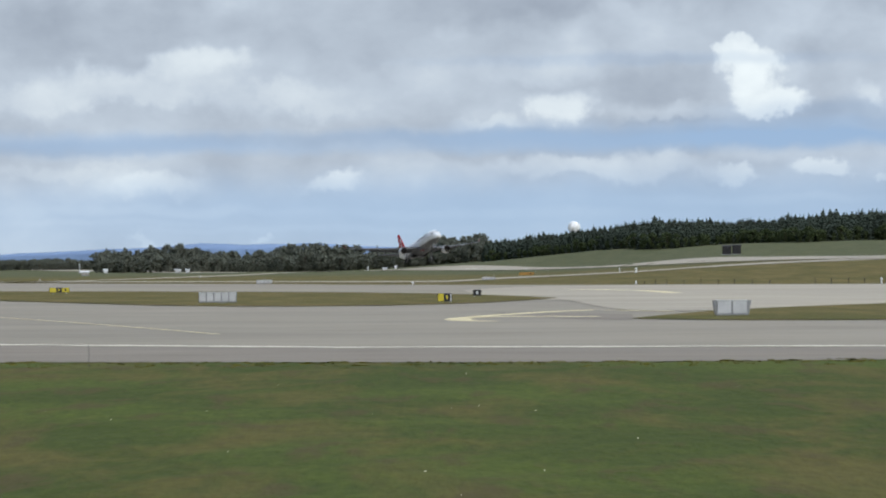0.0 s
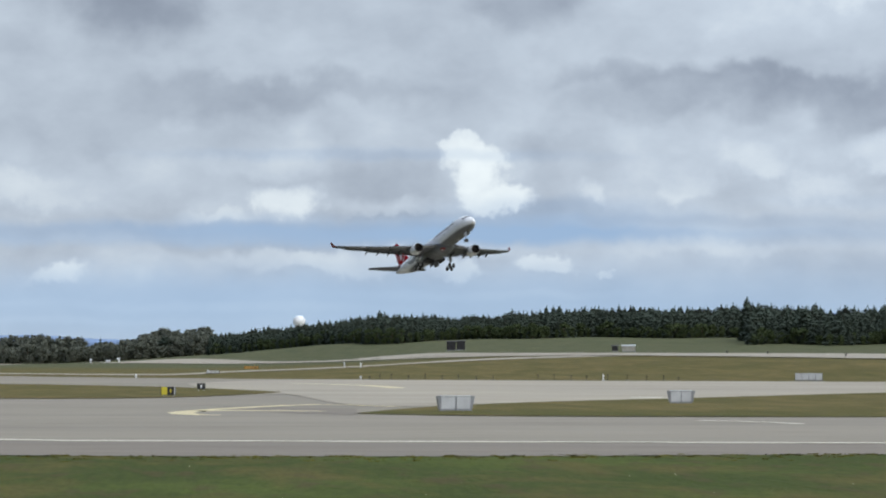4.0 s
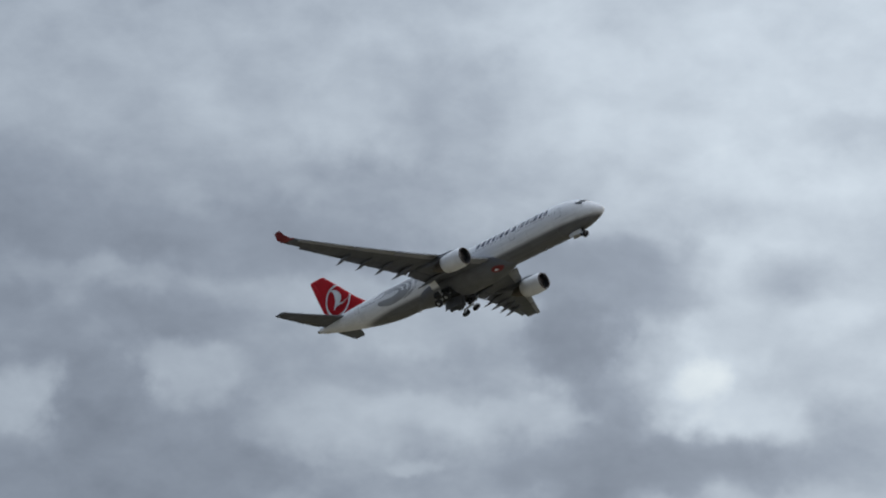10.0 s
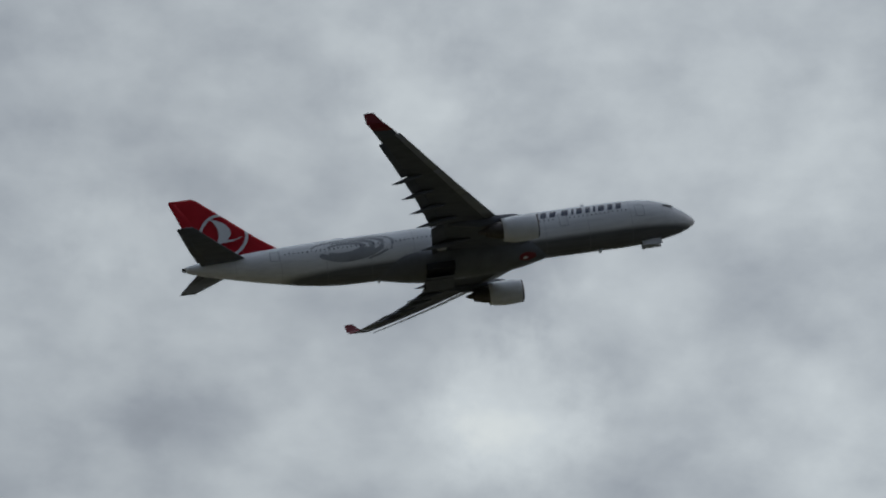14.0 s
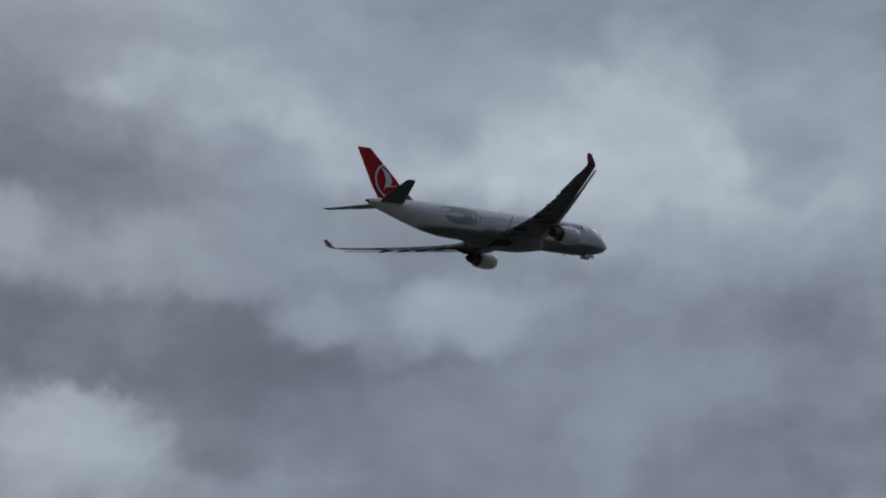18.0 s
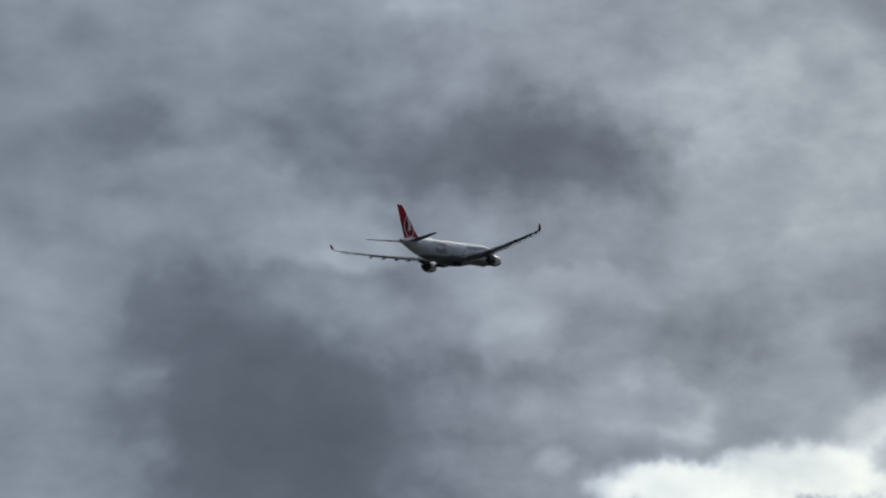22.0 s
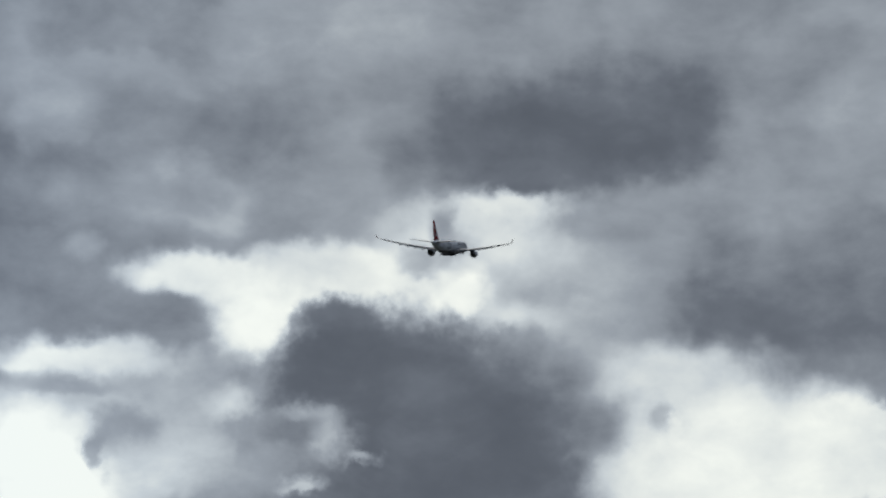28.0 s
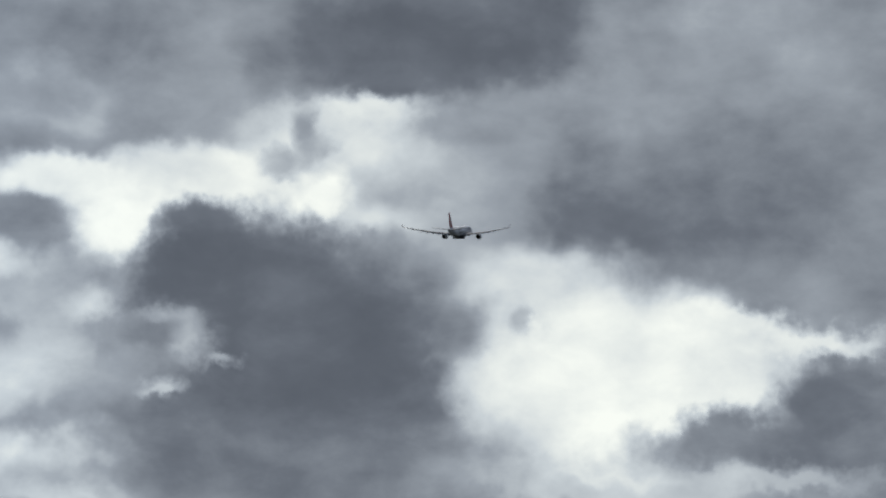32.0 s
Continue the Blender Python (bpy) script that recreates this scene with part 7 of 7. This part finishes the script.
def fairing_disc(s0, a0, rs, ra, proud):
    """A rounded patch on the front of the belly fairing: centre and half sizes in station and angle."""
    bm = bmesh.new()

    def at(q, t):
        st, a = s0 + rs * q * math.cos(t), radians(a0 + ra * q * math.sin(t))
        w, d = (float(np.interp(st, [f[0] for f in FAIRING], [f[k] for f in FAIRING])) for k in (1, 2))
        return (30 - st, -(w + proud) * math.sin(a), -1.55 - (1.27 + d + proud) * max(0, -math.cos(a)) ** 0.8)

    rows = [[bm.verts.new(at(q, k * math.pi / 10)) for k in range(20)] for q in (.05, .35, .7, 1)]
    for inner_, outer_ in zip(rows, rows[1:]):
        for k in range(20):
            bm.faces.new((inner_[k], inner_[(k + 1) % 20], outer_[(k + 1) % 20], outer_[k]))
    bmesh.ops.recalc_face_normals(bm, faces=bm.faces)
    return smooth(bm)


emblem = part("belly_emblem", fairing_disc(21.2, 146, 1.1, 17, 0.03), SHADED_RED, airliner, "red round emblem under the wing root, darkened for shade")
part("belly_swoosh", fairing_disc(21.5, 149, .35, 5, 0.05), WHITE_MARK, emblem)


def airfoil(le, chord, z, thick, y, n=11, droop=0.0):
    """One wing section at span y: leading edge station, chord, height and thickness share."""
    top, low = [], []
    for k in range(n):
        u = (1 - math.cos(math.pi * k / (n - 1))) / 2
        t = 5 * thick * chord * (.2969 * math.sqrt(u) - .126 * u - .3516 * u * u + .2843 * u ** 3 - .1015 * u ** 4)
        bend = 0.02 * chord * math.sin(math.pi * u) - droop * u * u
        top.append((30 - (le + chord * u), y, z + bend + t * 1.05 + 0.006))
        low.append((30 - (le + chord * u), y, z + bend - t * 0.85 - 0.006))
    return top + low[::-1]


WING_PLAN = [(0, 19.4, 12.4, -1.75, .13), (2.8, 21.2, 10.7, -1.62, .125), (6, 23.3, 8.9, -1.35, .115), (9.4, 25.46, 7.1, -1.0, .11), (13.5, 28.1, 5.75, -.42, .105), (18, 31.0, 4.5, .32, .10), (23, 34.25, 3.4, 1.25, .10), (27, 36.85, 2.6, 2.05, .10), (28.9, 38.1, 2.25, 2.45, .10)]


def wing_at(y):
    return tuple(float(np.interp(y, [w[0] for w in WING_PLAN], [w[k] for w in WING_PLAN])) for k in (1, 2, 3, 4))


for side in (1, -1):
    wing = part("wing", loft([airfoil(le, ch, z, th, side * y) for y, le, ch, z, th in WING_PLAN]), WING, airliner, "grey swept wing")
    # upturned tip
    tip = [airfoil(38.1, 2.25, 2.45, .10, side * 28.9), airfoil(38.5, 2.1, 2.62, .09, side * 29.35), airfoil(39.1, 1.9, 3.05, .08, side * 29.65), airfoil(40.0, 1.15, 4.15, .07, side * 29.95)]
    part("winglet", smooth(loft(tip), False), SHADED_RED, wing, "red upturned winglet with shade in its colour")
    for y0, y1 in ((10.2, 15.5), (15.6, 21), (21.1, 28.4), (3.4, 8.6)):
        rings = []
        for k in range(5):
            y = y0 + (y1 - y0) * k / 4
            le, ch, z, th = wing_at(y)
            rings.append(airfoil(le - .48, .17 * ch + .25, z - .30, .16, side * y, 7, .12))
        part("slat", loft(rings), EDGE_METAL, wing, "pale bare-metal leading-edge slat")
    for y0, y1 in ((3.2, 9.3), (9.6, 19.6)):
        rings = []
        for k in range(5):
            y = y0 + (y1 - y0) * k / 4
            le, ch, z, th = wing_at(y)
            rings.append(airfoil(le + ch * .88, .17 * ch + .30, z - .10, .12, side * y, 8, .35))
        part("flap", loft(rings), WING, wing, "lowered trailing-edge flap")
    rings = [airfoil(wing_at(y)[0] + wing_at(y)[1] * .93, .2 * wing_at(y)[1] + .1, wing_at(y)[2] - .02, .10, side * y, 7, .12) for y in (20, 23, 26.5)]
    part("aileron", loft(rings), WING, wing)
    for y in (5.6, 10.9, 13.9, 17.0, 20.1):
        le, ch, z, th = wing_at(y)
        size = .6 + .055 * ch
        rings = []
        for u, w, h in ((-.05, .05, .02), (.2, .26, .35), (.5, .34, .55), (.8, .28, .45), (1.05, .12, .22), (1.2, .02, .04)):
            s = le + ch * .58 + u * (ch * .42 + 1.25)
            rings.append([(30 - s, side * y + w * size * math.cos(a), z - .2 - 1.0 * max(0, u - .5) - h * size * .5 + h * size * .62 * math.sin(a)) for a in [k * math.pi / 5 for k in range(10)]])
        part("flap_fairing", loft(rings), WING, wing, "grey canoe-shaped flap fairing")

    # engine on its pylon
    ex, ez = side * 9.4, -2.85
    def ring_of(rows, n=32):
        return [[(30 - s, ex + r * math.cos(2 * math.pi * k / n), ez + lift + r * math.sin(2 * math.pi * k / n)) for k in range(n)] for s, r, lift in rows]

    engine = part("engine", loft(ring_of([(20.87, 1.22, 0), (20.78, 1.27, 0), (20.82, 1.34, 0), (21.1, 1.43, 0), (21.8, 1.52, 0), (22.7, 1.55, 0), (23.6, 1.52, .01), (24.4, 1.44, .03), (25.0, 1.33, .05), (25.02, 1.27, .05), (24.3, 1.2, .05)]), caps=False), WHITE, airliner, "white engine fan cowl")
    part("intake_lip", loft(ring_of([(21.2, 1.19, 0), (20.86, 1.21, 0), (20.75, 1.27, 0), (20.79, 1.35, 0), (20.95, 1.40, 0)]), caps=False), HOT, engine, "dark metal intake lip")
    part("core_cowl", loft(ring_of([(24.2, 1.08, .05), (25.0, 1.06, .06), (25.7, .96, .08), (26.4, .80, .10), (26.9, .68, .12), (26.88, .62, .12), (26.2, .6, .12)], 24), caps=False), HOT, engine, "dark heat-stained core cowl")
    part("duct_floor", loft(ring_of([(24.5, 1.25, .05), (24.6, 1.02, .05)], 24), caps=False), DARK, engine)
    part("intake_duct", loft([[(30 - s, ex + r * math.cos(2 * math.pi * k / 24), ez + r * math.sin(2 * math.pi * k / 24)) for k in range(24)] for s, r in [(20.88, 1.21), (21.2, 1.165), (21.9, 1.17), (22.0, .2)]], caps=False), DARK, engine, "dark intake duct")
    fan = bmesh.new()
    for k in range(22):
        a = 2 * math.pi * k / 22
        q = [fan.verts.new((30 - 21.82 + dx, ex + r * math.cos(a + da), ez + r * math.sin(a + da))) for r, da, dx in ((.3, -.1, .06), (1.14, -.07, .14), (1.14, .12, -.04), (.3, .18, -.06))]
        fan.faces.new(q)
    part("fan", fan, HOT, engine, "dark fan blades")
    part("spinner", smooth(rod(bmesh.new(), (30 - 21.9, ex, ez), (30 - 21.35, ex, ez), .38, .03, 16)), DARK, engine)
    part("exhaust_cone", loft([[(30 - s, ex + r * math.cos(2 * math.pi * k / 20), ez + .12 + r * math.sin(2 * math.pi * k / 20)) for k in range(20)] for s, r in [(26.2, .5), (26.9, .42), (27.5, .25), (27.9, .04)]]), HOT, engine, "heat-stained exhaust cone")
    rings = []
    for s, z0, z1, w in ((22.3, ez + 1.48, ez + 1.58, .06), (23.4, ez + 1.4, ez + 1.85, .24), (25.2, ez + 1.0, -.95, .30), (27.6, ez + .75, -.9, .30), (30.0, ez + 1.3, -1.0, .2), (31.2, -1.35, -1.15, .04)):
        rings.append([(30 - s, ex - w, z0), (30 - s, ex + w, z0), (30 - s, ex + w, z1), (30 - s, ex - w, z1)])
    part("pylon", loft(rings), WING, engine, "grey engine pylon")

    # tailplane
    plan = [(0, 53.6, 5.9, 1.35, .10), (1.2, 54.4, 5.5, 1.5, .10), (5, 57.2, 3.9, 1.98, .10), (9.6, 60.4, 2.0, 2.6, .09)]
    tail = part("tailplane", loft([airfoil(le, ch, z, th, side * y) for y, le, ch, z, th in plan]), WING, airliner, "grey horizontal tailplane")
    part("elevator", loft([airfoil(le + ch * .74, ch * .3, z, .10, side * y, 7) for y, le, ch, z, th in ((1.7, 54.75, 5.3, 1.57, .1), (5, 57.2, 3.9, 1.98, .1), (9.3, 60.2, 2.1, 2.56, .09))]), WING, tail)


def fin_ring(z, le, chord, thick, n=10):
    return [(x, y2, z) for x, y2 in [(p[0], p[2]) for p in airfoil(le, chord, 0, thick, 0, n)]]


FIN_PLAN = [(1.6, 48.6, 10.6, .05), (2.6, 50.1, 9.2, .085), (4.5, 52.6, 7.7, .09), (7.5, 55.9, 5.6, .09), (10.45, 59.2, 3.35, .09), (10.75, 59.7, 2.8, .06)]
fin = part("fin", loft([fin_ring(z, le, ch, th) for z, le, ch, th in FIN_PLAN]), RED, airliner, "red vertical tail fin with white ring emblem")
part("rudder", loft([fin_ring(z, le + ch * .72, ch * .285, .085, 8) for z, le, ch, th in FIN_PLAN[1:5]]), RED, fin)


def fin_half(s, z):
    """Half the fin's thickness at a station and height."""
    le, ch, th = (float(np.interp(z, [f[0] for f in FIN_PLAN], [f[k] for f in FIN_PLAN])) for k in (1, 2, 3))
    u = min(1, max(0, (s - le) / ch))
    return 5 * th * ch * (.2969 * math.sqrt(u) - .126 * u - .3516 * u * u + .2843 * u ** 3 - .1015 * u ** 4) * 1.05 + .05


def on_fin(s, z):
    """The nearest point behind the fin's leading edge."""
    return (max(s, float(np.interp(z, [f[0] for f in FIN_PLAN], [f[1] for f in FIN_PLAN])) + .12), max(z, 2.45))


def fin_mark(name, edges, side, parent, label=""):
    """A flat white mark on the fin between two edge lines of (station, height) points."""
    bm = bmesh.new()
    rows = [[bm.verts.new((30 - s, -side * fin_half(s, z), z)) for s, z in pair] for pair in edges]
    for a, b in zip(rows, rows[1:]):
        bm.faces.new((a[0], b[0], b[1], a[1]))
    bmesh.ops.recalc_face_normals(bm, faces=bm.faces)
    return part(name, bm, WHITE_MARK, parent, label)


for side in (1, -1):
    cs, cz = 56.6, 5.35
    fin_mark("ring", [tuple(on_fin(cs + r * math.cos(t), cz + r * math.sin(t)) for r in (2.95, 2.58)) for t in [k * math.pi / 24 for k in range(49)]], side, fin, "white ring emblem")
    outer = [(1.4, 2.3), (.7, 2.1), (.06, 1.8), (-.5, 1.3), (-.84, .68), (-.92, .1), (-.55, -.5), (.3, -1.0), (1.25, -1.46)]
    inner = [(1.4, 2.3), (1.05, 1.9), (.8, 1.45), (.62, .95), (.55, .45), (.6, -.05), (.74, -.53), (.95, -1.0), (1.25, -1.46)]
    fin_mark("swoosh", [(on_fin(cs + a, cz + b), on_fin(cs + c, cz + d)) for (a, b), (c, d) in zip(outer, inner)], side, fin, "white bird-like crescent inside the ring")
    fin_mark("swoosh", [(on_fin(cs + .2 - 2.6 * u, cz - .55 + .2 * u - .25 * math.sin(math.pi * u)), on_fin(cs + .2 - 2.6 * u, cz - .95 + .6 * u - .25 * math.sin(math.pi * u))) for u in [k / 10 for k in range(11)]], side, fin)

# aerials and the red beacon
for s, a in ((13.0, 0), (28.0, 0), (39.0, 180), (12, 180)):
    p = Vector(on_hull(s, a, -0.05))
    h = .55 if a == 0 else -.55
    part("aerial", loft([[(p.x + .3, .03, p.z), (p.x - .3, .03, p.z), (p.x - .3, -.03, p.z), (p.x + .3, -.03, p.z)], [(p.x - .1, .02, p.z + h), (p.x - .4, .02, p.z + h), (p.x - .4, -.02, p.z + h), (p.x - .1, -.02, p.z + h)]]), WHITE, fuselage)
hump = bmesh.new()
bmesh.ops.create_uvsphere(hump, u_segments=16, v_segments=8, radius=1, matrix=Matrix.Translation((30 - 43.2, 0, 2.72)) @ Matrix.Diagonal((1.5, .55, .38, 1)))
part("antenna_dome", smooth(hump), WHITE, fuselage, "white antenna dome on the roof")


def wheel(parent, x, y, z, r, w):
    bm = bmesh.new()
    rings = []
    for yy, rr in ((-w / 2, r * .55), (-w / 2, r * .8), (-w * .42, r * .94), (-w * .2, r), (w * .2, r), (w * .42, r * .94), (w / 2, r * .8), (w / 2, r * .55)):
        rings.append([(x + rr * math.cos(2 * math.pi * k / 18), y + yy, z + rr * math.sin(2 * math.pi * k / 18)) for k in range(18)])
    loft(rings, bm=bm)
    rubber = len(bm.faces)
    rod(bm, (x, y - w * .53, z), (x, y + w * .53, z), r * .42, sides=12)
    bm.faces.ensure_lookup_table()
    for f in bm.faces[rubber:]:
        f.material_index = 1
    part("wheel", bm, [TYRE, GEAR_GREY], parent, "black tyre on grey hub")


main_legs = []
for side in (1, -1):
    st = rod(bmesh.new(), (0, 0, 0.1), (0, 0, -3.7), .22, .17, 14)
    leg = part("main_gear", rod(st, (0, 0, -1.4), (0, -side * 1.9, .2), .09, .09, 8), GEAR_GREY, airliner, "grey main landing gear leg with four wheels", pose(30 - 31.8, side * 5.3, -1.7))
    beam = rod(bmesh.new(), (1.05, 0, -3.5), (-1.05, 0, -4.0), .14, .14, 10)
    part("bogie_beam", beam, GEAR_GREY, leg)
    part("leg_door", box(bmesh.new(), -.75, .75, side * .32, side * .38, -2.1, .1, .02), HULL, leg, "grey leg door")
    for x, z in ((1.0, -3.52), (-1.0, -3.98)):
        part("axle", rod(bmesh.new(), (x, -.75, z), (x, .75, z), .09), STEEL, leg)
        for y in (-.7, .7):
            wheel(leg, x, y, z, .69, .5)
    main_legs.append((side, leg))
    # solid block; the open bay's shade is put into its colour
    well = bmesh.new()
    box(well, 30 - 33.6, 30 - 30.2, min(side * .4, side * 3.05), max(side * .4, side * 3.05), -3.76, -3.0)
    part("wheel_bay", well, DARK, fuselage, "wheel bay as a near-black block holding its shade")

nose_leg = part("nose_gear", rod(rod(bmesh.new(), (0, 0, .2), (0, 0, -2.5), .13, .10, 12), (.0, 0, -.8), (1.2, 0, .1), .06, .06, 8), GEAR_GREY, airliner, "grey nose landing gear leg with two wheels", pose(30 - 6.7, 0, -2.35))
part("axle", rod(bmesh.new(), (0, -.45, -2.5), (0, .45, -2.5), .07), STEEL, nose_leg)
for y in (-.36, .36):
    wheel(nose_leg, 0, y, -2.5, .53, .34)
part("landing_lamp", rod(bmesh.new(), (.1, 0, -.9), (.22, 0, -.9), .16, .2, 12), STEEL, nose_leg)
# flat patch on the skin, coloured as the shade in the open bay
part("nose_bay", skin_patch(4.6, 7.0, 171, 189, 0.015, 5, 4), DARK, fuselage, "nose wheel bay as a near-black patch holding its shade")
nose_doors = []
for side in (1, -1):
    d = part("nose_door", box(bmesh.new(), -1.2, 1.2, -.03, .03, -.75, 0, .015), HULL, airliner, "white nose gear door", pose(30 - 5.8, side * .46, -2.55))
    nose_doors.append((side, d))
bay_doors = []
for side in (1, -1):
    d = part("bay_door", box(bmesh.new(), -1.7, 1.7, -.04, .04, -1.75, 0, .02), BELLY, airliner, "dark grey main gear bay door", pose(30 - 31.9, side * .35, -3.72))
    bay_doors.append((side, d))


AIRLINER_ROWS = [
    (0.0, -10.0, 1171.7, 9.6, 164.08, 10.13, 2.54), (0.5, 1.6, 1131.4, 11.7, 163.38, 11.01, 1.74), (1.0, 13.2, 1091.1, 13.9, 162.73, 11.84, 1.03),
    (1.5, 24.7, 1050.8, 16.5, 162.18, 12.58, 0.43), (2.0, 36.2, 1010.5, 19.6, 161.84, 13.24, -0.02), (2.5, 47.6, 970.2, 23.2, 161.88, 13.86, -0.28),
    (3.0, 59.0, 929.9, 27.2, 162.09, 14.42, -0.40), (3.5, 70.4, 889.7, 31.7, 162.33, 14.90, -0.41), (4.0, 81.7, 849.5, 36.7, 162.50, 15.29, -0.31),
    (4.5, 92.9, 809.3, 41.9, 162.59, 15.58, -0.13), (5.0, 104.0, 769.2, 47.5, 162.61, 15.76, 0.14), (5.5, 115.0, 729.2, 53.4, 162.64, 15.81, 0.50),
    (6.0, 125.9, 689.3, 59.4, 162.63, 15.76, 0.74), (6.5, 136.8, 649.4, 65.4, 162.60, 15.61, 0.58), (7.0, 147.7, 609.7, 71.4, 162.59, 15.38, 0.29),
    (7.5, 158.7, 570.1, 77.5, 162.66, 15.04, 0.06), (8.0, 169.8, 530.7, 83.5, 162.73, 14.67, -0.17), (8.5, 180.8, 491.5, 89.1, 162.71, 14.35, -0.45),
    (9.0, 191.8, 452.6, 94.5, 162.54, 14.04, -0.78), (9.5, 202.6, 414.0, 99.7, 162.19, 13.73, -1.09), (10.0, 213.4, 375.5, 104.7, 161.84, 13.50, -1.45),
    (10.5, 224.2, 337.1, 109.4, 161.73, 13.47, -1.89), (11.0, 235.1, 298.7, 113.8, 161.77, 13.38, -2.33), (11.5, 245.9, 260.5, 117.7, 161.98, 13.03, -2.66),
    (12.0, 256.6, 222.3, 121.5, 162.20, 12.48, -2.79), (12.5, 267.0, 184.2, 125.6, 162.32, 11.83, -2.55), (13.0, 277.2, 146.0, 129.8, 162.49, 11.24, -2.09),
    (13.5, 287.1, 107.7, 134.3, 162.67, 10.90, -1.48), (14.0, 296.9, 69.4, 139.0, 162.98, 10.83, -0.79), (14.5, 306.6, 31.1, 143.7, 163.27, 10.91, -0.13),
    (15.0, 316.2, -7.4, 148.4, 163.46, 11.05, 0.37), (15.5, 325.8, -45.8, 152.9, 163.57, 11.17, 0.61), (16.0, 335.6, -84.4, 157.3, 163.65, 11.20, 0.47),
    (16.5, 345.3, -123.0, 161.5, 163.95, 11.25, -0.13), (17.0, 355.0, -161.6, 165.7, 164.17, 11.33, -0.91), (17.5, 364.8, -200.1, 169.8, 164.34, 11.54, -1.45),
    (18.0, 374.5, -238.5, 173.7, 164.34, 11.82, -1.50), (18.5, 384.4, -277.0, 177.1, 164.17, 11.70, -1.01), (19.0, 394.4, -315.6, 180.2, 163.97, 11.53, -0.38),
    (19.5, 404.5, -354.2, 183.0, 163.95, 11.53, -0.02), (20.0, 414.6, -392.7, 185.7, 164.04, 11.52, 0.23), (20.5, 424.8, -431.2, 188.7, 164.22, 11.23, 0.51),
    (21.0, 435.1, -469.7, 191.5, 164.31, 10.98, 0.77), (21.5, 445.5, -508.3, 194.2, 164.17, 11.01, 0.94), (22.0, 456.0, -547.0, 196.7, 163.87, 11.16, 0.97),
    (22.5, 466.4, -585.7, 199.3, 163.52, 11.26, 0.82), (23.0, 476.9, -624.6, 201.9, 163.20, 11.32, 0.48), (23.5, 487.5, -663.5, 204.6, 163.02, 11.33, -0.07),
    (24.0, 498.1, -702.4, 207.5, 162.90, 11.34, -0.67), (24.5, 508.8, -741.3, 210.4, 162.80, 11.38, -1.14), (25.0, 519.7, -780.2, 213.5, 162.76, 11.41, -1.31),
    (25.5, 530.7, -819.1, 216.7, 162.82, 11.31, -0.93), (26.0, 541.7, -858.1, 219.9, 162.90, 11.16, -0.20), (26.5, 552.9, -897.2, 223.1, 162.96, 10.99, 0.75),
    (27.0, 564.1, -936.3, 226.4, 162.99, 10.82, 1.76), (27.5, 575.3, -975.6, 229.5, 163.00, 10.63, 2.68), (28.0, 586.6, -1015.1, 232.6, 163.03, 10.46, 3.28),
    (28.5, 597.8, -1054.8, 235.5, 163.17, 10.42, 3.28), (29.0, 609.1, -1094.6, 238.2, 163.35, 10.36, 2.97), (29.5, 620.4, -1134.6, 240.8, 163.51, 10.26, 2.53),
    (30.0, 631.7, -1174.8, 243.2, 163.63, 10.18, 2.08), (30.5, 643.0, -1215.0, 245.5, 163.72, 10.32, 1.66), (31.0, 654.4, -1255.4, 247.6, 163.77, 10.48, 1.31),
    (31.5, 665.8, -1295.9, 249.7, 163.76, 10.57, 1.06), (32.0, 677.2, -1336.3, 251.8, 163.72, 10.59, 0.86),
]


def motions():
    """The take-off run of the airliner, with its gear folding away."""
    walk(airliner, [(t, pose(x, y, z, bank, -pitch, 90 - heading)) for t, x, y, z, heading, pitch, bank in AIRLINER_ROWS])
    for side, leg in main_legs:
        lag = 0.25 if side > 0 else 0.0
        walk(leg, [(t + (lag if 8 <= t <= 13 else 0), pose(30 - 31.8, side * 5.3, -1.7 + up, side * -turn, 0, 0)) for t, turn, up in
                   ((0, 0, 0), (7.8, 0, 0), (8.6, 6, 0), (9.4, 26, .05), (10.2, 52, .1), (11.0, 76, .2), (11.7, 88, .3), (32, 88, .3))])
    walk(nose_leg, [(t, pose(30 - 6.7, 0, -2.35 + up, 0, -turn, 0)) for t, turn, up in ((0, 0, 0), (7.4, 0, 0), (8.2, 16, 0), (9.0, 44, .1), (10.0, 62, .15), (11.0, 80, .3), (11.8, 96, .5), (32, 96, .5))])
    for side, door in nose_doors:
        walk(door, [(t, pose(30 - 5.8, side * .46, -2.58 + up, side * turn, 0, 0)) for t, turn, up in ((0, 8, 0), (19.0, 8, 0), (21.5, 70, .0), (32, 70, .0))])
    for side, door in bay_doors:
        walk(door, [(t, pose(30 - 31.9, side * .35, -3.74, side * turn, 0, 0)) for t, turn in ((0, 70), (3.0, 70), (4.4, 8), (10.4, 8), (11.8, 66), (14.2, 66), (15.2, 84), (32, 84))])


motions()
